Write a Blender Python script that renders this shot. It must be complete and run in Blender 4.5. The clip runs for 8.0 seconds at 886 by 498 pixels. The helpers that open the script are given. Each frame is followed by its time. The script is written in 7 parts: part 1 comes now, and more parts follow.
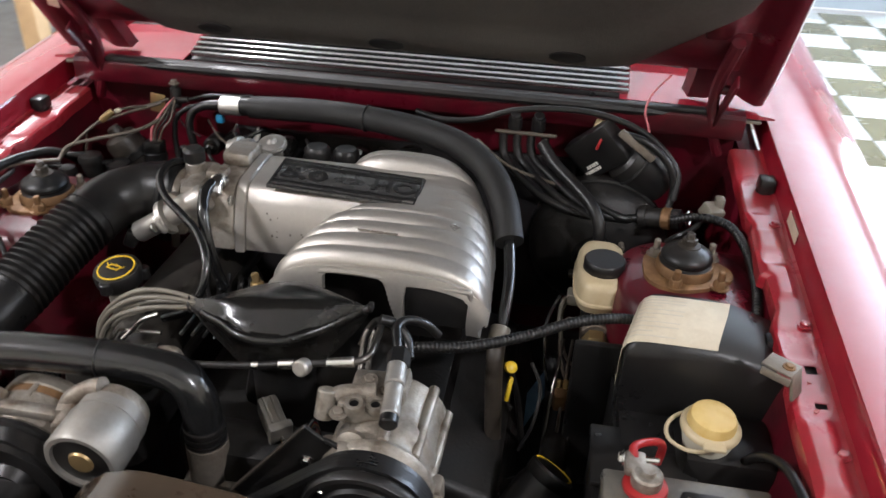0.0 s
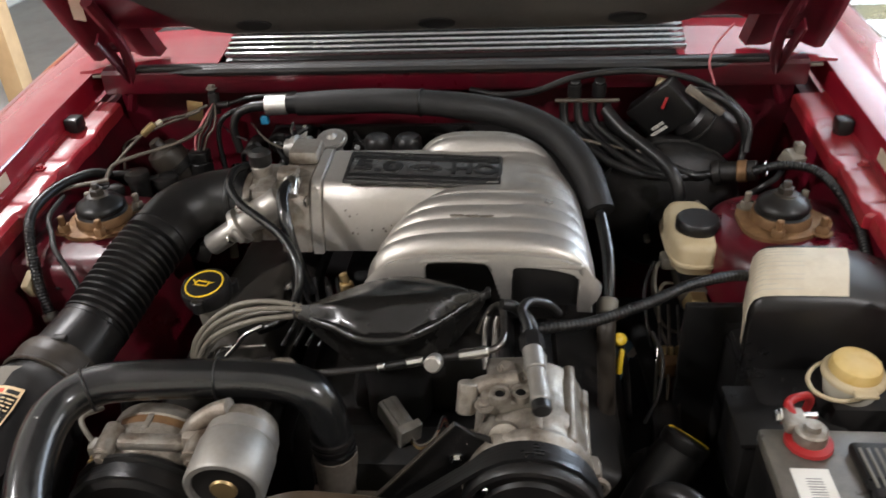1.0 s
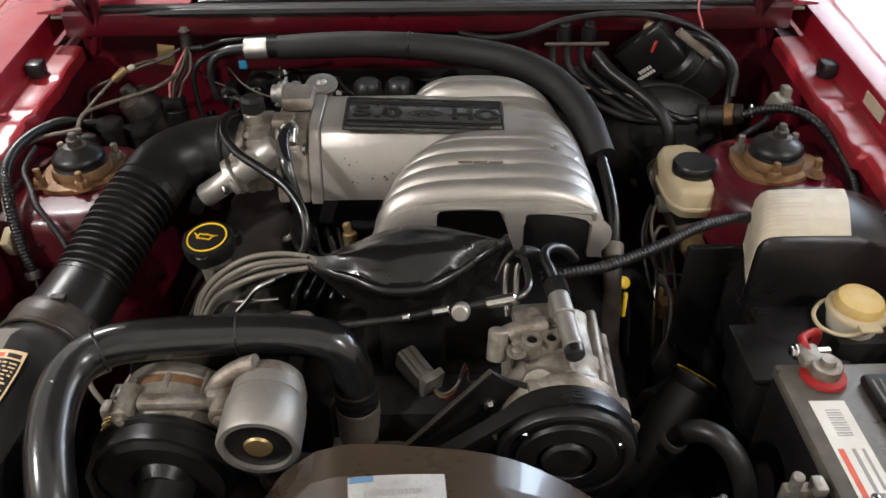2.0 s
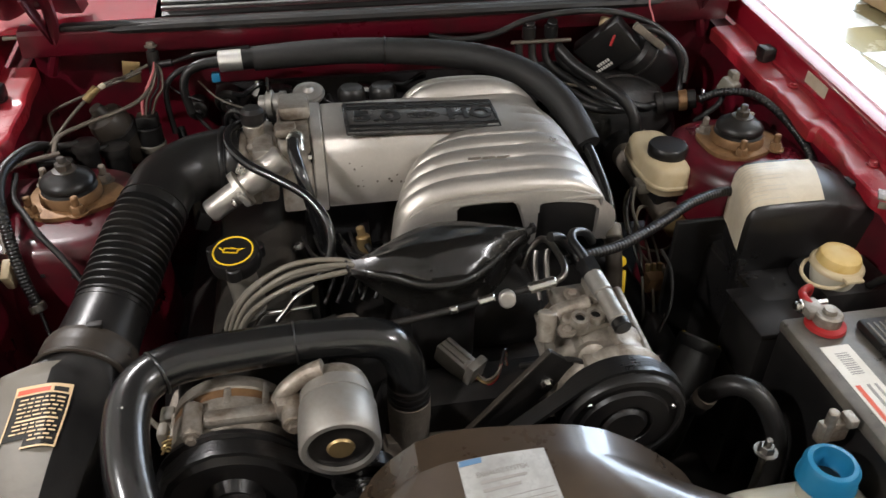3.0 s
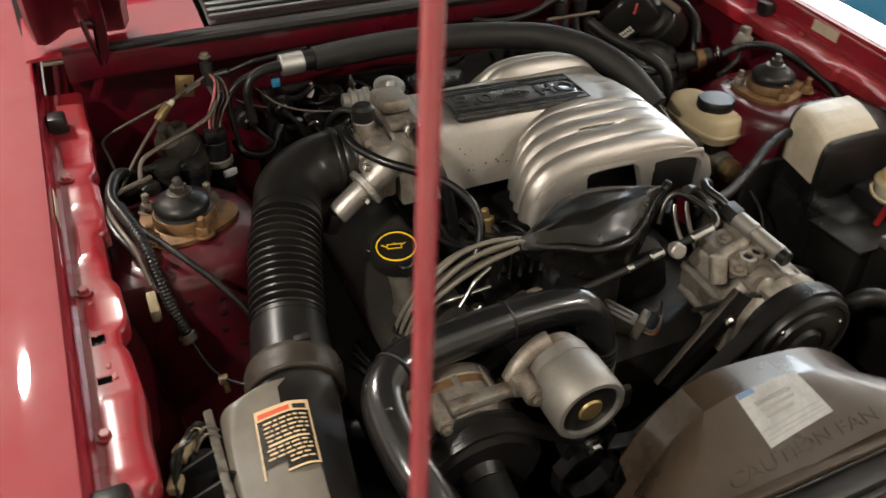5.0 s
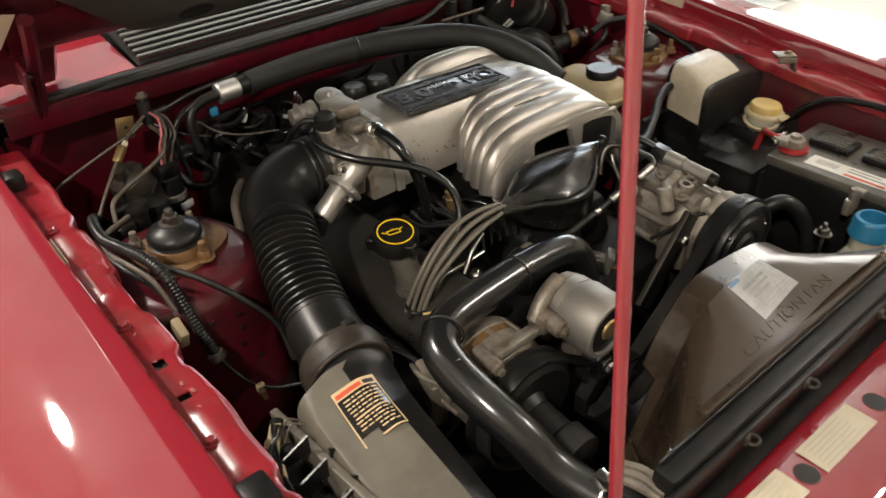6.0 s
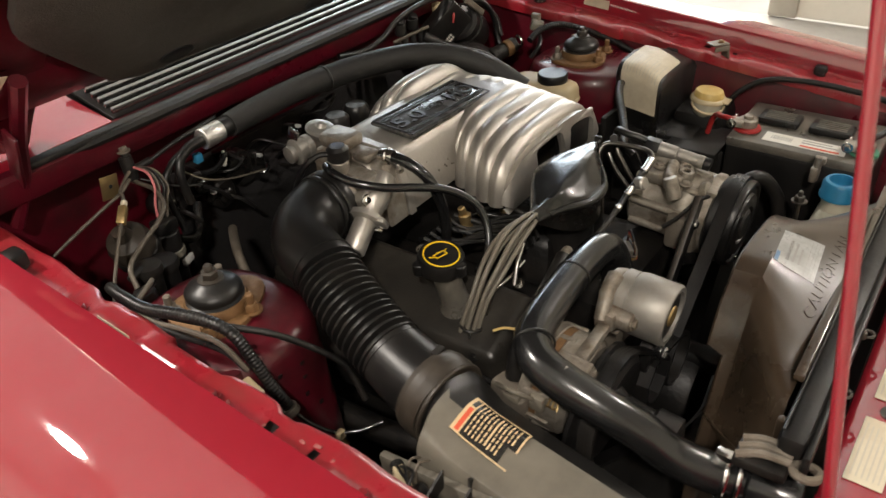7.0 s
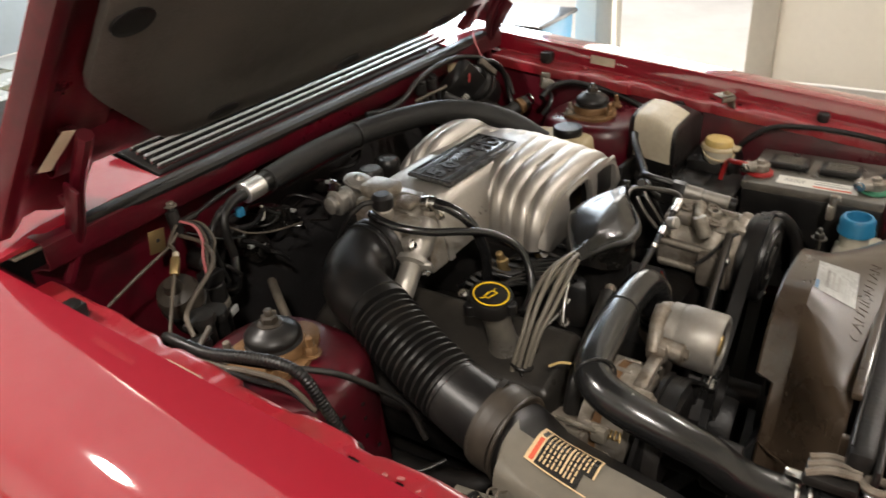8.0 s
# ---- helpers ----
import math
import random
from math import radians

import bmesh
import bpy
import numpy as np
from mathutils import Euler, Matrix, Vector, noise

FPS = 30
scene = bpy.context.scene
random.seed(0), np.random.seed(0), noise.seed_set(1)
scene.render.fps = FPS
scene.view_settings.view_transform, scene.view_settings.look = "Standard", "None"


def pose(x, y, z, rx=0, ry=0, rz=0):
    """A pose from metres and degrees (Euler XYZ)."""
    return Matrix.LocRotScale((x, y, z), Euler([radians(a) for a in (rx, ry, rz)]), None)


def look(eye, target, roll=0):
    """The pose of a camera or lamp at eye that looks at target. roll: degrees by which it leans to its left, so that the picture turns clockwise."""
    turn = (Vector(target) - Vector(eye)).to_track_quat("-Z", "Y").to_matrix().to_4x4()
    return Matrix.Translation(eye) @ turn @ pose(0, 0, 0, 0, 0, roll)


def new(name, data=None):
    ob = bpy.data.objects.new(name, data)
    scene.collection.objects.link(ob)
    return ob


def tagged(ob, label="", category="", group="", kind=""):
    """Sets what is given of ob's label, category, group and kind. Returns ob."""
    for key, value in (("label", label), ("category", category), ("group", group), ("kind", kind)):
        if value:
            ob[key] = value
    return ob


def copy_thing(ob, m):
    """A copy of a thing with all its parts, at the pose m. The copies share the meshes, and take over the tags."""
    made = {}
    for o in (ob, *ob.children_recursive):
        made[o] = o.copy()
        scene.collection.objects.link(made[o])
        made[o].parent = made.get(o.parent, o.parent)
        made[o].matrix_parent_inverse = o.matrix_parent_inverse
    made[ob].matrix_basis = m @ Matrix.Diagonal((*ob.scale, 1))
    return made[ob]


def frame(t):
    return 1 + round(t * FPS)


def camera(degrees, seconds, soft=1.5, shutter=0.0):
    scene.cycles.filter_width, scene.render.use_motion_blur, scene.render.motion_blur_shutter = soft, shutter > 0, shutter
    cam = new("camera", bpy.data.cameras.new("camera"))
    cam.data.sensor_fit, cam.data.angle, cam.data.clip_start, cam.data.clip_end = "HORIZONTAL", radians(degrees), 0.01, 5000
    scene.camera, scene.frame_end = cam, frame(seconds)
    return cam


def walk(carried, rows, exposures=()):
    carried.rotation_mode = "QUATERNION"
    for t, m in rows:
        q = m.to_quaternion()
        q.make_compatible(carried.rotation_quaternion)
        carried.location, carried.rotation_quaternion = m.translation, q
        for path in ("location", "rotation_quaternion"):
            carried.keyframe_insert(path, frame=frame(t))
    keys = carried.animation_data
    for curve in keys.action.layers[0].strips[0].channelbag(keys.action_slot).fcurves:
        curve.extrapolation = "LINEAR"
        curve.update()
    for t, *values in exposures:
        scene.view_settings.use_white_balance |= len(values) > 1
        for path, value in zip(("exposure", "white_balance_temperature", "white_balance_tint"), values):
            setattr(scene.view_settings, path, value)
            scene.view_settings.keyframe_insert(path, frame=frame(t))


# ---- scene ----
# camera and its walk
cam = camera(59.0, 8.0, 1.5, 0.5)
ROWS = [
    (0.0, 0.2993, -1.0159, 1.3426, 59.01, -1.90, 9.71),
    (0.2, 0.2466, -1.0321, 1.3349, 59.93, -1.41, 6.48),
    (0.5, 0.1898, -1.0275, 1.3332, 59.56, 1.53, 4.58),
    (0.7, 0.1589, -1.0214, 1.3221, 58.93, 2.14, 4.59),
    (1.0, 0.1281, -1.0062, 1.3174, 58.04, 2.62, 4.63),
    (1.2, 0.1000, -0.9993, 1.3134, 56.75, 1.88, 4.49),
    (1.5, 0.0797, -0.9977, 1.3123, 55.42, 1.42, 3.63),
    (1.7, 0.0598, -0.9975, 1.3098, 54.32, 1.00, 2.35),
    (2.8, -0.1315, -1.0137, 1.3339, 53.93, -0.14, -9.19),
    (3.0, -0.1689, -1.0174, 1.3267, 54.28, -0.56, -10.57),
    (3.2, -0.1894, -1.0152, 1.3203, 54.50, -0.76, -11.42),
    (3.5, -0.2110, -1.0139, 1.3219, 54.64, -0.78, -12.37),
    (3.7, -0.2341, -1.0133, 1.3292, 54.72, -0.76, -13.22),
    (4.0, -0.2753, -1.0068, 1.3291, 54.54, -0.72, -14.13),
    (4.2, -0.3240, -1.0004, 1.3291, 54.32, -0.83, -15.07),
    (4.5, -0.4221, -0.9708, 1.3228, 53.89, -0.92, -17.76),
    (4.7, -0.4703, -0.9530, 1.3209, 53.78, -0.62, -19.72),
    (5.8, -0.7450, -0.9222, 1.3317, 54.94, 1.75, -38.35),
    (6.0, -0.7858, -0.9184, 1.3308, 55.40, 2.11, -40.80),
    (6.2, -0.8257, -0.8900, 1.3341, 55.68, 2.21, -44.15),
    (6.5, -0.8668, -0.8398, 1.3314, 56.27, 2.68, -48.59),
    (6.7, -0.9011, -0.7904, 1.3290, 56.25, 2.96, -51.32),
    (7.0, -0.9613, -0.7206, 1.3445, 55.99, 2.80, -54.66),
    (7.2, -0.9831, -0.6994, 1.3436, 56.25, 2.70, -56.06),
    (7.5, -1.0287, -0.6659, 1.3364, 57.81, 3.34, -58.72),
    (7.7, -1.0392, -0.6616, 1.3389, 59.33, 3.93, -59.13),
    (8.0, -1.0533, -0.6627, 1.3278, 61.13, 3.46, -57.06),
]
walk(cam, [(t, pose(*row)) for t, *row in ROWS],
     [(0.0, 0.09, 5900, 14), (0.7, -0.06, 6050, 13), (1.5, -0.12, 6150, 13), (3.5, -0.20, 6200, 12), (4.5, -0.37, 6700, 11), (6.5, -0.40, 6900, 11), (8.0, -0.33, 6800, 12)])

# world and lights
world = bpy.data.worlds.new("sky")
scene.world = world
world.use_nodes = True
wn = world.node_tree
sky = wn.nodes.new("ShaderNodeTexSky")
sky.sky_type = "NISHITA"
sky.sun_disc = False
sky.sun_elevation, sky.sun_rotation = radians(56), radians(62)
wn.links.new(sky.outputs[0], wn.nodes["Background"].inputs[0])
wn.nodes["Background"].inputs[1].default_value = 0.15

sun_data = bpy.data.lights.new("sun", "SUN")
sun_data.energy, sun_data.angle, sun_data.color = 5.0, radians(0.5), (1.0, 0.95, 0.88)
sun = new("sun", sun_data)
sun.matrix_world = look((9, 5, 8), (4.5, 2.6, 0))


def area(name, eye, target, sx, sy, watts, colour):
    d = bpy.data.lights.new(name, "AREA")
    d.shape, d.size, d.size_y, d.energy, d.color = "RECTANGLE", sx, sy, watts, colour
    o = new(name, d)
    o.matrix_world = look(eye, target)
    return o


def disc(x, y, z, watts, colour):
    d = bpy.data.lights.new("lamp_disc", "AREA")
    d.shape, d.size, d.energy, d.color = "DISK", 0.17, watts, colour
    new("lamp_disc", d).location = (x, y, z)


# daylight in the open garage door and the side door, one ceiling lamp and two added fill lamps
area("door_daylight", (3.28, 2.85, 1.22), (0.0, 2.85, 1.5), 3.0, 2.36, 370, (0.75, 0.88, 1.0))
area("side_daylight", (3.28, 0.68, 1.05), (0.0, 0.68, 0.8), 0.72, 2.0, 40, (1.0, 0.97, 0.90))
for x, y, watts in ((-1.35, 1.17, 75), (-1.9, -1.3, 72), (1.7, -1.6, 45)):
    disc(x, y, 2.5, watts, (1.0, 0.95, 0.89))

# materials
def mat(name, base, rough=0.5, metal=0.0, var=0.18, scale=60.0, bump=0.0, coat=0.0, stain=None, amount=0.0, stain_scale=6.0, spec=0.5, bump_scale=None, trans=0.0, coat_ior=1.5, coat_rough=0.03):
    m = bpy.data.materials.new(name)
    m.use_nodes = True
    nt = m.node_tree
    N, L = nt.nodes, nt.links
    b = N["Principled BSDF"]
    tc = N.new("ShaderNodeTexCoord")
    fine = N.new("ShaderNodeTexNoise")
    fine.inputs["Scale"].default_value, fine.inputs["Detail"].default_value = scale, 6
    big = N.new("ShaderNodeTexNoise")
    big.inputs["Scale"].default_value, big.inputs["Detail"].default_value = stain_scale, 8
    big.inputs["Roughness"].default_value = 0.65
    for n in (fine, big):
        L.new(tc.outputs["Object"], n.inputs["Vector"])
    mix = N.new("ShaderNodeMix")
    mix.data_type = "RGBA"
    mix.inputs["A"].default_value = (*[max(0, c * (1 - var)) for c in base], 1)
    mix.inputs["B"].default_value = (*[min(1, c * (1 + var)) for c in base], 1)
    L.new(fine.outputs["Fac"], mix.inputs["Factor"])
    col = mix.outputs["Result"]
    if stain:
        ramp = N.new("ShaderNodeMapRange")
        ramp.inputs["From Min"].default_value, ramp.inputs["From Max"].default_value = 0.45, 0.68
        ramp.inputs["To Max"].default_value = amount
        L.new(big.outputs["Fac"], ramp.inputs["Value"])
        mx = N.new("ShaderNodeMix")
        mx.data_type = "RGBA"
        L.new(ramp.outputs["Result"], mx.inputs["Factor"])
        L.new(col, mx.inputs["A"])
        mx.inputs["B"].default_value = (*stain, 1)
        col = mx.outputs["Result"]
    L.new(col, b.inputs["Base Color"])
    rr = N.new("ShaderNodeMapRange")
    rr.inputs["To Min"].default_value, rr.inputs["To Max"].default_value = max(0.02, rough * 0.72), min(1, rough * 1.3)
    rr.inputs["From Min"].default_value, rr.inputs["From Max"].default_value = 0.3, 0.7
    L.new(big.outputs["Fac"], rr.inputs["Value"])
    L.new(rr.outputs["Result"], b.inputs["Roughness"])
    b.inputs["Metallic"].default_value = metal
    b.inputs["Coat Weight"].default_value = coat
    b.inputs["Coat Roughness"].default_value = coat_rough
    b.inputs["Coat IOR"].default_value = coat_ior
    b.inputs["Specular IOR Level"].default_value = spec
    b.inputs["Transmission Weight"].default_value = trans
    if bump:
        bn = N.new("ShaderNodeTexNoise")
        bn.inputs["Scale"].default_value, bn.inputs["Detail"].default_value = bump_scale or scale * 4, 4
        L.new(tc.outputs["Object"], bn.inputs["Vector"])
        bp = N.new("ShaderNodeBump")
        bp.inputs["Strength"].default_value, bp.inputs["Distance"].default_value = bump, 0.002
        L.new(bn.outputs["Fac"], bp.inputs["Height"])
        L.new(bp.outputs["Normal"], b.inputs["Normal"])
    return m


RED = mat("red_car_paint", (0.27, 0.006, 0.018), 0.6, 0.0, 0.05, 900, coat=1.0, spec=0.2, coat_ior=2.0)
# duller bay red, lowered further so its colour carries the bay's shade
RED_BAY_SHADE = mat("red_paint_with_bay_shade", (0.085, 0.0035, 0.010), 0.34, 0.0, 0.25, 30, bump=0.12, coat=0.35, stain=(0.030, 0.008, 0.008), amount=0.85, stain_scale=9)
RED_LEDGE = mat("red_ledge_paint", (0.30, 0.010, 0.02), 0.3, 0.0, 0.12, 60, bump=0.06, coat=1.0, coat_ior=1.8, coat_rough=0.30, stain=(0.16, 0.03, 0.02), amount=0.5, stain_scale=14, bump_scale=40)
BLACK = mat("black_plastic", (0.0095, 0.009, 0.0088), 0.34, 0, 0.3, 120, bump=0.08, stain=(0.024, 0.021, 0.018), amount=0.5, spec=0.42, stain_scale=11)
RUBBER = mat("black_rubber", (0.0095, 0.0092, 0.009), 0.36, 0, 0.3, 80, bump=0.06, stain=(0.026, 0.022, 0.018), amount=0.5, stain_scale=14, spec=0.42)
HOSE = mat("hose_rubber", (0.009, 0.009, 0.0092), 0.21, 0, 0.2, 60, bump=0.08, stain=(0.022, 0.021, 0.02), amount=0.4, stain_scale=14, spec=0.75, bump_scale=70)
GLOSS_BLACK = mat("glossy_black_vinyl", (0.008, 0.0074, 0.0066), 0.25, 0, 0.25, 60, bump=0.22, coat=0.12, bump_scale=46, stain=(0.02, 0.018, 0.016), amount=0.5, stain_scale=14)
DIRTY_BLACK = mat("grimy_black_metal", (0.0065, 0.006, 0.0056), 0.5, 0.1, 0.4, 40, bump=0.3, stain=(0.020, 0.015, 0.011), amount=0.7, stain_scale=16)
# dusty grey, lifted to hold the sheen seen on the air box cover
DUSTY_SHEEN = mat("dusty_sheen_plastic", (0.125, 0.113, 0.090), 0.40, 0, 0.18, 70, bump=0.06, stain=(0.19, 0.171, 0.135), amount=0.6, stain_scale=9, spec=0.6)
SHROUD = mat("smoky_shroud_plastic", (0.045, 0.031, 0.020), 0.30, 0, 0.25, 50, bump=0.05, coat=0.45, coat_rough=0.08, stain=(0.070, 0.050, 0.032), amount=0.6, stain_scale=8, spec=0.45, bump_scale=30)
FOAM = mat("black_foam", (0.0115, 0.0108, 0.0100), 0.62, 0, 0.2, 200, bump=0.25)
ALU = mat("cast_aluminium", (0.48, 0.455, 0.415), 0.37, 0.72, 0.10, 220, bump=0.22, stain=(0.40, 0.365, 0.315), amount=0.5, stain_scale=10)
ALU_DULL = mat("dull_aluminium", (0.37, 0.34, 0.295), 0.45, 0.65, 0.32, 90, bump=0.45, stain=(0.12, 0.075, 0.04), amount=0.85, stain_scale=18)
ALU_DARK = mat("oxidised_aluminium", (0.22, 0.19, 0.155), 0.6, 0.5, 0.25, 90, bump=0.35, stain=(0.13, 0.10, 0.07), amount=0.6, stain_scale=18)
DARK_SHEET = mat("firewall_dark_sheet", (0.008, 0.007, 0.007), 0.85, 0, 0.3, 60, bump=0.4, stain=(0.02, 0.008, 0.008), amount=0.5, stain_scale=8)
STEEL = mat("bright_steel", (0.66, 0.65, 0.62), 0.22, 1.0, 0.1, 120)
CHROME = mat("polished_trim", (0.32, 0.32, 0.315), 0.16, 0.9, 0.06, 60)
FOIL = mat("silver_tape", (0.75, 0.74, 0.71), 0.3, 0.9, 0.1, 200, bump=0.3)
RUST = mat("tan_rusty_steel", (0.21, 0.115, 0.05), 0.6, 0.35, 0.25, 70, bump=0.25, stain=(0.10, 0.045, 0.02), amount=0.7, stain_scale=22)
CREAM = mat("cream_plastic", (0.52, 0.43, 0.27), 0.42, 0, 0.08, 40, bump=0.05, stain=(0.42, 0.31, 0.16), amount=0.6, stain_scale=14)
MILKY = mat("milky_plastic", (0.55, 0.52, 0.42), 0.42, 0, 0.06, 40, bump=0.05, stain=(0.5, 0.45, 0.32), amount=0.5, stain_scale=9)
YELLOW = mat("yellow_plastic", (0.62, 0.45, 0.17), 0.42, 0, 0.1, 60, stain=(0.5, 0.30, 0.05), amount=0.5, stain_scale=40)
YELLOW_BRIGHT = mat("bright_yellow", (0.82, 0.55, 0.02), 0.4, 0, 0.05, 60)
BLUE = mat("blue_plastic", (0.018, 0.19, 0.36), 0.42, 0, 0.08, 60, bump=0.05, stain=(0.05, 0.24, 0.38), amount=0.5, stain_scale=20)
REDRUB = mat("red_rubber", (0.34, 0.018, 0.018), 0.45, 0, 0.1, 60)
PINK = mat("pink_wire", (0.55, 0.16, 0.17), 0.5)
WIRE_GREY = mat("beige_ignition_wire", (0.185, 0.166, 0.132), 0.42, 0, 0.12, 80, stain=(0.14, 0.12, 0.09), amount=0.6, stain_scale=20)
SCUFFED = mat("scuffed_label", (0.42, 0.425, 0.415), 0.3, 0, 0.12, 90, stain=(0.25, 0.245, 0.23), amount=0.7, stain_scale=30)
WHITE = mat("white_paper", (0.72, 0.70, 0.64), 0.45, 0, 0.05, 120, stain=(0.58, 0.54, 0.45), amount=0.5, stain_scale=25)
LABEL_CREAM = mat("cream_label_paper", (0.60, 0.53, 0.40), 0.42, 0, 0.08, 120, stain=(0.46, 0.38, 0.26), amount=0.6, stain_scale=25)
LABEL_BLACK = mat("label_black_ink", (0.025, 0.024, 0.022), 0.4)
LABEL_FILM = mat("glossy_label_film", (0.025, 0.024, 0.022), 0.2, 0, 0.2, 90, spec=0.8, bump=0.1, bump_scale=60)
LABEL_RED = mat("label_red_ink", (0.62, 0.10, 0.05), 0.45)
LABEL_GREY = mat("label_grey_ink", (0.30, 0.29, 0.27), 0.5)
LABEL_BLUE = mat("label_blue_ink", (0.10, 0.20, 0.34), 0.4)
LABEL_GOLD = mat("yellowed_label_print", (0.68, 0.50, 0.29), 0.45, 0, 0.08, 150, stain=(0.52, 0.35, 0.17), amount=0.5, stain_scale=40)
BROWN_RUBBER = mat("browned_rubber", (0.030, 0.024, 0.018), 0.45, 0, 0.25, 70, bump=0.1, stain=(0.055, 0.043, 0.031), amount=0.6, stain_scale=16)
VALVE = mat("dusty_valve_cover", (0.026, 0.0235, 0.020), 0.38, 0.1, 0.3, 70, bump=0.25, stain=(0.05, 0.043, 0.034), amount=0.6, stain_scale=16)
ALU_GRIMY = mat("grimy_cast_aluminium", (0.335, 0.302, 0.255), 0.46, 0.6, 0.3, 90, bump=0.45, stain=(0.085, 0.055, 0.03), amount=0.85, stain_scale=22)
PLATE_GREY = mat("satin_dark_plate", (0.085, 0.083, 0.08), 0.26, 0.35, 0.12, 200, stain=(0.055, 0.052, 0.048), amount=0.5, stain_scale=25)
# pale blue that paints daylight on the ground below the bay
DAYLIT_BLUE = mat("pale_blue_daylit_patch", (0.22, 0.36, 0.50), 0.5, 0, 0.1, 200, bump=0.1, stain=(0.14, 0.24, 0.34), amount=0.5, stain_scale=30)
BAT_TOP = mat("battery_grey", (0.095, 0.087, 0.073), 0.32, 0, 0.2, 70, bump=0.1, stain=(0.20, 0.18, 0.145), amount=0.6, stain_scale=22, spec=0.9)
BRASS = mat("dull_brass", (0.42, 0.30, 0.14), 0.4, 0.8, 0.2, 60)
ALU_SATIN = mat("satin_aluminium", (0.32, 0.305, 0.28), 0.48, 0.65, 0.1, 200, bump=0.12, stain=(0.28, 0.25, 0.21), amount=0.5, stain_scale=22)
PAD = mat("hood_pad_felt", (0.052, 0.047, 0.040), 0.85, 0, 0.25, 160, bump=0.35, stain=(0.082, 0.073, 0.060), amount=0.7, stain_scale=7, bump_scale=350)
WALL = mat("painted_drywall", (0.70, 0.66, 0.57), 0.8, 0, 0.04, 30, bump=0.08, stain=(0.62, 0.57, 0.48), amount=0.4, stain_scale=1.4)
WALL_GREY = mat("grey_painted_wall", (0.24, 0.25, 0.245), 0.7, 0, 0.05, 30, bump=0.08, stain=(0.20, 0.205, 0.20), amount=0.4, stain_scale=1.4)
POST = mat("tan_trim", (0.40, 0.37, 0.31), 0.6, 0, 0.08, 30)
CEIL = mat("white_ceiling", (0.80, 0.78, 0.74), 0.85, 0, 0.03, 40, bump=0.1)
WOOD = mat("pale_plywood", (0.45, 0.30, 0.15), 0.6, 0, 0.2, 12, bump=0.15, stain=(0.30, 0.19, 0.09), amount=0.5, stain_scale=4)
TILE_W = mat("white_floor_tile", (0.50, 0.485, 0.44), 0.25, 0, 0.05, 20, stain=(0.42, 0.40, 0.34), amount=0.4, stain_scale=3)
TILE_D = mat("dark_floor_tile", (0.125, 0.105, 0.050), 0.25, 0, 0.1, 20, stain=(0.095, 0.08, 0.038), amount=0.5, stain_scale=3)
CONCRETE = mat("grey_concrete", (0.36, 0.34, 0.31), 0.8, 0, 0.1, 14, bump=0.2, stain=(0.26, 0.24, 0.21), amount=0.6, stain_scale=1.5)
PALE_CONCRETE = mat("pale_concrete", (0.62, 0.59, 0.53), 0.8, 0, 0.08, 14, bump=0.2, stain=(0.5, 0.47, 0.42), amount=0.5, stain_scale=1.5)
DARK_STEEL = mat("dark_steel_tube", (0.20, 0.19, 0.175), 0.36, 1.0, 0.2, 90, stain=(0.10, 0.085, 0.07), amount=0.6, stain_scale=30)
DULL_WIRE = mat("dull_brown_line", (0.12, 0.10, 0.078), 0.45, 0.2, 0.2, 80, stain=(0.06, 0.05, 0.04), amount=0.6, stain_scale=25)
CHIP = mat("worn_paint_chip", (0.34, 0.11, 0.10), 0.4, 0, 0.3, 300, bump=0.2)
LABEL_FAINT = mat("label_faded_ink", (0.50, 0.455, 0.37), 0.5, 0, 0.1, 200)
TAN_PLATE = mat("tan_plated_steel", (0.235, 0.13, 0.055), 0.5, 0.3, 0.25, 70, bump=0.2, stain=(0.12, 0.055, 0.025), amount=0.75, stain_scale=30)




# mesh helpers
def thing(name, label, category, at=(0, 0, 0), group="", kind=""):
    e = new(name)
    e.location = at
    e.empty_display_size = 0.02
    return tagged(e, label, category, group, kind)


def part(name, bm, material, parent=None, label="", smooth=40):
    me = bpy.data.meshes.new(name)
    bmesh.ops.recalc_face_normals(bm, faces=bm.faces[:])
    lim = radians(smooth)
    for f in bm.faces:
        f.smooth = smooth > 0
    for e in bm.edges:
        if len(e.link_faces) == 2 and e.calc_face_angle(0) > lim:
            e.smooth = False
    bm.to_mesh(me)
    bm.free()
    me.materials.append(material)
    ob = new(name, me)
    if parent is not None:
        ob.parent = parent
        if parent.type == "EMPTY":
            ob.matrix_parent_inverse = Matrix.Translation(-parent.location)
    return tagged(ob, label)


def join(*bms):
    out = bms[0]
    for b in bms[1:]:
        me = bpy.data.meshes.new("tmp")
        b.to_mesh(me)
        b.free()
        out.from_mesh(me)
        bpy.data.meshes.remove(me)
    return out


def box(c, s, bev=0.003, rot=None, seg=2, taper=None):
    """A box with rounded edges. taper: factors for x and y at the top."""
    bm = bmesh.new()
    bmesh.ops.create_cube(bm, size=1)
    for v in bm.verts:
        k = taper if taper and v.co.z > 0 else (1, 1)
        v.co = Vector((v.co.x * s[0] * k[0], v.co.y * s[1] * k[1], v.co.z * s[2]))
    if bev:
        bmesh.ops.bevel(bm, geom=bm.edges[:], offset=min(bev, min(s) * 0.45), segments=seg, affect="EDGES", profile=0.5)
    if rot:
        bmesh.ops.transform(bm, matrix=Euler([radians(a) for a in rot]).to_matrix().to_4x4(), verts=bm.verts[:])
    bmesh.ops.translate(bm, vec=c, verts=bm.verts[:])
    return bm


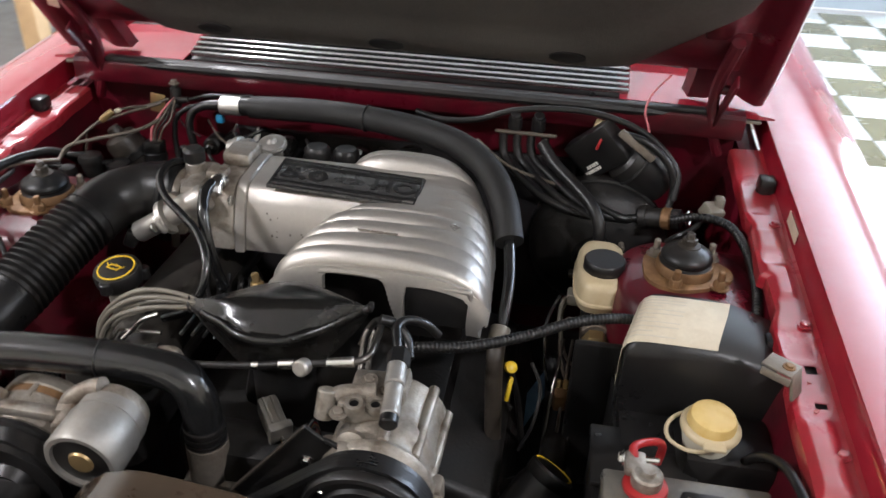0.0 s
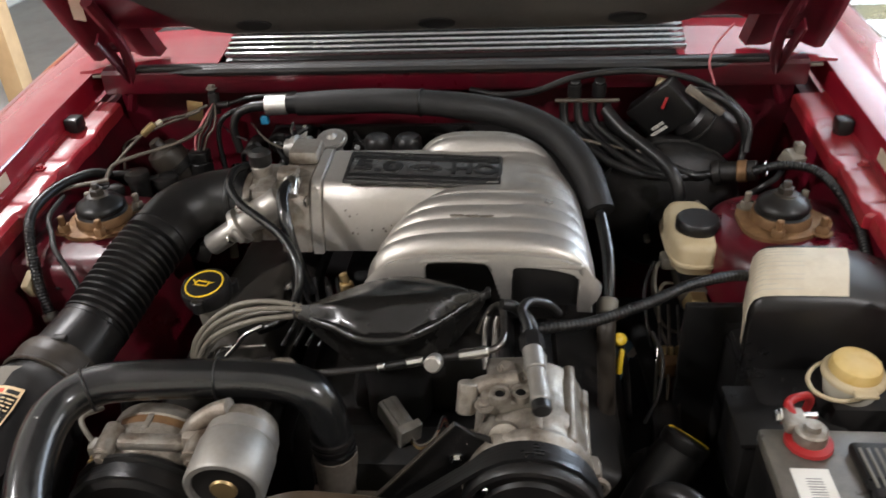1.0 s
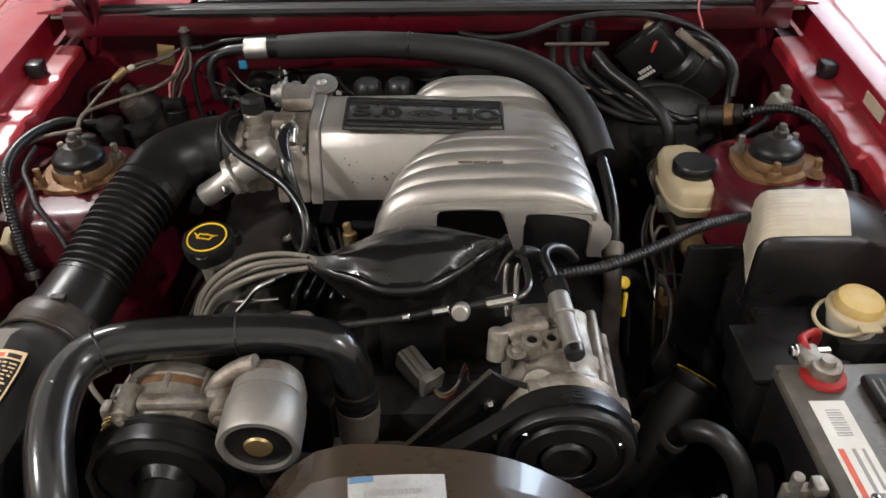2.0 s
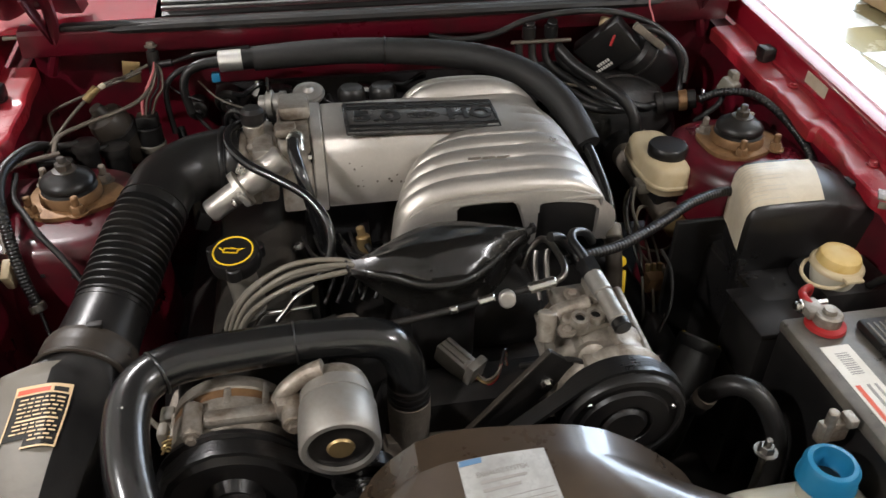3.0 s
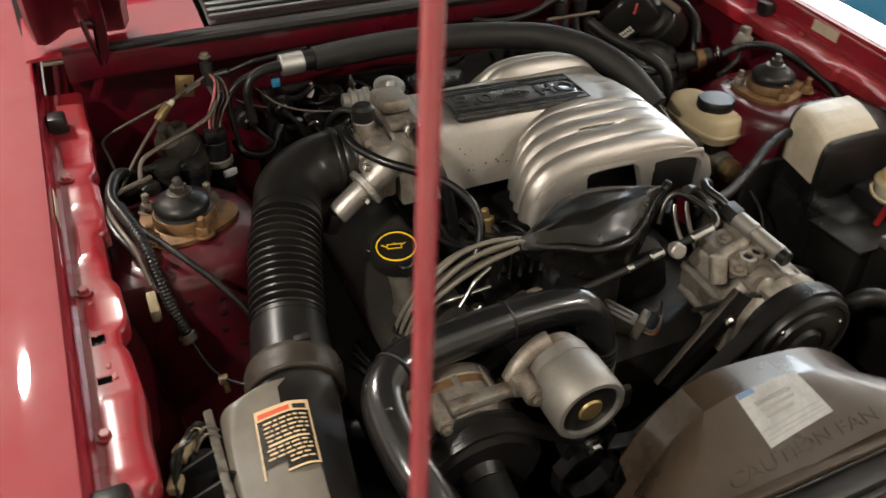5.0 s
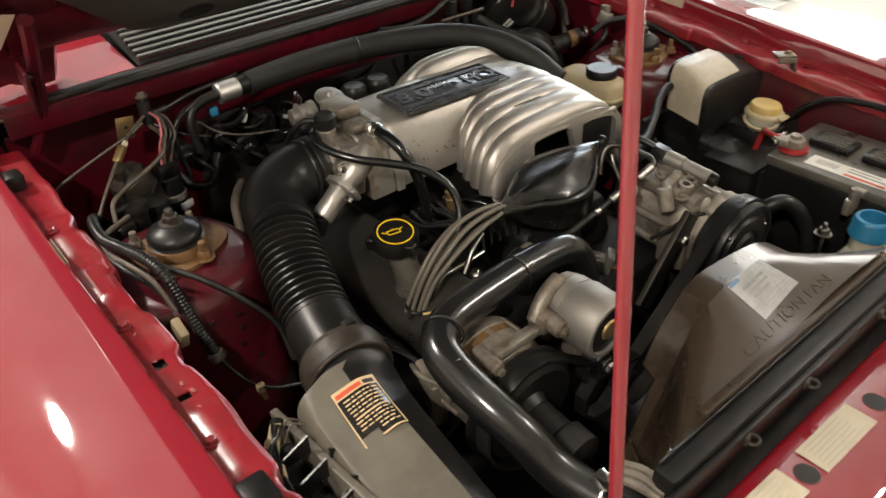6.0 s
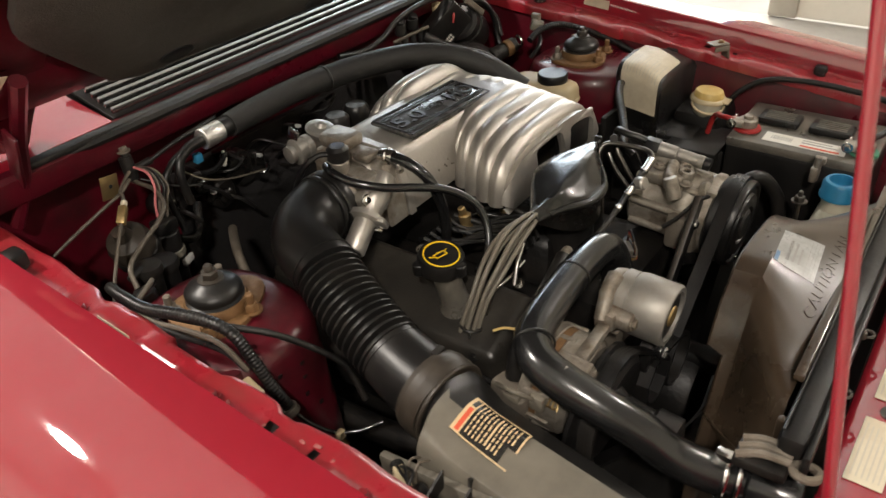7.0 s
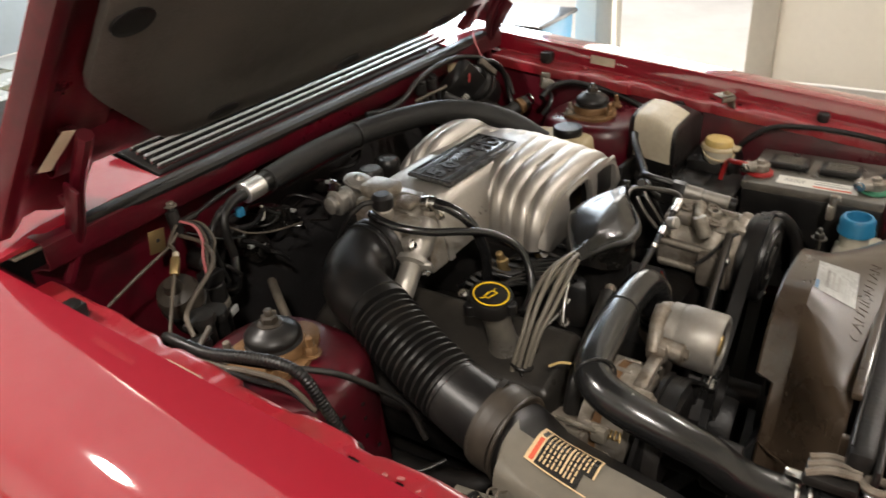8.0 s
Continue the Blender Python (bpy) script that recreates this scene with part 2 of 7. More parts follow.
def rings(bm, rows, closed=True, cap=True):
    vs = [[bm.verts.new(p) for p in r] for r in rows]
    n = len(vs[0])
    for a, b in zip(vs, vs[1:]):
        for i in range(n if closed else n - 1):
            j = (i + 1) % n
            bm.faces.new((a[i], a[j], b[j], b[i]))
    if cap and closed:
        bm.faces.new(vs[0][::-1])
        bm.faces.new(vs[-1])
    return bm


def side_axes(d):
    d = Vector(d).normalized()
    u = d.cross((0, 0, 1)) if abs(d.z) < 0.95 else d.cross((0, 1, 0))
    u.normalize()
    return d, u, d.cross(u)


def lathe(profile, at, axis=(0, 0, 1), n=28, cap=True):
    """Turns (radius, height) pairs round an axis that starts at a place."""
    d, u, v = side_axes(axis)
    rows = [[Vector(at) + d * h + (u * math.cos(a) + v * math.sin(a)) * r for a in [2 * math.pi * k / n for k in range(n)]] for r, h in profile]
    return rings(bmesh.new(), rows, True, cap)


def rod(a, b, r, r2=None, bev=0.0015, n=20):
    a, b = Vector(a), Vector(b)
    h, r2 = (b - a).length, r if r2 is None else r2
    k = min(bev, r * 0.5, r2 * 0.5, h * 0.3)
    return lathe([(r - k, 0), (r, k), (r2, h - k), (r2 - k, h)], a, b - a, n)


def smooth_path(pts, sub=6):
    p = [Vector(q) for q in pts]
    p = [p[0] * 2 - p[1]] + p + [p[-1] * 2 - p[-2]]
    out = []
    for i in range(1, len(p) - 2):
        for k in range(sub):
            t = k / sub
            a, b, c, d = p[i - 1], p[i], p[i + 1], p[i + 2]
            out.append(0.5 * (2 * b + (c - a) * t + (2 * a - 5 * b + 4 * c - d) * t * t + (3 * b - a - 3 * c + d) * t ** 3))
    return out + [p[-2]]


def tube(pts, r, n=12, sub=6, ripple=0.0, pitch=0.006, hollow=0.0):
    """A round hose along smooth points. r: a radius, or one for each point. ripple: height of the convolutions."""
    line = smooth_path(pts, sub)
    m = len(line)
    rad = list(r) if isinstance(r, (list, tuple)) else [r] * len(pts)
    if ripple:
        total = sum((b - a).length for a, b in zip(line, line[1:]))
        count = max(8, int(total / pitch) * 4)
        dist = [0.0]
        for a, b in zip(line, line[1:]):
            dist.append(dist[-1] + (b - a).length)
        fine, j = [], 0
        for k in range(count + 1):
            s = total * k / count
            while j < m - 2 and dist[j + 1] < s:
                j += 1
            f = (s - dist[j]) / max(1e-9, dist[j + 1] - dist[j])
            fine.append((line[j].lerp(line[j + 1], f), (j + f) / (m - 1), 1 if k % 4 in (0, 1) else 0))
    else:
        fine = [(q, k / (m - 1), 0) for k, q in enumerate(line)]
    rows, u = [], None
    for k, (q, f, up) in enumerate(fine):
        d = (fine[min(k + 1, len(fine) - 1)][0] - fine[max(k - 1, 0)][0]).normalized()
        if u is None:
            u = side_axes(d)[1]
        u = (u - d * u.dot(d)).normalized()
        v = d.cross(u)
        g = f * (len(rad) - 1)
        i = min(int(g), len(rad) - 2)
        rr = rad[i] + (rad[i + 1] - rad[i]) * (g - i) + up * ripple
        rows.append([q + (u * math.cos(a) + v * math.sin(a)) * rr for a in [2 * math.pi * w / n for w in range(n)]])
    return rings(bmesh.new(), rows)


def sheet(rows, thick=0.0):
    """A grid of points as a sheet, thickened downwards along its normals."""
    bm = rings(bmesh.new(), rows, False, False)
    if thick:
        bmesh.ops.recalc_face_normals(bm, faces=bm.faces[:])
        bmesh.ops.solidify(bm, geom=bm.faces[:], thickness=thick)
    return bm


def torus(at, axis, R, r, n=32, m=10, arc=1.0):
    d, u, v = side_axes(axis)
    cs = [2 * math.pi * arc * k / n for k in range(n + (arc < 1))]
    rows = []
    for a in cs:
        e = u * math.cos(a) + v * math.sin(a)
        rows.append([Vector(at) + e * (R + r * math.cos(b)) + d * r * math.sin(b) for b in [2 * math.pi * k / m for k in range(m)]])
    bm = bmesh.new()
    if arc < 1:
        return rings(bm, rows)
    return _ring(bm, rows)


def _ring(bm, rows):
    vs = [[bm.verts.new(p) for p in r] for r in rows]
    n, m = len(vs), len(vs[0])
    for i in range(n):
        for j in range(m):
            a, b = vs[i], vs[(i + 1) % n]
            bm.faces.new((a[j], a[(j + 1) % m], b[(j + 1) % m], b[j]))
    return bm


def text_mesh(words, size, m, depth=0.0006, fat=0.0):
    c = bpy.data.curves.new("words", "FONT")
    c.body, c.size, c.extrude, c.align_x, c.align_y = words, size, depth, "CENTER", "CENTER"
    c.offset = fat
    o = new("words", c)
    me = bpy.data.meshes.new_from_object(o.evaluated_get(bpy.context.evaluated_depsgraph_get()))
    bpy.data.objects.remove(o)
    bpy.data.curves.remove(c)
    bm = bmesh.new()
    bm.from_mesh(me)
    bpy.data.meshes.remove(me)
    bmesh.ops.transform(bm, matrix=m, verts=bm.verts[:])
    return bm


def frame_from(origin, xdir, ydir):
    x = Vector(xdir).normalized()
    z = x.cross(Vector(ydir)).normalized()
    y = z.cross(x)
    return Matrix(((x.x, y.x, z.x, origin[0]), (x.y, y.y, z.y, origin[1]), (x.z, y.z, z.z, origin[2]), (0, 0, 0, 1)))


def plate(m, x0, x1, y0, y1, h=0.0006, z=0.0):
    """A thin printed patch on the plane of m."""
    b = box(((x0 + x1) / 2, (y0 + y1) / 2, z + h / 2), (abs(x1 - x0), abs(y1 - y0), h), 0)
    bmesh.ops.transform(b, matrix=m, verts=b.verts[:])
    return b


def hexbolt(at, axis=(0, 0, 1), r=0.008, h=0.006, washer=True):
    b = lathe([(r, 0), (r, h * 0.8), (r * 0.8, h)], at, axis, 6)
    if washer:
        b = join(b, lathe([(r * 1.45, -0.0005), (r * 1.45, 0.0015)], at, axis, 16))
    return b


# the garage
def wall_slab(name, lo, hi, material, label):
    c = [(a + b) / 2 for a, b in zip(lo, hi)]
    s = [b - a for a, b in zip(lo, hi)]
    return tagged(part(name, box(c, s, 0), material, None, label, 0), kind="structure", category="wall")


GX0, GX1, GY0, GY1, GZ = -3.4, 3.3, -3.6, 5.2, 2.6
floor = tagged(part("floor", box(((GX0 + GX1) / 2, (GY0 + GY1) / 2, -0.06), (GX1 - GX0, GY1 - GY0, 0.1), 0), CONCRETE, None, "grey concrete garage floor under loose checkered tiles", 0), kind="structure", category="floor")
tagged(part("ceiling", box(((GX0 + GX1) / 2, (GY0 + GY1) / 2, GZ + 0.05), (GX1 - GX0, GY1 - GY0, 0.1), 0), CEIL, None, "plain white garage ceiling", 0), kind="structure", category="ceiling")
wall_slab("wall_west", (GX0 - 0.12, GY0, 0), (GX0, GY1, GZ), WALL, "pale painted drywall of the garage")
wall_slab("wall_south", (GX0 - 0.12, GY0 - 0.12, 0), (GX1 + 0.12, GY0, GZ), WALL, "pale painted drywall of the garage")
wall_slab("wall_north", (GX0 - 0.12, GY1, 0), (GX1 + 0.12, GY1 + 0.12, GZ), WALL_GREY, "plain grey painted wall behind the car")
wall_slab("wall_east", (GX1, GY0, 0), (GX1 + 0.12, 0.3, GZ), WALL, "cream painted garage wall")
wall_slab("wall_east_pier", (GX1, 1.06, 0), (GX1 + 0.12, 1.3, GZ), WALL, "cream wall pier between the two doors")
wall_slab("wall_east_rear", (GX1, 4.4, 0), (GX1 + 0.12, GY1, GZ), WALL, "cream painted garage wall past the open door")
wall_slab("wall_east_lintel", (GX1, 0.3, 2.15), (GX1 + 0.12, 1.06, GZ), WALL, "wall over the bright side door")
wall_slab("wall_east_door_lintel", (GX1, 1.3, 2.42), (GX1 + 0.12, 4.4, GZ), WALL, "lintel over the open garage door")
for y0, y1 in ((0.16, 0.3), (1.06, 1.16)):
    tagged(part("trim", box((GX1 - 0.015, (y0 + y1) / 2, 1.06), (0.03, y1 - y0, 2.12), 0.004), POST, None, "tan painted door casing"), kind="structure", category="trim")
tagged(part("ground", box((0, 0, -0.17), (400, 400, 0.1), 0), PALE_CONCRETE, None, "bright concrete outside the garage", 0), kind="structure", category="ground")

TILE = 0.305
tile_mesh = {}
for key, m in (("w", TILE_W), ("d", TILE_D)):
    b = box((0, 0, 0.006), (TILE - 0.004, TILE - 0.004, 0.012), 0.002, seg=1)
    me = bpy.data.meshes.new("floor_tile")
    b.to_mesh(me)
    b.free()
    me.materials.append(m)
    tile_mesh[key] = me
for i in range(8):
    for j in range(13):
        t = new("floor_tile", tile_mesh["w" if (i + j) % 2 else "d"])
        t.location = (0.95 + TILE * i, 1.2 + TILE * j, -0.01)
        t.parent = floor


def bench():
    e = thing("workbench", "pale plywood workbench against the garage wall", "workbench", (-2.6, 3.4, 0))
    part("benchtop", box((-2.6, 3.4, 0.82), (1.2, 2.6, 0.04), 0.004), WOOD, e)
    for x in (-3.1, -2.1):
        for y in (2.2, 4.6):
            part("leg", box((x, y, 0.395), (0.09, 0.09, 0.79), 0.004), WOOD, e)
    b = thing("storage_box", "grey plastic storage box on the workbench", "box", (-2.5, 3.0, 0.84))
    part("body", box((-2.5, 3.0, 0.93), (0.4, 0.3, 0.18), 0.02, taper=(1.08, 1.08)), DUSTY_SHEEN, b)
    part("lid", box((-2.5, 3.0, 1.03), (0.46, 0.35, 0.02), 0.008), BLACK, b)


bench()


def crate(at, size, material, label):
    e = thing("storage_bin", label, "bin", at)
    x, y, z = at
    part("body", box((x, y, z + size[2] / 2), size, 0.02, taper=(1.06, 1.06)), material, e)
    part("lid", box((x, y, z + size[2] + 0.012), (size[0] * 1.12, size[1] * 1.12, 0.024), 0.008), BLACK, e)


crate((2.8, 1.5, 0.002), (0.42, 0.6, 0.34), BLUE, "blue plastic storage bin on the tiled floor")
crate((2.95, 2.4, 0.002), (0.4, 0.5, 0.3), WOOD, "tan box on the tiled floor by the wall")


def ceiling_lamp(x, y):
    e = thing("ceiling_lamp", "round flush ceiling lamp with a white rim, out of view", "lamp", (x, y, GZ))
    part("base", lathe([(0.13, 0), (0.13, -0.06), (0.11, -0.085), (0.02, -0.085)], (x, y, GZ - 0.001)), CEIL, e)
    part("rim", torus((x, y, GZ - 0.092), (0, 0, 1), 0.108, 0.010, 36, 8), ALU_DULL, e)


# the first stands where a reflection puts it; the other two are added fill
for lx, ly in ((-1.35, 1.17), (-1.9, -1.3), (1.7, -1.6)):
    ceiling_lamp(lx, ly)


# the car's body round the engine bay
def lip(y):
    return 0.805 + 0.10 * (y + 0.2)


car = thing("car_body", "dark cherry red car with its hood open, glossy paint", "car", (0, 0, 0.1))


def lerp(a, b, t):
    return a + (b - a) * t


YS = [-0.98 + 0.055 * k for k in range(42)]
FENDER = [(0.645, -0.04), (0.647, -0.008), (0.651, -0.001), (0.659, 0.0), (0.70, -0.003), (0.75, -0.012), (0.79, -0.026), (0.82, -0.046), (0.84, -0.072), (0.849, -0.098), (0.853, -0.108), (0.862, -0.114), (0.870, -0.13), (0.874, -0.2), (0.872, -0.32), (0.86, -0.45)]
for s in (-1, 1):
    rows = []
    for y in YS:
        pull = max(0, -0.55 - y) ** 2 * 0.9
        rows.append([(s * (x - pull * (x / 0.7)), y, lip(y) + z - pull * 0.35) for x, z in FENDER])
    part("fender", sheet(rows, 0.003), RED, car, "glossy dark cherry red fender", 30)
    # the bolted flange along the fender
    rows = []
    for k in range(205):
        y = -0.72 + 1.02 * k / 204
        step = sum(h * (math.tanh((y - a) / 0.003) - math.tanh((y - b) / 0.003)) / 2 for a, b, h in ((-0.62, -0.50, 0.0022), (-0.41, -0.315, 0.0030), (-0.215, -0.165, -0.0022), (-0.10, -0.03, 0.0034), (0.005, 0.055, 0.0026), (0.10, 0.19, -0.0025)))
        w = 0.594 + (0.005 if s < 0 else 0.002) * noise.noise((y * 14, s * 3, 0)) + sum((0.012 if s < 0 else 0.005) * math.exp(-((y - c) / 0.012) ** 2) for c in (-0.44, -0.235, -0.13, 0.07)) + (0.014 if -0.13 < y < -0.05 else 0)
        w = min(w, 0.602)
        z = lip(y) - 0.041 + 0.0009 * noise.noise((y * 24, s, 2))
        rows.append([(s * 0.6455, y, z + 0.004), (s * 0.641, y, z), (s * 0.636, y, z), (s * 0.632, y, z + step * 0.2), (s * 0.628, y, z + step), (s * 0.618, y, z + step - 0.0005), (s * (w + 0.012), y, z + step - 0.001), (s * (w + 0.007), y, z + step * 0.6 - 0.001), (s * (w + 0.004), y, z - 0.002), (s * (w + 0.001), y, z - 0.004), (s * w, y, z - 0.007), (s * w, y, z - 0.024)])
    bm = sheet(rows, 0.002)
    bmesh.ops.delete(bm, geom=[f for f in bm.faces if 0.619 < abs(f.calc_center_median().x) < 0.632 and min(abs(f.calc_center_median().y - h) for h in (-0.232, -0.29)) < 0.0068], context="FACES")
    part("fender_flange", bm, RED_LEDGE, car, "red flange with bolts and torn holes", 35)
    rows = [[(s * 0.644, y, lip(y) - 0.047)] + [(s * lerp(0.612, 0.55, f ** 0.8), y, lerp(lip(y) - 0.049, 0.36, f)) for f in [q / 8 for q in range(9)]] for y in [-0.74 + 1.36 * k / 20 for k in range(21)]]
    part("inner_apron", sheet(rows, 0.003), RED_BAY_SHADE, car)
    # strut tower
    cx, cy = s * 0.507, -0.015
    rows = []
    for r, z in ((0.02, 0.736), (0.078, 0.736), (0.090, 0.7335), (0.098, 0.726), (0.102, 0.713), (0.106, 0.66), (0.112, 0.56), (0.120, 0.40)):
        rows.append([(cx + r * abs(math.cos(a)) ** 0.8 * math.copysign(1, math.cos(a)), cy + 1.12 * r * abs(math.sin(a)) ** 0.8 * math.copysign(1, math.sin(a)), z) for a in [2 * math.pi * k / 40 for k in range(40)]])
    part("strut_tower", rings(bmesh.new(), rows), RED_BAY_SHADE, car)
    part("tower_web", box((s * 0.575, cy, 0.56), (0.06, 0.2, 0.34), 0.01), RED_BAY_SHADE, car)
    for x, z, w in ((0.526, 0.700, 0.007), (0.489, 0.694, 0.006), (0.489, 0.672, 0.006), (0.492, 0.646, 0.008), (0.473, 0.617, 0.008)):
        part("slot", box((s * x, -0.1325 - 0.05 * (0.70 - z), z), (0.006, 0.0016, w * 0.7), 0.0004, rot=(-4, 0, 0)), DIRTY_BLACK, car, "dark punched slot")
    for y, r in ((-0.155, 0.0062), (0.07, 0.006), (-0.36, 0.006)):
        part("bolt", hexbolt((s * 0.632, y, lip(y) - 0.04), r=r, h=0.006), RED_LEDGE, car)
    # black plates below the two holes, standing for the shade in them
    for y in (-0.232, -0.29):
        part("hole_backing", box((s * 0.626, y, lip(y) - 0.0465), (0.022, 0.022, 0.001), 0), DIRTY_BLACK, car, "black plate for the shade in the punched hole")
    # cowl corner, red panel between grille and fender
    rows = [[(s * lerp(0.396, 0.655, f), y, lerp(0.884, 0.93, (y - 0.3) / 0.3) - 0.012 * f ** 3) for f in [q / 6 for q in range(7)]] for y in [0.30, 0.303, 0.36, 0.45, 0.6]]
    rows = [[(x, 0.3, 0.868) for x, _, _ in rows[0]]] + rows
    part("cowl_corner", sheet(rows, 0.003), RED, car, "red cowl corner panel")
    part("hinge_bracket", join(box((s * 0.585, 0.315, 0.862), (0.10, 0.03, 0.006), 0.002), torus((s * 0.627, 0.316, 0.866), (0, 0.4, 1), 0.012, 0.0035, 20, 8)), ALU_DARK, car, "bare metal hinge bracket")
    # rubber stops
    for y, k in ((0.20 if s < 0 else 0.168, 1.15), (-0.455, 1.5 if s < 0 else 0.9)):
        z = lip(y) - 0.04
        part("rubber_stop", join(box((s * 0.632, y, z + 0.009 * k), (0.022 * k, 0.026 * k, 0.020 * k), 0.005), rod((s * 0.632, y, z - 0.004), (s * 0.632, y, z + 0.004), 0.012 * k)), RUBBER, car, "black rubber stop")

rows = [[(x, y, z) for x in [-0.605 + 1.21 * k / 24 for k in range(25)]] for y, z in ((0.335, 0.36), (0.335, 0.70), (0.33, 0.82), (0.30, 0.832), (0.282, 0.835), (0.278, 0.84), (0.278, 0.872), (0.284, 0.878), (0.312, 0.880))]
part("firewall", sheet(rows, 0.003), RED_BAY_SHADE, car, "red firewall and cowl lip, dusty")
# added black sheet for the shade and dark clutter low on the firewall
part("firewall_shade_sheet", box((0.01, 0.322, 0.59), (0.66, 0.014, 0.33), 0.004), DARK_SHEET, car, "black sheet added for the dark lower firewall")
part("weatherstrip", join(tube([(-0.60, 0.315, 0.862), (-0.45, 0.284, 0.874), (-0.2, 0.278, 0.876), (0.2, 0.278, 0.875), (0.45, 0.284, 0.872), (0.60, 0.312, 0.860)], 0.0085, 8, 8), box((0, 0.288, 0.880), (1.08, 0.020, 0.010), 0.003)), DIRTY_BLACK, car, "black rubber weatherstrip")
rows = [[(x, y, z) for x in (-0.66, 0.66)] for y, z in ((0.42, 0.87), (0.45, 0.93), (0.62, 0.97), (0.66, 0.6), (0.66, 0.36))]
part("cowl_back", sheet(rows, 0.003), DIRTY_BLACK, car)
# added dark pan that stops light leaking in from below
part("light_stop_pan", box((0, -0.22, 0.345), (1.3, 1.16, 0.01), 0), DIRTY_BLACK, car)

grille = part("cowl_grille", box((0.013, 0.37, 0.893), (0.80, 0.12, 0.006), 0.002, rot=(13, 0, 0)), BLACK, car, "black slatted cowl grille with shiny ridges")
for k in range(9):
    y = 0.314 + 0.0142 * k
    z = 0.8930 + 0.0050 * k
    part("louver", box((0.013, y, z), (0.797, 0.0068, 0.010), 0.0026, rot=(20, 0, 0)), CHROME, grille)

# radiator support
rows = [[(x, y, z + 0.004 * math.cos(x * 2.2)) for x in [-0.62 + 1.24 * k / 30 for k in range(31)]] for y, z in ((-0.700, 0.56), (-0.701, 0.656), (-0.704, 0.664), (-0.711, 0.6685), (-0.80, 0.6685), (-0.815, 0.662), (-0.825, 0.64), (-0.835, 0.60), (-0.90, 0.585), (-0.93, 0.5), (-0.94, 0.36))]
part("radiator_support", sheet(rows, 0.003), RED, car, "red painted radiator support with stickers")
for x, y in ((-0.176, -0.7455), (-0.027, -0.746), (0.2, -0.745), (-0.35, -0.735), (0.4, -0.735)):
    z = 0.6727 - 0.004 * (1 - math.cos(x * 2.2))
    part("hole", lathe([(0.013, 0), (0.013, 0.0012)], (x, y, z - 0.0005), n=20), LABEL_BLACK, car, "dark round hole")
    part("hole_rim", torus((x, y, z - 0.0006), (0, 0, 1), 0.0136, 0.0009, 24, 6), RED, car)


def sticker(m, w, h, lines, material, ink, name="sticker", label="white printed sticker"):
    e = tagged(part(name, plate(m, -w / 2, w / 2, -h / 2, h / 2, 0.0005), material, None, label, 0), category="sticker")
    for a, b, y, t in lines:
        part("print", plate(m, a * w, b * w, y * h - t * h / 2, y * h + t * h / 2, 0.0003, 0.0005), ink, e, "", 0)
    return e


def text_rows(n, rnd, x0=-0.42, x1=0.42, y0=-0.36, y1=0.36, fill=0.42):
    out = []
    for k in range(n):
        y = y1 + (y0 - y1) * k / max(1, n - 1)
        out.append((x0, x0 + (x1 - x0) * rnd.uniform(0.75, 1.0), y, fill * (y1 - y0) / n))
    return out


rnd = random.Random(4)
sticker(frame_from((-0.107, -0.742, 0.6735), (1, -0.02, 0), (0, 1, 0)), 0.104, 0.037, text_rows(6, rnd), LABEL_CREAM, LABEL_FAINT, label="cream printed sticker on the red radiator support")
sticker(frame_from((-0.246, -0.739, 0.673), (1, -0.02, 0), (0, 1, 0)), 0.104, 0.038, text_rows(6, rnd), LABEL_CREAM, LABEL_FAINT, label="long cream printed sticker on the red radiator support")
sticker(frame_from((0.6445, 0.032, 0.81), (0, 1, 0.1), (0, -0.1, 1)), 0.06, 0.02, [], LABEL_CREAM, LABEL_GREY, label="small blank cream sticker inside the red fender")
sticker(frame_from((-0.6445, -0.02, 0.805), (0, -1, -0.1), (0, -0.1, 1)), 0.055, 0.02, [], LABEL_CREAM, LABEL_GREY, label="small blank cream sticker inside the red fender")

# hood
HA = radians(51)
HU, HN = Vector((0, -math.cos(HA), math.sin(HA))), Vector((0, math.sin(HA), math.cos(HA)))


def on_hood(x, s, n=0.0):
    return Vector((x, 0.275, 0.945)) + HU * s + HN * n


hood = thing("hood", "open cherry red hood lined with a dark felt pad, propped up", "hood", on_hood(0, -0.03))
LEN = 1.36


def hood_x(s):
    return 0.640 - 0.055 * max(0, s)


rows = []
for k in range(25):
    row = []
    for f in [-1 + q / 10 for q in range(21)]:
        s0 = -0.075 * min(1.0, max(0.0, (abs(f) - 0.62) / 0.2)) + 0.02
        s = s0 + (LEN - s0) * k / 24
        row.append(on_hood(hood_x(s) * f, s, 0.05 - 0.025 * abs(f) ** 3))
    rows.append(row)
part("outer_skin", sheet(rows, 0.002), RED, hood, "glossy red hood skin")
for sx in (-1, 1):
    rows = []
    for k in range(25):
        s = -0.075 + (LEN + 0.075) * k / 24
        w = hood_x(s)
        rows.append([on_hood(sx * (w - d), s, n) for d, n in ((0, 0.024), (0.0, 0.008), (0.006, -0.002), (0.018, -0.004), (0.034, 0.004), (0.05, 0.016), (0.07, 0.018), (0.085, 0.010), (0.10, 0.004), (0.13, 0.004), (0.14, 0.02))])
    # the rails take the darkened red for the shade under the hood
    part("side_rail", sheet(rows, 0.002), RED_BAY_SHADE, hood, "red pressed inner frame")
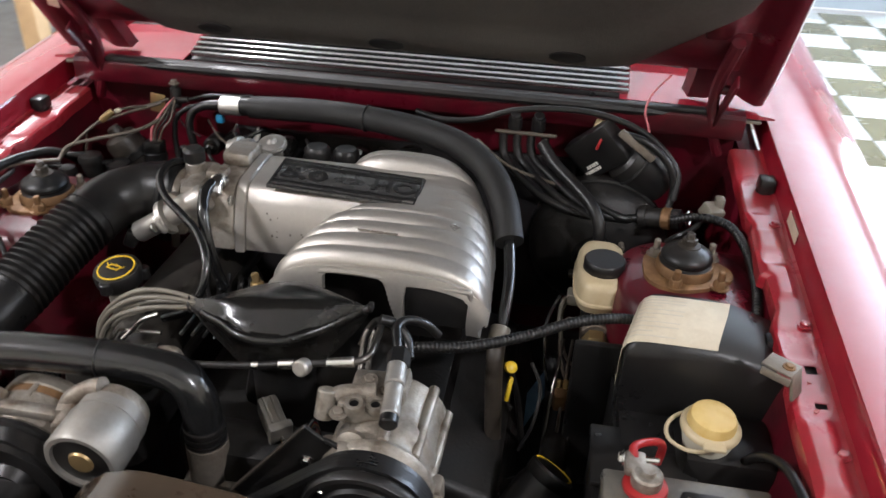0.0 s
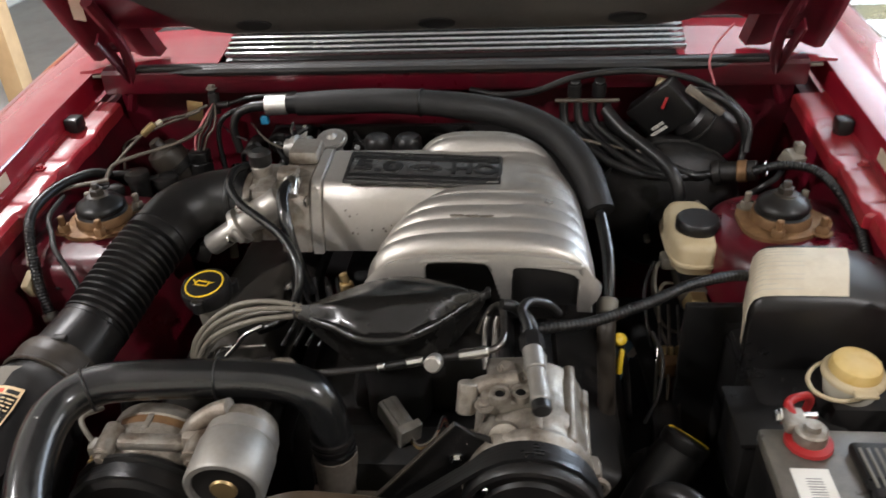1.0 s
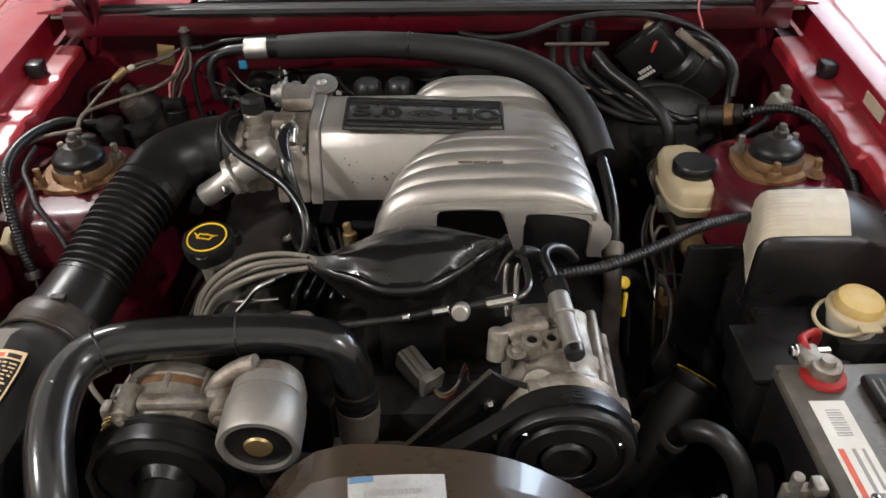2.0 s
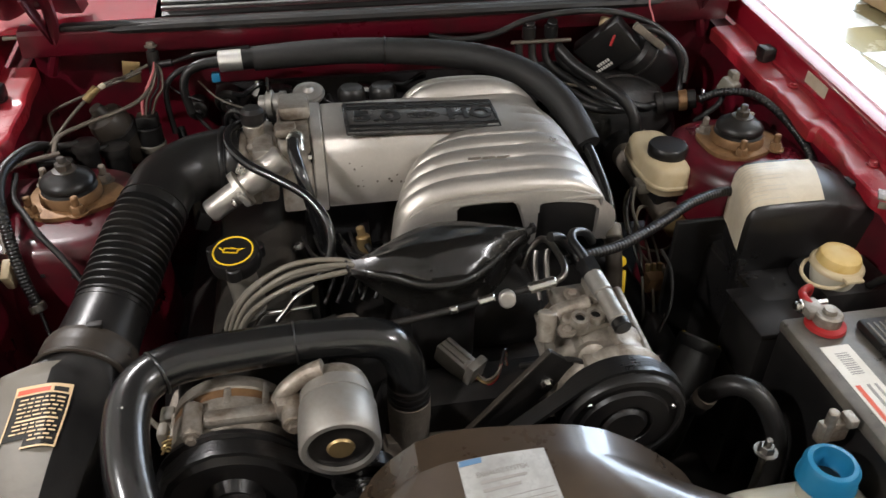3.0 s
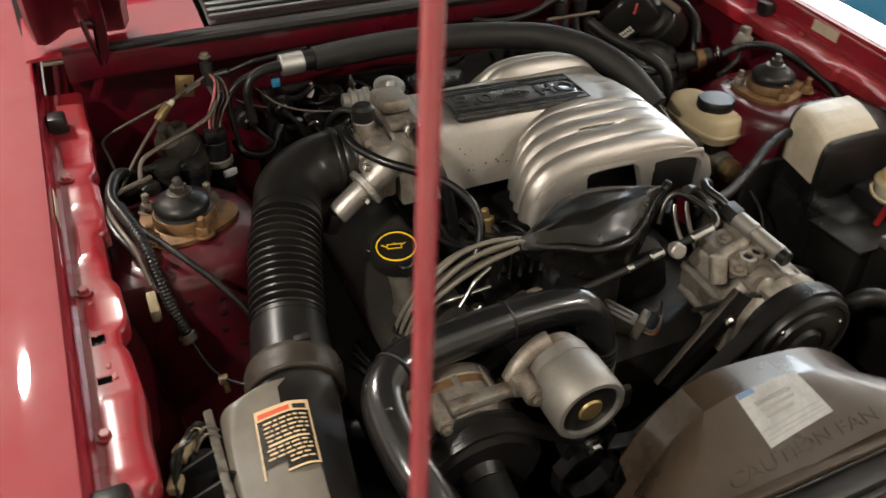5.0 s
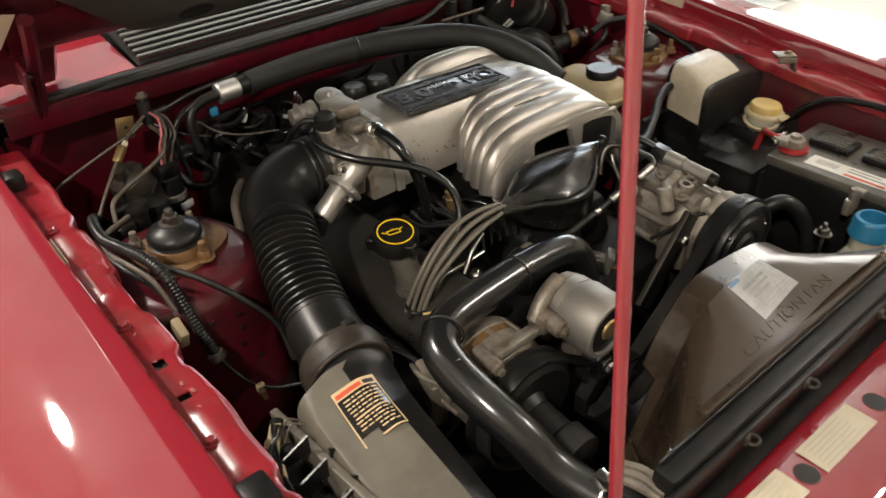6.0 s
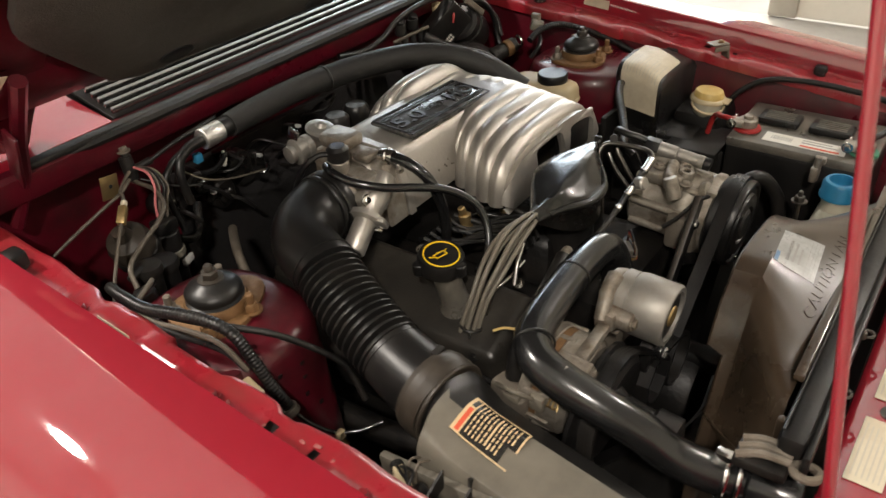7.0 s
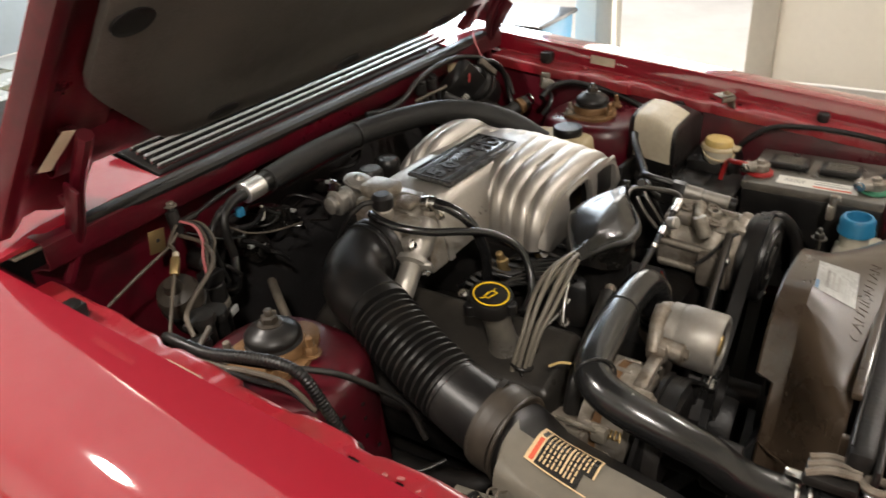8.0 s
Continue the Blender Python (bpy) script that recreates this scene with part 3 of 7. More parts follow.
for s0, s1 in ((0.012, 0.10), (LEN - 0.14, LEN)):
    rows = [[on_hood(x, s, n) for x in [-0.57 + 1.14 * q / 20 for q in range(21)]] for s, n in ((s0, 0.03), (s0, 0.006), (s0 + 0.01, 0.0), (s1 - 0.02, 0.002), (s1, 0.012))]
    part("cross_rail", sheet(rows, 0.002), RED_BAY_SHADE, hood)
pad_outline = [(-0.35, 0.004), (-0.40, 0.016), (-0.532, 0.150), (-0.550, 0.172), (-0.558, 0.20), (-0.555, 0.6), (-0.51, 1.05), (-0.42, 1.20), (0.42, 1.20), (0.51, 1.05), (0.555, 0.6), (0.558, 0.20), (0.550, 0.172), (0.532, 0.150), (0.40, 0.016), (0.35, 0.004)]
bm = bmesh.new()
for n, k in ((0.006, 1.0), (-0.006, 1.0), (-0.012, 0.975), (-0.012, 0.9), (-0.008, 0.86), (-0.012, 0.82)):
    for x, s in pad_outline:
        bm.verts.new(on_hood(x * k, 0.6 + (s - 0.6) * k, n))
bm.verts.ensure_lookup_table()
c = len(pad_outline)
for a in range(5):
    for i in range(c):
        j = (i + 1) % c
        bm.faces.new((bm.verts[a * c + i], bm.verts[a * c + j], bm.verts[(a + 1) * c + j], bm.verts[(a + 1) * c + i]))
bm.faces.new([bm.verts[5 * c + i] for i in range(c)])
part("insulation_pad", bm, PAD, hood, "dark charcoal felt pad", 30)
for x, s, rx, rs in ((-0.30, 0.035, 0.03, 0.014), (0.0, 0.03, 0.03, 0.014), (0.30, 0.035, 0.03, 0.014), (-0.525, 0.282, 0.029, 0.020), (0.525, 0.282, 0.029, 0.020)):
    rows = [[on_hood(x + rx * q * math.cos(a), s + rs * q * math.sin(a), n) for a in [2 * math.pi * k / 24 for k in range(24)]] for q, n in ((1.0, -0.0105), (1.0, -0.0135), (0.86, -0.0128), (0.8, -0.0125))]
    part("pad_clip", rings(bmesh.new(), rows), RUBBER, hood, "black oval clip")
for s in (-1, 1):
    part("hinge_arm", join(tube([(s * 0.575, 0.30, 0.80), (s * 0.552, 0.285, 0.86), (s * 0.545, 0.265, 0.93), (s * 0.55, 0.20, 1.02)], [0.009, 0.009, 0.010, 0.011], 8), box((s * 0.562, 0.262, 0.905), (0.006, 0.026, 0.11), 0.003, rot=(32, s * 8, 0)), rod((s * 0.545, 0.268, 0.925), (s * 0.568, 0.268, 0.925), 0.008)), RED_BAY_SHADE, hood, "red hinge arm")

m = frame_from(on_hood(-0.580, 0.082, -0.0045), HU + Vector((0.35, 0, 0)), (-1, 0, 0))
part("sticker", plate(m, -0.035, 0.035, -0.010, 0.010), LABEL_CREAM, hood, "blank cream sticker", 0)
prop = thing("hood_prop_rod", "thin red painted prop rod holding up the hood", "prop rod", (-0.484, -0.741, 0.66))
part("rod", rod((-0.4825, -0.739, 0.665), (-0.335, -0.53, 1.98), 0.0052, n=14), RED, prop)
part("pivot", join(lathe([(0.012, 0), (0.012, 0.01), (0.008, 0.014)], (-0.484, -0.741, 0.672)), ), BLACK, prop)
part("hook", tube([(-0.335, -0.53, 1.975), (-0.334, -0.532, 1.995), (-0.338, -0.55, 2.005), (-0.34, -0.565, 1.995)], 0.0048, 8), RED, prop)


def wheel(s):
    e = thing("front_wheel", "black rubber tyre on a dull alloy rim", "wheel", (s * 0.72, -0.1, 0.0), "front wheels")
    part("tyre", lathe([(0.20, -0.10), (0.29, -0.105), (0.315, -0.08), (0.318, 0.0), (0.315, 0.08), (0.29, 0.105), (0.20, 0.10)], (s * 0.72, -0.1, 0.318), (1, 0, 0), 40), RUBBER, e)
    part("rim", lathe([(0.03, 0.02), (0.17, 0.04), (0.205, 0.09), (0.205, -0.09), (0.03, -0.05)], (s * 0.72, -0.1, 0.318), (s, 0, 0), 40), ALU_DULL, e)


wheel(-1)
wheel(1)


# the engine
engine = thing("engine_block", "grimy black engine block with dark valve covers", "engine", (0, -0.1, 0.36))
part("block", box((0.01, -0.06, 0.47), (0.36, 0.50, 0.24), 0.03), DIRTY_BLACK, engine)
part("front_cover", box((0.01, -0.34, 0.50), (0.26, 0.08, 0.26), 0.03), DIRTY_BLACK, engine)
part("lower_intake", box((0.02, -0.08, 0.635), (0.22, 0.36, 0.09), 0.02, taper=(0.85, 0.95)), DIRTY_BLACK, engine)
for s, cx in ((-1, -0.255), (1, 0.212)):
    dz = 0 if s < 0 else -0.12
    part_mat = VALVE if s < 0 else DIRTY_BLACK
    vc = part("valve_cover", box((cx, -0.095, 0.640 + dz), (0.135, 0.43, 0.058), 0.014, rot=(0, s * 20, 0), seg=3, taper=(0.86, 0.96)), part_mat, engine, "dusty black valve cover")
    part("rim", box((cx - s * 0.007, -0.095, 0.613 + dz), (0.158, 0.455, 0.012), 0.004, rot=(0, s * 20, 0)), DIRTY_BLACK, vc)
    part("head", box((cx + (0.005 if s > 0 else -0.03), -0.095, 0.55 + dz), (0.14, 0.47, 0.12), 0.02, rot=(0, s * 25, 0)), DIRTY_BLACK, engine)
    for y in (-0.27, -0.10, 0.07):
        for d in (-0.062, 0.062):
            part("bolt", hexbolt((cx + d * 0.93, y, 0.664 + dz + (0.02 if d * s < 0 else -0.026)), (s * 0.34, 0, 0.94), 0.006, 0.006), STEEL if d * s < 0 else DIRTY_BLACK, vc)
    part("exhaust_header", tube([(cx + s * 0.08, -0.28, 0.53), (cx + s * 0.13, -0.2, 0.50), (cx + s * 0.13, 0.05, 0.48), (cx + s * 0.10, 0.15, 0.42)], 0.02, 10), DIRTY_BLACK, engine)

fill = thing("oil_filler", "black oil filler neck with a cap ringed in yellow", "oil cap", (-0.278, -0.205, 0.66))
part("neck", lathe([(0.028, 0), (0.021, 0.012), (0.019, 0.04), (0.020, 0.084)], (-0.261, -0.208, 0.660), (-0.16, 0.16, 1)), BAT_TOP, fill)
CAPN = Vector((-0.06, -0.16, 1)).normalized()
cap_at = Vector((-0.2745, -0.194, 0.742))
prof = [(0.026, -0.012), (0.031, -0.010), (0.0325, -0.004), (0.0325, 0.008), (0.0305, 0.0125), (0.012, 0.0135)]
cap = part("cap", lathe(prof, cap_at, CAPN, 36), BLACK, fill, "black twist cap")
for k in range(3):
    t = 2 * math.pi * k / 3 + 0.5
    part("grip", rod(cap_at + Vector((0.0318 * math.cos(t), 0.0318 * math.sin(t), -0.010)), cap_at + Vector((0.0318 * math.cos(t), 0.0318 * math.sin(t), 0.007)), 0.009, n=14), BLACK, cap)
part("yellow_ring", torus(cap_at + CAPN * 0.0132, CAPN, 0.0245, 0.0012, 36, 6), YELLOW_BRIGHT, cap, "bright yellow ring")
CM = frame_from(cap_at + CAPN * 0.0135, (0.97, -0.24, 0), (0.24, 0.97, 0)) @ Matrix.Scale(1.2, 4)
oc = join(plate(CM, -0.010, 0.006, -0.005, -0.0035, 0.0008), plate(CM, -0.010, -0.0085, -0.005, 0.003, 0.0008), plate(CM, 0.0045, 0.006, -0.005, 0.003, 0.0008), plate(CM, -0.010, 0.006, 0.002, 0.0035, 0.0008), plate(CM, -0.004, 0.001, 0.0045, 0.006, 0.0008), plate(CM, -0.0022, -0.0008, 0.003, 0.006, 0.0008))
b = plate(CM @ pose(0.0095, 0.0035, 0, 0, 0, 35), -0.006, 0.006, -0.0008, 0.0008, 0.0008)
c = plate(CM @ pose(-0.0125, 0.001, 0, 0, 0, -40), -0.0035, 0.0035, -0.0008, 0.0008, 0.0008)
part("oil_can_mark", join(oc, b, c), YELLOW_BRIGHT, cap, "yellow oil can mark", 0)

# upper intake
intake = thing("intake_manifold", "silver cast aluminium upper intake with ribbed runners", "intake manifold", (0.04, -0.03, 0.68))


def top_z(y):
    f = max(0.0, (-0.02 - y) / 0.145)
    z = 0.8135 - 0.0205 * f ** 1.7
    if y > 0.045:
        g = (y - 0.045) / 0.045
        z += 0.021 * (3 * g * g - 2 * g ** 3 if g < 1 else max(-2.0, 1 - 2.2 * ((y - 0.09) / 0.055) ** 2))
    return z


def left_x(y):
    f = min(1.0, max(0.0, (-0.03 - y) / 0.11))
    if y > 0.03:
        g = min(1.0, (y - 0.03) / 0.05)
        return -0.005 - 0.022 * g
    return -0.005 - 0.055 * f ** 0.55


def right_x(y):
    g = max(0.0, (y + 0.02) / 0.15)
    return 0.219 - 0.065 * g ** 2.2 + 0.006 * min(1.0, max(0.0, (-0.02 - y) / 0.1))


def rib(y):
    edge = min(1.0, max(0.0, (y + 0.163) / 0.012))
    return edge * 0.0085 * (abs(math.sin(math.pi * (y + 0.163) / 0.0285)) ** 0.55 - 0.6)


ROLL = 0.009
ys = [(-0.154 - ROLL * math.sin(a), ROLL * (1 - math.cos(a))) for a in [radians(90 - 15 * k) for k in range(6)]] + [(-0.154 + 0.304 * k / 150, 0.0) for k in range(151)]
rows = []
ZB = 0.708
for y, drop in ys:
    xl, xr, zt, rb = left_x(y) + drop * 0.5, right_x(y) - drop * 0.3, top_z(y) - drop, rib(y)
    xc, hw = (xl + xr) / 2, (xr - xl) / 2
    row = []
    for k in range(57):
        a = math.pi * (1 - k / 56)
        n = 2 / 3.4
        cx, sz = math.cos(a), math.sin(a)
        px = math.copysign(abs(cx) ** n, cx)
        pz = max(0, sz) ** n
        flat = 1.0 if -0.045 < y < 0.055 and px < 0.32 else 0.0
        r = rb * (1 - flat) * (1.0 - 0.85 * min(1.0, max(0.0, (px - 0.05) / 0.75)))
        dx = 0.010 * px * (1 - pz)
        row.append((xc + (hw + r) * px + dx, y, ZB + (zt - ZB) * pz + r * pz))
    rows.append(row)
bm = rings(bmesh.new(), rows, False, False)
bmesh.ops.recalc_face_normals(bm, faces=bm.faces[:])
part("runner_casting", bm, ALU, intake, "ribbed cast runners", 60)

# front frame of the runners, with two openings


def front_frame():
    bm = bmesh.new()
    nx, nz = 148, 48
    xs = [-0.068 + 0.296 * i / nx for i in range(nx + 1)]
    top = {}
    pts = rows[0]
    for x in xs:
        best = None
        for p, q in zip(pts, pts[1:]):
            if min(p[0], q[0]) <= x <= max(p[0], q[0]) and abs(p[0] - q[0]) > 1e-9:
                z = p[2] + (q[2] - p[2]) * (x - p[0]) / (q[0] - p[0])
                best = z if best is None else max(best, z)
        top[x] = best
    def solid(x, f):
        z = 0.704 + f * 0.078
        if 0.012 < x < 0.094 + 0.30 * (0.775 - z) and z < 0.775 - 0.006 * max(0.0, abs(x - 0.052) / 0.04 - 0.75) * 4:
            return False
        if 0.122 + 0.1 * max(0.0, z - 0.745) < x < 0.208 and z < 0.768 - 0.005 * max(0.0, abs(x - 0.165) / 0.043 - 0.8) * 5:
            return False
        return True
    cache = {}
    def vert(i, j, y):
        x = xs[i]
        z = 0.704 + (top[x] - 0.704) * j / nz
        bulge = 0.006 * math.sin(math.pi * j / nz)
        key = (i, j, y)
        if key not in cache:
            cache[key] = bm.verts.new((x, y - bulge, z))
        return cache[key]
    for i in range(nx):
        if top[xs[i]] is None or top[xs[i + 1]] is None:
            continue
        for j in range(nz):
            if solid((xs[i] + xs[i + 1]) / 2, (j + 0.5) / nz):
                bm.faces.new((vert(i, j, -0.1628), vert(i + 1, j, -0.1628), vert(i + 1, j + 1, -0.1628), vert(i, j + 1, -0.1628)))
    bmesh.ops.recalc_face_normals(bm, faces=bm.faces[:])
    bmesh.ops.solidify(bm, geom=bm.faces[:], thickness=-0.012)
    return bm


part("front_flange", front_frame(), ALU, intake, "cast front edge with two openings")
part("opening_rim", join(tube([(0.007, -0.172, 0.715), (0.008, -0.173, 0.766), (0.016, -0.1735, 0.7780), (0.080, -0.1735, 0.7785), (0.097, -0.173, 0.770), (0.116, -0.172, 0.712)], 0.0042, 8), tube([(0.118, -0.172, 0.71), (0.120, -0.173, 0.762), (0.130, -0.1735, 0.7715), (0.200, -0.1735, 0.7705), (0.211, -0.173, 0.762), (0.214, -0.172, 0.71)], 0.0042, 8)), ALU, intake)
# black block that fills in the shade inside the two openings
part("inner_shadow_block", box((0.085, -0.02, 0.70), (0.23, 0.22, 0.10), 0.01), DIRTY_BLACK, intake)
part("runner_plug", box((0.166, -0.161, 0.737), (0.086, 0.024, 0.058), 0.005), BLACK, intake, "black runner cover")

# plenum box
rows2 = []
for x in (-0.148, -0.146, -0.05, 0.05):
    prof2 = [(-0.056, 0.718), (-0.052, 0.745), (-0.036, 0.790), (-0.027, 0.806), (-0.018, 0.8125), (-0.008, 0.814), (0.07, 0.818), (0.082, 0.814), (0.088, 0.80), (0.09, 0.72)]
    k = 0.0012 if x == -0.148 else 0
    rows2.append([(x, y + (k if y < 0 else -k), z - (k if z > 0.76 else 0)) for y, z in prof2])
part("plenum", rings(bmesh.new(), rows2), ALU, intake, "smooth cast plenum box", 50)
fl = []
for x in (-0.166, -0.164, -0.151, -0.149):
    k = 0.002 if x in (-0.166, -0.149) else 0
    fl.append([(x, y + (k if y < 0 else -k), z - (k if z > 0.75 else -k)) for y, z in [(-0.0585, 0.714), (-0.0545, 0.744), (-0.0385, 0.7905), (-0.0285, 0.8078), (-0.0185, 0.8148), (-0.008, 0.8165), (0.0705, 0.8205), (0.084, 0.816), (0.0905, 0.80), (0.092, 0.716)]])
part("plenum_flange", rings(bmesh.new(), fl), ALU, intake)
sp = []
for x in (-0.212, -0.209, -0.169, -0.167):
    k = 0.002 if x in (-0.212, -0.167) else 0
    sp.append([(x, y + (k if y < 0 else -k), z - (k if z > 0.75 else -k)) for y, z in [(-0.0565, 0.716), (-0.0530, 0.745), (-0.0370, 0.789), (-0.0272, 0.8062), (-0.0178, 0.8128), (-0.006, 0.8142), (0.068, 0.818), (0.081, 0.8135), (0.087, 0.798), (0.088, 0.72)]])
part("egr_spacer", rings(bmesh.new(), sp), ALU_DULL, intake, "throttle spacer block")
part("spacer_boss", box((-0.186, 0.05, 0.828), (0.045, 0.055, 0.022), 0.007), ALU_DULL, intake)
part("spacer_boss", box((-0.20, -0.01, 0.822), (0.03, 0.03, 0.014), 0.005), ALU_DULL, intake)
for y, z in ((-0.045, 0.80), (0.08, 0.828)):
    part("bolt", hexbolt((-0.168, y, z - 0.006), (-1, 0, 0), 0.006, 0.005), STEEL, intake)

# name plate
BM = frame_from((-0.004, 0.0085, 0.8165), (0.224, 0.001, -0.0105), (0.001, 0.08, 0.0045))
plaque = part("name_plate", box((0, 0, 0), (0.226, 0.084, 0.006), 0.002), PLATE_GREY, intake, "dark satin plate with black raised lettering")
plaque.data.transform(BM)
INK_BLACK = mat("black_raised_trim", (0.010, 0.0095, 0.009), 0.45, 0, 0.2, 200)
for y, w in ((-0.039, 0.0012), (-0.029, 0.0012), (-0.024, 0.0016), (0.024, 0.0016), (0.029, 0.0012), (0.039, 0.0012)):
    part("rib_line", plate(BM, -0.110, 0.110, y - w, y + w, 0.0016, 0.003), INK_BLACK, plaque, "", 0)
for x in (-0.109, 0.109):
    part("rib_line", plate(BM, x - 0.0014, x + 0.0014, -0.0398, 0.0398, 0.0015, 0.003), INK_BLACK, plaque, "", 0)
def bold(words, cx, size, stretch):
    return text_mesh(words, size, BM @ pose(cx, -0.001, 0.0032) @ Matrix.Diagonal((stretch, 1, 1, 1)), 0.0016, 0.0009)


part("lettering", bold("5.0", -0.067, 0.040, 1.45), INK_BLACK, plaque, "raised black figures", 0)
part("lettering", bold("HO", 0.072, 0.040, 1.12), INK_BLACK, plaque, "raised black letters", 0)
script = join(*[tube([(0.002 + 0.024 * math.cos(a), 0.0085 * math.sin(a), 0.0036) for a in [2 * math.pi * k / 20 for k in range(21)]], 0.0007, 6, 2)], *[tube([(-0.016 + 0.009 * k, -0.004, 0.0036), (-0.013 + 0.009 * k, 0.005, 0.0036), (-0.010 + 0.009 * k, -0.004, 0.0036), (-0.007 + 0.009 * k, 0.001, 0.0036)], 0.0007, 6, 3) for k in range(4)])
bmesh.ops.transform(script, matrix=BM, verts=script.verts[:])
part("oval_mark", script, INK_BLACK, plaque, "small oval mark with a scrawl", 0)
for k in range(3):
    part("scuff", box((0.05 + 0.02 * k, -0.105 - 0.001 * k, top_z(-0.106) + 0.0005), (0.018, 0.004, 0.001), 0.0004), ALU_DARK, intake)

# throttle body
tb = thing("throttle_body", "cast aluminium throttle body with sensors and a bypass tube", "throttle body", (-0.235, 0.0, 0.72))
part("body", join(rod((-0.213, 0.0, 0.772), (-0.262, 0.0, 0.772), 0.040), box((-0.232, -0.005, 0.772), (0.03, 0.095, 0.085), 0.008)), ALU_DULL, tb)
part("inlet_ring", lathe([(0.043, 0), (0.045, 0.004), (0.045, 0.02), (0.043, 0.024)], (-0.255, 0.0, 0.772), (-1, 0, 0)), ALU_DULL, tb)
part("bypass_valve", lathe([(0.019, 0), (0.021, 0.005), (0.021, 0.048), (0.018, 0.053), (0.0175, 0.066), (0.027, 0.068), (0.027, 0.076), (0.0165, 0.078), (0.0165, 0.124), (0.0145, 0.127)], (-0.206, -0.046, 0.798), (-0.102, -0.023, -0.060), 26), ALU, tb, "silver idle bypass valve")
part("valve_plate", box((-0.2685, -0.0605, 0.7615), (0.009, 0.066, 0.024), 0.004, rot=(0, -30, 12)), ALU, tb)
part("screw", hexbolt((-0.2735, -0.088, 0.7585), (-0.86, -0.2, -0.5), 0.0055, 0.006), STEEL, tb)
part("screw", hexbolt((-0.2735, -0.034, 0.7605), (-0.86, -0.2, -0.5), 0.0055, 0.006), STEEL, tb)
part("plug", box((-0.322, -0.075, 0.727), (0.02, 0.018, 0.028), 0.004, rot=(0, 25, 10)), BLACK, tb)
part("sensor_post", join(rod((-0.243, 0.004, 0.795), (-0.243, 0.004, 0.828), 0.015), rod((-0.243, -0.02, 0.79), (-0.25, -0.03, 0.81), 0.006)), ALU_DULL, tb)
part("sensor_cap", rod((-0.243, 0.004, 0.826), (-0.243, 0.004, 0.852), 0.0165, bev=0.005), BLACK, tb, "black sensor cap")
part("sensor_stub", join(rod((-0.258, -0.042, 0.785), (-0.258, -0.06, 0.79), 0.012), box((-0.248, -0.052, 0.76), (0.016, 0.022, 0.05), 0.004)), ALU_DULL, tb)
part("bolt", hexbolt((-0.262, -0.058, 0.79), (0, -1, 0.2), 0.006), STEEL, tb)
part("vapour_elbow", join(tube([(-0.187, -0.035, 0.822), (-0.186, -0.05, 0.822), (-0.185, -0.062, 0.812)], 0.0105, 12), rod((-0.187, -0.03, 0.818), (-0.187, -0.045, 0.822), 0.0125)), STEEL, tb, "silver elbow stub")
cam_at = Vector((-0.195, 0.110, 0.806))
part("throttle_cam", lathe([(0.012, 0), (0.019, 0.002), (0.019, 0.010), (0.0165, 0.012), (0.0165, 0.020), (0.021, 0.022), (0.021, 0.030), (0.014, 0.033), (0.014, 0.042), (0.009, 0.044)], cam_at, (-1, 0.15, -0.05), 26), ALU_SATIN, tb, "bright ringed throttle cam")
part("cam_lever", box((-0.222, 0.118, 0.822), (0.004, 0.020, 0.044), 0.0015, rot=(20, 0, 0)), STEEL, tb)
part("sensor_lead", tube([(-0.252, 0.006, 0.842), (-0.268, 0.020, 0.842), (-0.280, 0.036, 0.825), (-0.283, 0.055, 0.795), (-0.275, 0.075, 0.76)], 0.0042, 8), RUBBER, tb)
part("orange_seal", rod((-0.250, 0.008, 0.8425), (-0.255, 0.010, 0.8425), 0.0055), REDRUB, tb, "orange rubber seal")
reg = thing("fuel_pressure_regulator", "round tan metal vacuum diaphragm behind the throttle body", "valve", (-0.165, 0.12, 0.79))
part("dome", lathe([(0.015, -0.008), (0.023, -0.005), (0.0245, -0.002), (0.0245, 0.001), (0.0215, 0.0015), (0.0205, 0.004), (0.016, 0.006), (0.009, 0.0065), (0.004, 0.012)], (-0.162, 0.116, 0.818), (0.0, -0.30, 1)), ALU_SATIN, reg)
part("stem", rod((-0.16, 0.128, 0.76), (-0.162, 0.120, 0.808), 0.014), ALU_DULL, reg)

# air intake duct
duct = thing("air_intake_duct", "black rubber intake hose with bellows and a curved elbow", "hose", (-0.4, -0.15, 0.66))
part("elbow", tube([(-0.262, 0.002, 0.772), (-0.29, 0.004, 0.772), (-0.33, -0.004, 0.770), (-0.366, -0.034, 0.766), (-0.381, -0.078, 0.757), (-0.386, -0.092, 0.753)], [0.047, 0.047, 0.045, 0.044, 0.044, 0.044], 28), RUBBER, duct, "smooth black elbow")
part("cuff", lathe([(0.049, 0), (0.0505, 0.003), (0.0505, 0.014), (0.049, 0.017)], (-0.264, 0.002, 0.772), (-1, 0.05, 0)), RUBBER, duct)
part("cuff", lathe([(0.049, 0), (0.0505, 0.003), (0.0505, 0.006), (0.049, 0.008)], (-0.284, 0.003, 0.772), (-1, 0.05, 0)), RUBBER, duct)
part("bellows", tube([(-0.381, -0.078, 0.757), (-0.385, -0.09, 0.7535), (-0.400, -0.13, 0.739), (-0.413, -0.175, 0.722), (-0.426, -0.228, 0.7045)], 0.0378, 32, 8, 0.0078, 0.0104), RUBBER, duct, "ribbed rubber bellows")
part("sleeve", tube([(-0.425, -0.224, 0.7058), (-0.431, -0.25, 0.70), (-0.438, -0.285, 0.694), (-0.443, -0.312, 0.690)], [0.044, 0.0455, 0.047, 0.0475], 28), BLACK, duct, "plain black sleeve")
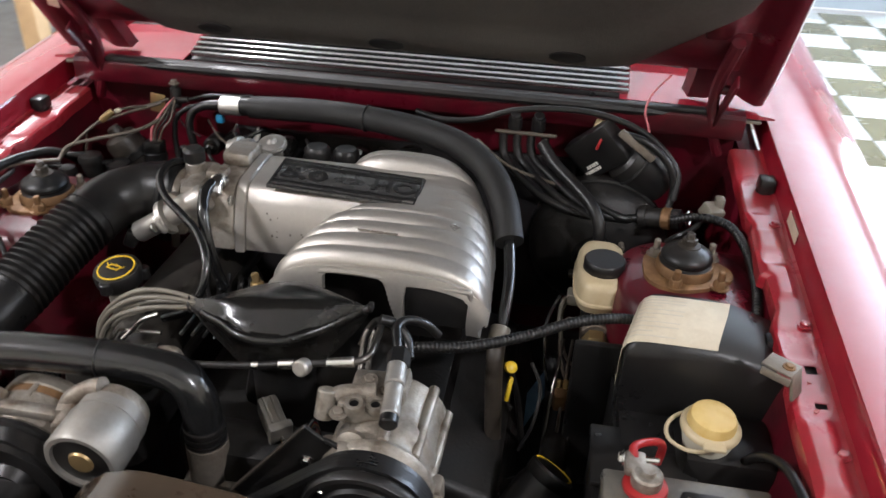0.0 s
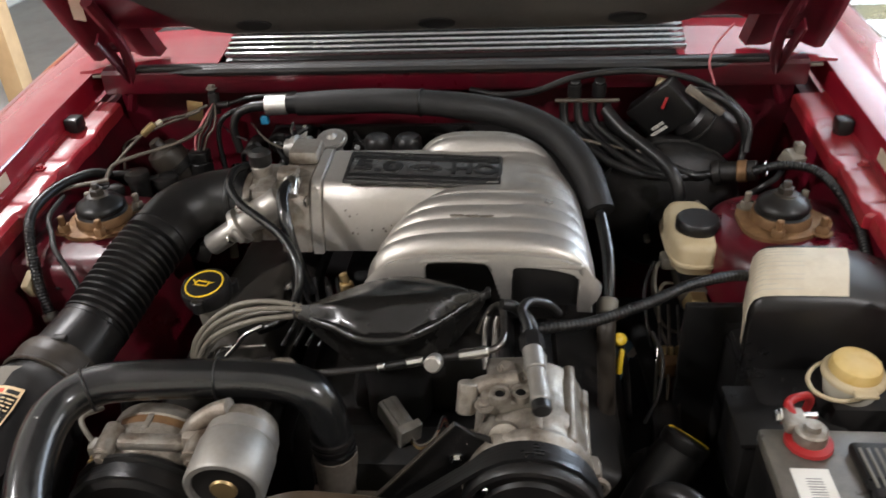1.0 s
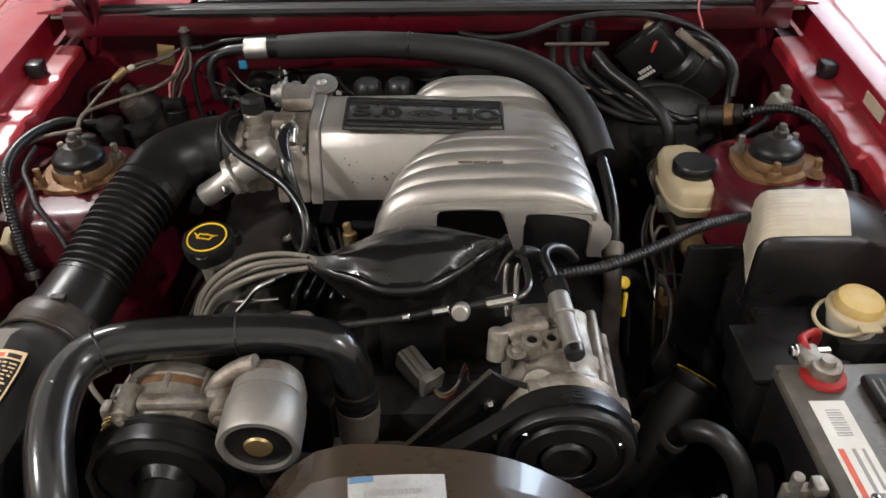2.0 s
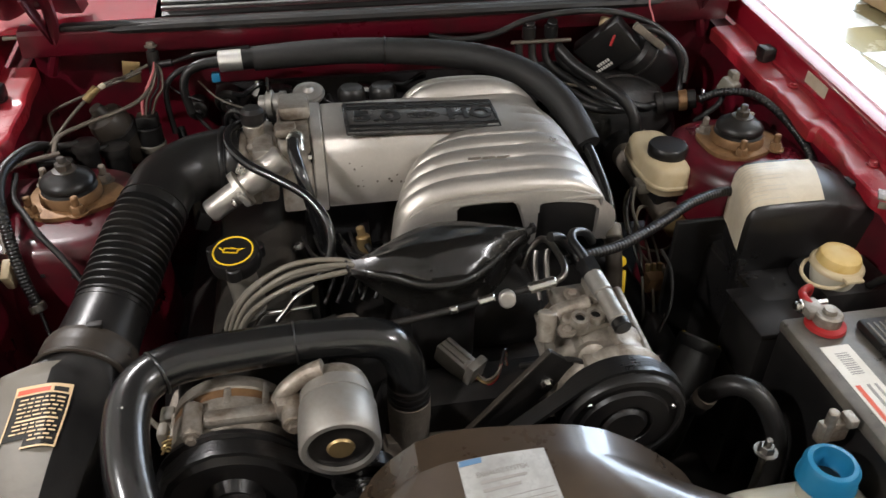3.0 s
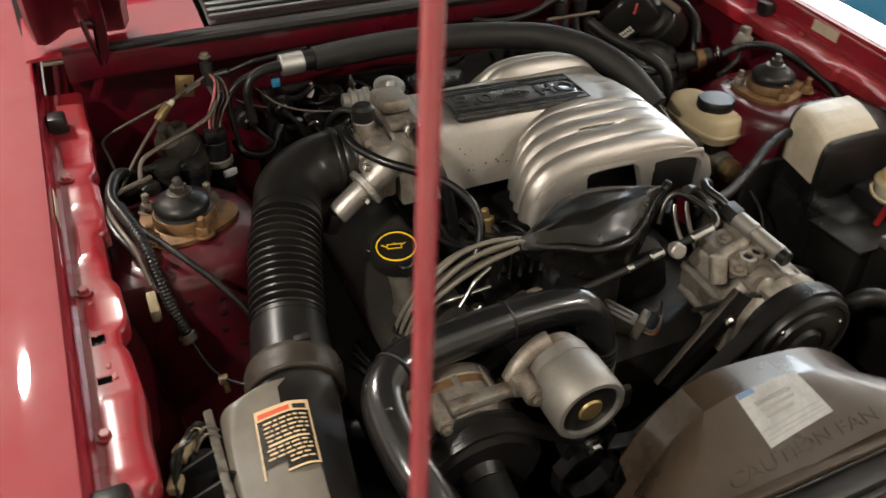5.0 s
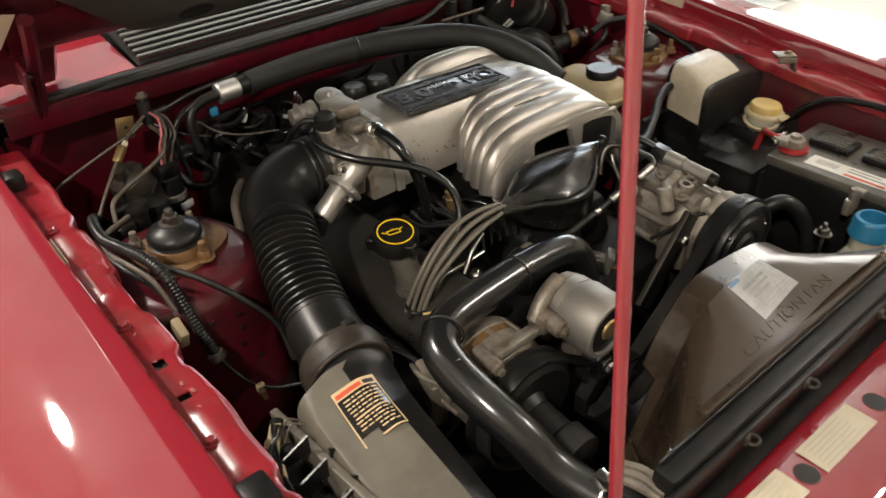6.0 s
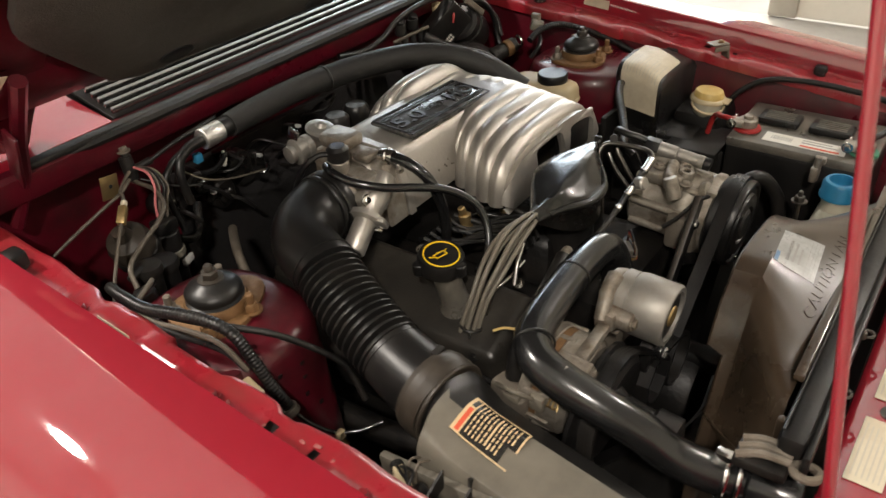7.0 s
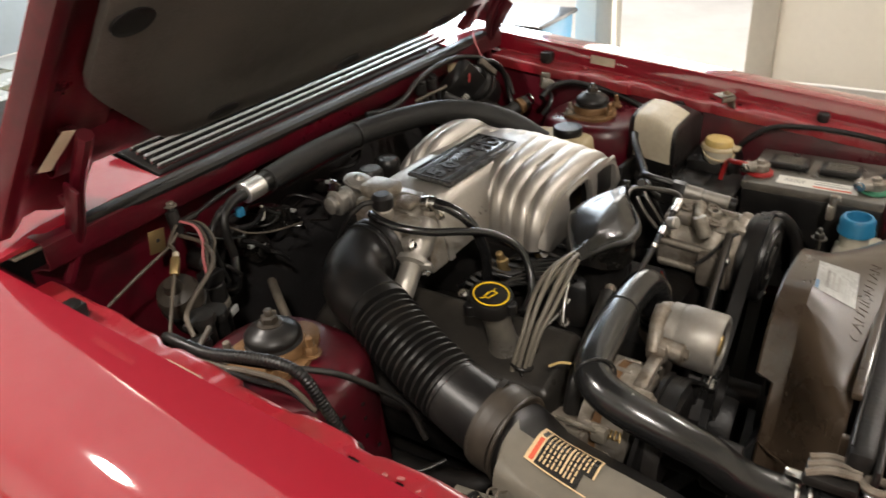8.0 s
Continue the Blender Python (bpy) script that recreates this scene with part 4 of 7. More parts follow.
part("clamp_ring", tube([(-0.4385, -0.290, 0.693), (-0.440, -0.298, 0.692), (-0.4425, -0.310, 0.6905), (-0.446, -0.324, 0.689)], [0.0525, 0.0548, 0.0550, 0.0528], 36), BROWN_RUBBER, duct, "browned rubber clamp ring")
part("clamp_bead", torus((-0.4463, -0.3255, 0.6888), (-0.15, -0.97, -0.09), 0.0525, 0.003, 40, 8), BROWN_RUBBER, duct)
part("clamp_screw", box((-0.425, -0.297, 0.742), (0.018, 0.010, 0.008), 0.002), DIRTY_BLACK, duct)
part("clamp_screw", box((-0.395, -0.312, 0.708), (0.010, 0.014, 0.012), 0.002), DIRTY_BLACK, duct)

# air box
ab = thing("air_filter_box", "dusty grey plastic air filter housing with a printed label", "air filter box", (-0.48, -0.45, 0.42))
SEC = [(-0.314, -0.493, -0.395, 0.738, 0.642, 2.0), (-0.330, -0.497, -0.398, 0.733, 0.632, 2.4), (-0.340, -0.530, -0.402, 0.7265, 0.615, 4.5), (-0.40, -0.534, -0.412, 0.714, 0.56, 5.5), (-0.46, -0.536, -0.420, 0.706, 0.52, 6.0), (-0.55, -0.537, -0.428, 0.692, 0.48, 6.0), (-0.64, -0.537, -0.434, 0.674, 0.46, 6.0)]


def ridge_drop(x, y):
    w = min(1.0, max(0.0, (-0.325 - y) / 0.05))
    d = x + 0.463
    s = math.sqrt(d * d + 0.00008) - 0.009
    return w * max(0.0, s) * (0.16 if d < 0 else 0.62)


def cover_top(x, y):
    for a, b in zip(SEC, SEC[1:]):
        if b[0] <= y <= a[0]:
            f = (y - a[0]) / (b[0] - a[0])
            xl, xr, zt, zb, n = [lerp(p, q, f) for p, q in zip(a[1:], b[1:])]
            u = min(0.999, abs(x - (xl + xr) / 2) / ((xr - xl) / 2))
            z = (zt + zb) / 2 + (zt - zb) / 2 * (1 - u ** n) ** (1 / n)
            return min(z, zt - ridge_drop(x, y))


secs = []
for k in range(49):
    y = -0.314 - 0.326 * k / 48
    for a, b in zip(SEC, SEC[1:]):
        if b[0] - 1e-6 <= y <= a[0] + 1e-6:
            f = (y - a[0]) / (b[0] - a[0])
            xl, xr, zt, zb, n = [lerp(p, q, f) for p, q in zip(a[1:], b[1:])]
    cx, hw, cz, hh = (xl + xr) / 2, (xr - xl) / 2, (zt + zb) / 2, (zt - zb) / 2
    row = []
    for q in range(72):
        a = 2 * math.pi * q / 72
        c, s = math.cos(a), math.sin(a)
        x, z = cx + hw * math.copysign(abs(c) ** (2 / n), c), cz + hh * math.copysign(abs(s) ** (2 / n), s)
        row.append((x, y, min(z, zt - ridge_drop(x, y)) if s > 0 else z))
    secs.append(row)
# splits one plastic cover in two: its left facet carries a painted beige sheen
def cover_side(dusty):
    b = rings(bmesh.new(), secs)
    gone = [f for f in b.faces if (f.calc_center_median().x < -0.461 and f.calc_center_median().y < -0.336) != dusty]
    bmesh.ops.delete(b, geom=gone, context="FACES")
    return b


part("cover", cover_side(True), DUSTY_SHEEN, ab, "sloping dusty cover with a beige sheen in its colour", 30)
part("shoulder", cover_side(False), BLACK, ab, "glossy black shoulder of the same cover, without the sheen", 30)
part("seam_flange", box((-0.5385, -0.475, 0.672), (0.010, 0.35, 0.062), 0.002, rot=(-7, 0, 0)), DUSTY_SHEEN, ab, "dusty pale seam flange")
def gusset(x0, x1, y, z):
    b = bmesh.new()
    a = [(x0, z + 0.004), (x0, z - 0.022), (x1, z - 0.022), (x1, z - 0.012)]
    lo, hi = [[b.verts.new((x, y + d, h)) for x, h in a] for d in (-0.0014, 0.0014)]
    b.faces.new(lo)
    b.faces.new(hi[::-1])
    for k in range(4):
        b.faces.new((lo[k], hi[k], hi[(k + 1) % 4], lo[(k + 1) % 4]))
    bmesh.ops.recalc_face_normals(b, faces=b.faces[:])
    return b


for y in (-0.412, -0.453, -0.497, -0.545):
    part("gusset", gusset(-0.535, -0.514, y, 0.7045 + (y + 0.412) * 0.13), BLACK, ab)
for y in (-0.385, -0.420, -0.465, -0.52):
    part("gusset", gusset(-0.543, -0.580, y, 0.7045 + (y + 0.412) * 0.13), BLACK, ab)
part("base", box((-0.566, -0.48, 0.60), (0.05, 0.32, 0.13), 0.01, rot=(-6, 0, 0)), BLACK, ab, "black base half")
for y in (-0.36, -0.47, -0.57):
    part("clip", join(tube([(-0.532, y, 0.70 + (y + 0.36) * 0.12), (-0.545, y + 0.004, 0.706 + (y + 0.36) * 0.12), (-0.558, y, 0.692 + (y + 0.36) * 0.12), (-0.566, y - 0.01, 0.668)], 0.0015, 6), tube([(-0.532, y + 0.012, 0.698 + (y + 0.36) * 0.12), (-0.548, y + 0.014, 0.704 + (y + 0.36) * 0.12), (-0.566, y, 0.668)], 0.0015, 6)), DULL_WIRE, ab, "wire clip")
part("sensor_plug", join(box((-0.562, -0.345, 0.692), (0.013, 0.030, 0.014), 0.003, rot=(0, 0, -38)), box((-0.573, -0.359, 0.693), (0.016, 0.014, 0.017), 0.003, rot=(0, 0, -38)), box((-0.584, -0.392, 0.690), (0.014, 0.020, 0.012), 0.003, rot=(0, 0, -20))), CREAM, ab, "yellowed plugs on black leads")
part("plug_boot", join(rod((-0.556, -0.337, 0.692), (-0.548, -0.327, 0.690), 0.008, bev=0.002), rod((-0.562, -0.362, 0.680), (-0.560, -0.372, 0.690), 0.009, bev=0.003)), RUBBER, ab)
for k in range(3):
    part("plug_lead", tube([(-0.549, -0.328 - 0.003 * k, 0.69), (-0.560, -0.340 - 0.01 * k, 0.704 + 0.003 * k), (-0.574 - 0.004 * k, -0.372, 0.702), (-0.584, -0.405 - 0.006 * k, 0.688), (-0.588, -0.45, 0.66)], 0.0019, 6), RUBBER, ab)
sec_lab = []
for y in [-0.362 - 0.075 * k / 12 for k in range(13)]:
    row = []
    for k in range(15):
        x = -0.497 + 0.056 * k / 14 - 0.008 * (-0.362 - y) / 0.075
        row.append((x, y, cover_top(x, y) + 0.0012))
    sec_lab.append(row)
lab = part("label", join(sheet(sec_lab[:11], 0.0004), sheet([r[6:] for r in sec_lab[10:]], 0.0004)), LABEL_FILM, ab, "black label with cream print and a red band")


def lab_pt(u, v, up):
    i, j = v * 12, u * 14
    i0, j0 = min(int(i), 11), min(int(j), 13)
    a, b, c, d = [Vector(q) for q in (sec_lab[i0][j0], sec_lab[i0][j0 + 1], sec_lab[i0 + 1][j0], sec_lab[i0 + 1][j0 + 1])]
    p = a.lerp(b, j - j0).lerp(c.lerp(d, j - j0), i - i0)
    return p + Vector((0, 0.1, 1)).normalized() * up


def lab_bar(u0, u1, v0, v1, material, name="print", up=0.0007):
    rows = [[lab_pt(u0 + (u1 - u0) * a / 8, v0 + (v1 - v0) * c / 3, up) for a in range(9)] for c in range(4)]
    part(name, sheet(rows, 0.0002), material, lab, "", 0)


for q in ((0.42, 1, 0.97, 1.0), (0, 0.03, 0, 1), (0.97, 1, 0, 1), (0, 1, 0, 0.03)):
    lab_bar(*q, LABEL_GOLD, "border")
lab_bar(0.03, 0.97, 0.03, 0.15, LABEL_GOLD, "header")
lab_bar(0.05, 0.64, 0.055, 0.125, LABEL_RED, "red_band", 0.001)
lab_bar(0.70, 0.94, 0.055, 0.125, LABEL_BLACK, "badge_patch", 0.001)
lab_bar(0.16, 0.9, 0.53, 0.56, LABEL_GOLD)
rnd = random.Random(8)
for k in range(11):
    v = 0.20 + 0.066 * k
    if 4 < k < 6:
        continue
    u = 0.12 + rnd.uniform(0, 0.05)
    if v > 0.78:
        u = 0.5
    while u < 0.88:
        w = rnd.uniform(0.05, 0.16)
        lab_bar(u, min(0.92, u + w), v, v + 0.024, LABEL_GOLD)
        u += w + 0.035

# dirt specks and nicks on the plenum casting
rnd = random.Random(21)
for k in range(16):
    x, f = rnd.uniform(-0.135, 0.02), rnd.uniform(0.1, 0.9)
    y, z = lerp(-0.054, -0.0385, f), lerp(0.740, 0.784, f)
    r = rnd.uniform(0.0008, 0.0020)
    part("speck", lathe([(r, 0), (r * 0.8, 0.0006)], (x, y - 0.0002, z), (0, -0.94, 0.33), 8), DULL_WIRE, intake)


# upper radiator hose
rh = thing("radiator_hose", "glossy black moulded upper radiator hose", "hose", (-0.25, -0.4, 0.7))
part("hose", tube([(-0.082, -0.368, 0.625), (-0.083, -0.367, 0.665), (-0.088, -0.362, 0.698), (-0.104, -0.357, 0.721), (-0.134, -0.354, 0.730), (-0.2, -0.356, 0.735), (-0.29, -0.364, 0.738), (-0.340, -0.374, 0.738), (-0.368, -0.397, 0.734), (-0.377, -0.432, 0.726), (-0.373, -0.48, 0.709), (-0.362, -0.52, 0.687), (-0.350, -0.556, 0.658), (-0.335, -0.60, 0.64), (-0.315, -0.645, 0.632)], 0.0232, 20, 6), HOSE, rh)
part("clamp", join(*[tube([(-0.082, -0.368, z), (-0.082, -0.368, z + 0.005)], 0.0255, 20) for z in (0.640, 0.650, 0.660)]), DIRTY_BLACK, rh, "dark spring clamp")
part("clamp", join(torus((-0.331, -0.609, 0.637), (0.2, -0.6, -0.1), 0.026, 0.0028, 28, 6), torus((-0.326, -0.622, 0.635), (0.2, -0.6, -0.1), 0.026, 0.0028, 28, 6), box((-0.33, -0.61, 0.668), (0.014, 0.022, 0.012), 0.002)), STEEL, rh, "steel hose clamp")
part("tie", torus((-0.350, -0.381, 0.7372), (0.8, 0.55, 0.05), 0.0242, 0.0016, 28, 6), RUBBER, rh)
part("seam_ring", torus((-0.206, -0.3565, 0.7353), (1, 0.08, 0), 0.0235, 0.0012, 24, 6), RUBBER, rh)
for k in range(7):
    part("print", box((-0.377 + 0.0006 * k, -0.438 - 0.0085 * k, 0.7476 - 0.0034 * k), (0.005 if k != 3 else 0.002, 0.0045, 0.0008), 0.0002, rot=(21, 0, 0)), WHITE, rh)
th = thing("thermostat_housing", "dull cast thermostat housing under the hose", "housing", (-0.06, -0.36, 0.6))
part("body", join(rod((-0.082, -0.368, 0.56), (-0.082, -0.368, 0.64), 0.026), box((-0.07, -0.36, 0.565), (0.09, 0.06, 0.04), 0.01)), ALU_DARK, th)

# alternator and belt tensioner
alt = thing("alternator", "dusty cast aluminium alternator with a black pulley", "alternator", (-0.29, -0.40, 0.56))
part("winding", lathe([(0.055, 0.040), (0.0655, 0.041), (0.0655, 0.052), (0.055, 0.053)], (-0.285, -0.426, 0.632), (0, 1, 0.12), 40), RUST, alt, "brown copper winding band")
part("case", lathe([(0.03, 0), (0.060, 0.004), (0.067, 0.012), (0.067, 0.040), (0.063, 0.044), (0.063, 0.050), (0.067, 0.054), (0.065, 0.070), (0.04, 0.075)], (-0.285, -0.426, 0.632), (0, 1, 0.12), 40), ALU_GRIMY, alt, "finned cast case")
part("pulley", lathe([(0.02, 0.012), (0.079, 0.010), (0.081, 0.004), (0.074, 0.0), (0.072, -0.006), (0.075, -0.010), (0.072, -0.014), (0.075, -0.018), (0.066, -0.024), (0.03, -0.018), (0.024, -0.03)], (-0.285, -0.440, 0.622), (0, 1, 0.12), 40), BLACK, alt, "black grooved pulley")
part("hub", lathe([(0.03, 0), (0.028, -0.05), (0.034, -0.055), (0.034, -0.085), (0.02, -0.09)], (-0.283, -0.456, 0.610), (0, 1, 0.12), 28), DIRTY_BLACK, alt)
for a in range(9):
    t = math.radians(20 + 35 * a)
    part("vent_rib", box((-0.283 + 0.069 * math.cos(t), -0.385, 0.635 + 0.066 * math.sin(t)), (0.006, 0.035, 0.008), 0.002, rot=(0, -math.degrees(t), 0)), ALU_GRIMY, alt)
part("bracket", join(box((-0.262, -0.418, 0.6965), (0.090, 0.018, 0.014), 0.005, rot=(0, 4, 4)), box((-0.218, -0.414, 0.700), (0.030, 0.030, 0.030), 0.009), rod((-0.213, -0.445, 0.700), (-0.213, -0.40, 0.704), 0.013), rod((-0.318, -0.440, 0.696), (-0.318, -0.40, 0.70), 0.011)), ALU_DULL, alt, "cast mounting bracket")
part("bolt", hexbolt((-0.213, -0.446, 0.700), (0, -1, 0), 0.007), ALU_DARK, alt)
part("bolt", hexbolt((-0.318, -0.441, 0.696), (0, -1, 0), 0.006), ALU_DARK, alt)
part("plug", join(box((-0.358, -0.392, 0.655), (0.012, 0.020, 0.022), 0.004), tube([(-0.36, -0.39, 0.66), (-0.38, -0.37, 0.68), (-0.37, -0.34, 0.67)], 0.003, 8)), WIRE_GREY, alt, "dusty beige connector")
ten = thing("belt_tensioner", "bright cast aluminium belt tensioner drum", "tensioner", (-0.168, -0.44, 0.65))
TA = Vector((0.0, -1.0, -0.05)).normalized()
TB0 = Vector((-0.168, -0.408, 0.700))
part("drum", lathe([(0.036, 0), (0.040, 0.003), (0.0405, 0.018), (0.0395, 0.0185), (0.0395, 0.020), (0.041, 0.0205), (0.0425, 0.026), (0.0425, 0.072), (0.040, 0.075), (0.0345, 0.075), (0.034, 0.062), (0.0, 0.060)][:11], TB0, TA, 44), ALU_SATIN, ten, "round aluminium drum")
part("bushing", lathe([(0.034, 0.055), (0.0335, 0.070), (0.016, 0.072)], TB0, TA, 32), RUBBER, ten)
part("centre_bolt", lathe([(0.0155, 0.06), (0.0155, 0.071), (0.013, 0.0745), (0.005, 0.075)], TB0, TA, 20), BRASS, ten, "tan centre bolt")
part("arm", join(tube([(-0.178, -0.404, 0.736), (-0.198, -0.404, 0.730), (-0.218, -0.408, 0.717), (-0.228, -0.41, 0.702)], [0.012, 0.010, 0.010, 0.010], 12), lathe([(0.035, -0.014), (0.038, -0.004), (0.037, 0.002)], TB0, TA, 36)), ALU_DULL, ten)
part("slot", box((-0.131, -0.462, 0.706), (0.004, 0.028, 0.006), 0.001, rot=(17, 0, 0)), LABEL_BLACK, ten)
part("idler", lathe([(0.012, 0), (0.036, 0.002), (0.037, 0.018), (0.034, 0.022), (0.014, 0.022), (0.010, 0.03)], (-0.145, -0.44, 0.615), (0, -1, -0.15), 32), BLACK, ten, "black smooth idler pulley")
part("idler_bolt", hexbolt((-0.145, -0.466, 0.612), (0, -1, -0.15), 0.009, 0.010), STEEL, ten)

# air conditioning compressor
ac = thing("ac_compressor", "cast aluminium air conditioning compressor with black clutch pulley", "compressor", (0.135, -0.38, 0.57))
AX = Vector((0.03, 1, 0.06)).normalized()
AC0 = Vector((0.143, -0.476, 0.665))
part("clutch", lathe([(0.010, 0.004), (0.030, 0.003), (0.032, -0.002), (0.050, -0.001), (0.052, 0.004), (0.061, 0.004), (0.064, 0.0), (0.069, 0.001), (0.071, 0.005), (0.071, 0.012), (0.067, 0.016), (0.070, 0.020), (0.070, 0.040), (0.064, 0.044)], AC0, AX, 48), BLACK, ac, "black clutch pulley")
part("clutch_plate", lathe([(0.006, -0.004), (0.022, -0.004), (0.026, 0.0), (0.028, 0.006)], AC0, AX, 32), DIRTY_BLACK, ac)
for a in (20, 140, 260):
    t = math.radians(a)
    part("rivet", lathe([(0.004, -0.002), (0.003, -0.004)], AC0 + Vector((0.058 * math.cos(t), 0.003, 0.058 * math.sin(t))), AX, 12), STEEL, ac)
part("body", lathe([(0.050, 0.04), (0.064, 0.044), (0.067, 0.05), (0.067, 0.058), (0.063, 0.062), (0.060, 0.068), (0.060, 0.078), (0.062, 0.082), (0.062, 0.098), (0.058, 0.104), (0.056, 0.15), (0.058, 0.156), (0.058, 0.168), (0.050, 0.175)], AC0, AX, 44), ALU_GRIMY, ac, "cast cylinder body")
for a in (-35, 5, 45, 85, 125, 165, 205):
    t = math.radians(a)
    p = AC0 + Vector((0.058 * math.cos(t), 0, 0.058 * math.sin(t)))
    part("case_bolt", rod(p + AX * 0.06, p + AX * 0.17, 0.007, n=10), ALU_GRIMY, ac)
part("manifold", join(box((0.128, -0.352, 0.731), (0.060, 0.075, 0.020), 0.006, rot=(3, 0, 4)), box((0.104, -0.372, 0.733), (0.026, 0.032, 0.028), 0.006), box((0.150, -0.335, 0.738), (0.026, 0.05, 0.026), 0.007)), ALU_GRIMY, ac, "cast hose manifold")
part("manifold_arm", tube([(0.085, -0.372, 0.742), (0.095, -0.366, 0.744), (0.13, -0.358, 0.746)], 0.010, 12), ALU_GRIMY, ac)
part("port", join(rod((0.154, -0.390, 0.749), (0.1505, -0.355, 0.7545), 0.0105), rod((0.1505, -0.355, 0.7545), (0.146, -0.318, 0.760), 0.0118), rod((0.1545, -0.398, 0.7478), (0.154, -0.388, 0.749), 0.0112)), ALU_SATIN, ac, "service port tube")
part("port_cap", rod((0.1555, -0.409, 0.746), (0.1545, -0.397, 0.748), 0.0105), RUBBER, ac)
part("port", join(rod((0.075, -0.385, 0.72), (0.078, -0.372, 0.752), 0.011), lathe([(0.016, 0), (0.017, 0.003), (0.017, 0.01), (0.012, 0.013)], (0.117, -0.414, 0.718), (0, -1, 0.35), 20)), ALU_GRIMY, ac)
for x, y, z in ((0.126, -0.37, 0.742), (0.118, -0.340, 0.745), (0.096, -0.392, 0.738), (0.140, -0.355, 0.743)):
    part("bolt", join(hexbolt((x, y, z), (0, -0.1, 1), 0.006, 0.005), torus((x, y, z), (0, -0.1, 1), 0.009, 0.002, 16, 6)), ALU_DARK, ac)
for x, y, z in ((0.112, -0.386, 0.7475), (0.134, -0.378, 0.7425), (0.150, -0.372, 0.7445)):
    part("ear", join(lathe([(0.0055, 0.0), (0.006, 0.004), (0.0105, 0.004), (0.0118, 0.001), (0.012, -0.016)], (x, y, z), (0, -0.15, 1), 18)), ALU_GRIMY, ac)
    part("bolt_recess", lathe([(0.0001, 0.001), (0.0056, 0.001)], (x, y, z), (0, -0.15, 1), 12), DIRTY_BLACK, ac)
part("mount", box((0.085, -0.40, 0.66), (0.03, 0.05, 0.06), 0.008), ALU_DARK, ac)
part("mount", join(box((0.205, -0.415, 0.655), (0.03, 0.03, 0.05), 0.008), torus((0.214, -0.432, 0.662), (0, 1, 0), 0.011, 0.0035, 20, 6)), ALU_DARK, ac)
part("coil_lead", tube([(0.115, -0.43, 0.715), (0.10, -0.425, 0.722), (0.08, -0.415, 0.718), (0.06, -0.40, 0.70), (0.05, -0.38, 0.68)], 0.0032, 8), RUBBER, ac)
part("coil_clip", box((0.122, -0.428, 0.722), (0.035, 0.02, 0.012), 0.003, rot=(10, 0, 10)), ALU_GRIMY, ac)

cbk = thing("compressor_bracket", "dark brown steel bracket plate beside the compressor", "bracket", (0.03, -0.42, 0.66))
part("plate", box((0.036, -0.420, 0.668), (0.150, 0.006, 0.044), 0.002, rot=(0, -51, 0)), DIRTY_BLACK, cbk)
part("edge", box((0.019, -0.4235, 0.6825), (0.150, 0.008, 0.0024), 0.001, rot=(0, -51, 0)), BROWN_RUBBER, cbk, "dull brown bracket edge")
part("bolt", hexbolt((0.067, -0.424, 0.690), (0, -1, 0), 0.006, 0.005), STEEL, cbk)

# drive belt
def belt(name, wheels, w=0.02, th_=0.005):
    """A flat belt round wheels (x, z, r) in the plane across the car."""
    e = thing(name, "black ribbed rubber drive belt round the pulleys", "belt", (0, -0.46, 0.6))
    pts = []
    n = len(wheels)
    for i in range(n):
        (x0, z0, r0), (x1, z1, r1) = wheels[i], wheels[(i + 1) % n]
        d = math.hypot(x1 - x0, z1 - z0)
        base = math.atan2(z1 - z0, x1 - x0)
        off = math.acos(max(-1, min(1, (r0 - r1) / d)))
        a = base + off
        pts.append(((x0 + r0 * math.cos(a), z0 + r0 * math.sin(a)), (x1 + r1 * math.cos(a), z1 + r1 * math.sin(a)), a))
    path = []
    for i in range(n):
        x, z, r = wheels[i]
        a0, a1 = pts[i - 1][2], pts[i][2]
        while a1 > a0:
            a1 -= 2 * math.pi
        if a0 - a1 > 2 * math.pi - 0.01:
            a1 = a0
        for k in range(9):
            a = a0 + (a1 - a0) * k / 8
            path.append((x + r * math.cos(a), z + r * math.sin(a), math.cos(a), math.sin(a)))
    bm = bmesh.new()
    rws = [[bm.verts.new((x + c * o, y, z + s * o)) for o, y in ((0, -0.468), (th_, -0.468), (th_, -0.468 + w), (0, -0.468 + w))] for x, z, c, s in path]
    for a, b in zip(rws, rws[1:] + rws[:1]):
        for j in range(4):
            k = (j + 1) % 4
            bm.faces.new((a[j], a[k], b[k], b[j]))
    part("band", bm, RUBBER, e)
    for o in range(3):
        y = -0.4665 + w * (0.3 + 0.22 * o)
        groove = [(x + c * (th_ + 0.0006), y, z + s * (th_ + 0.0006)) for x, z, c, s in path]
        rws = [[(x, y - 0.001, z), (x, y + 0.001, z)] for x, y, z in groove]
        part("rib", sheet(rws + rws[:1]), DIRTY_BLACK, e)


belt("drive_belt", [(-0.285, 0.620, 0.074), (-0.145, 0.56, 0.037), (-0.06, 0.535, 0.04), (0.143, 0.667, 0.070), (0.0, 0.43, 0.075)])
cp = thing("crank_pulley", "black crankshaft pulley low on the engine", "pulley", (0, -0.46, 0.43))
part("wheel", lathe([(0.02, -0.03), (0.07, -0.03), (0.074, -0.02), (0.074, 0.02), (0.03, 0.04), (0.03, 0.14)], (0, -0.46, 0.43), (0, 1, 0), 36), DIRTY_BLACK, cp)
fan = thing("cooling_fan", "black plastic cooling fan inside the shroud", "fan", (0, -0.53, 0.5))
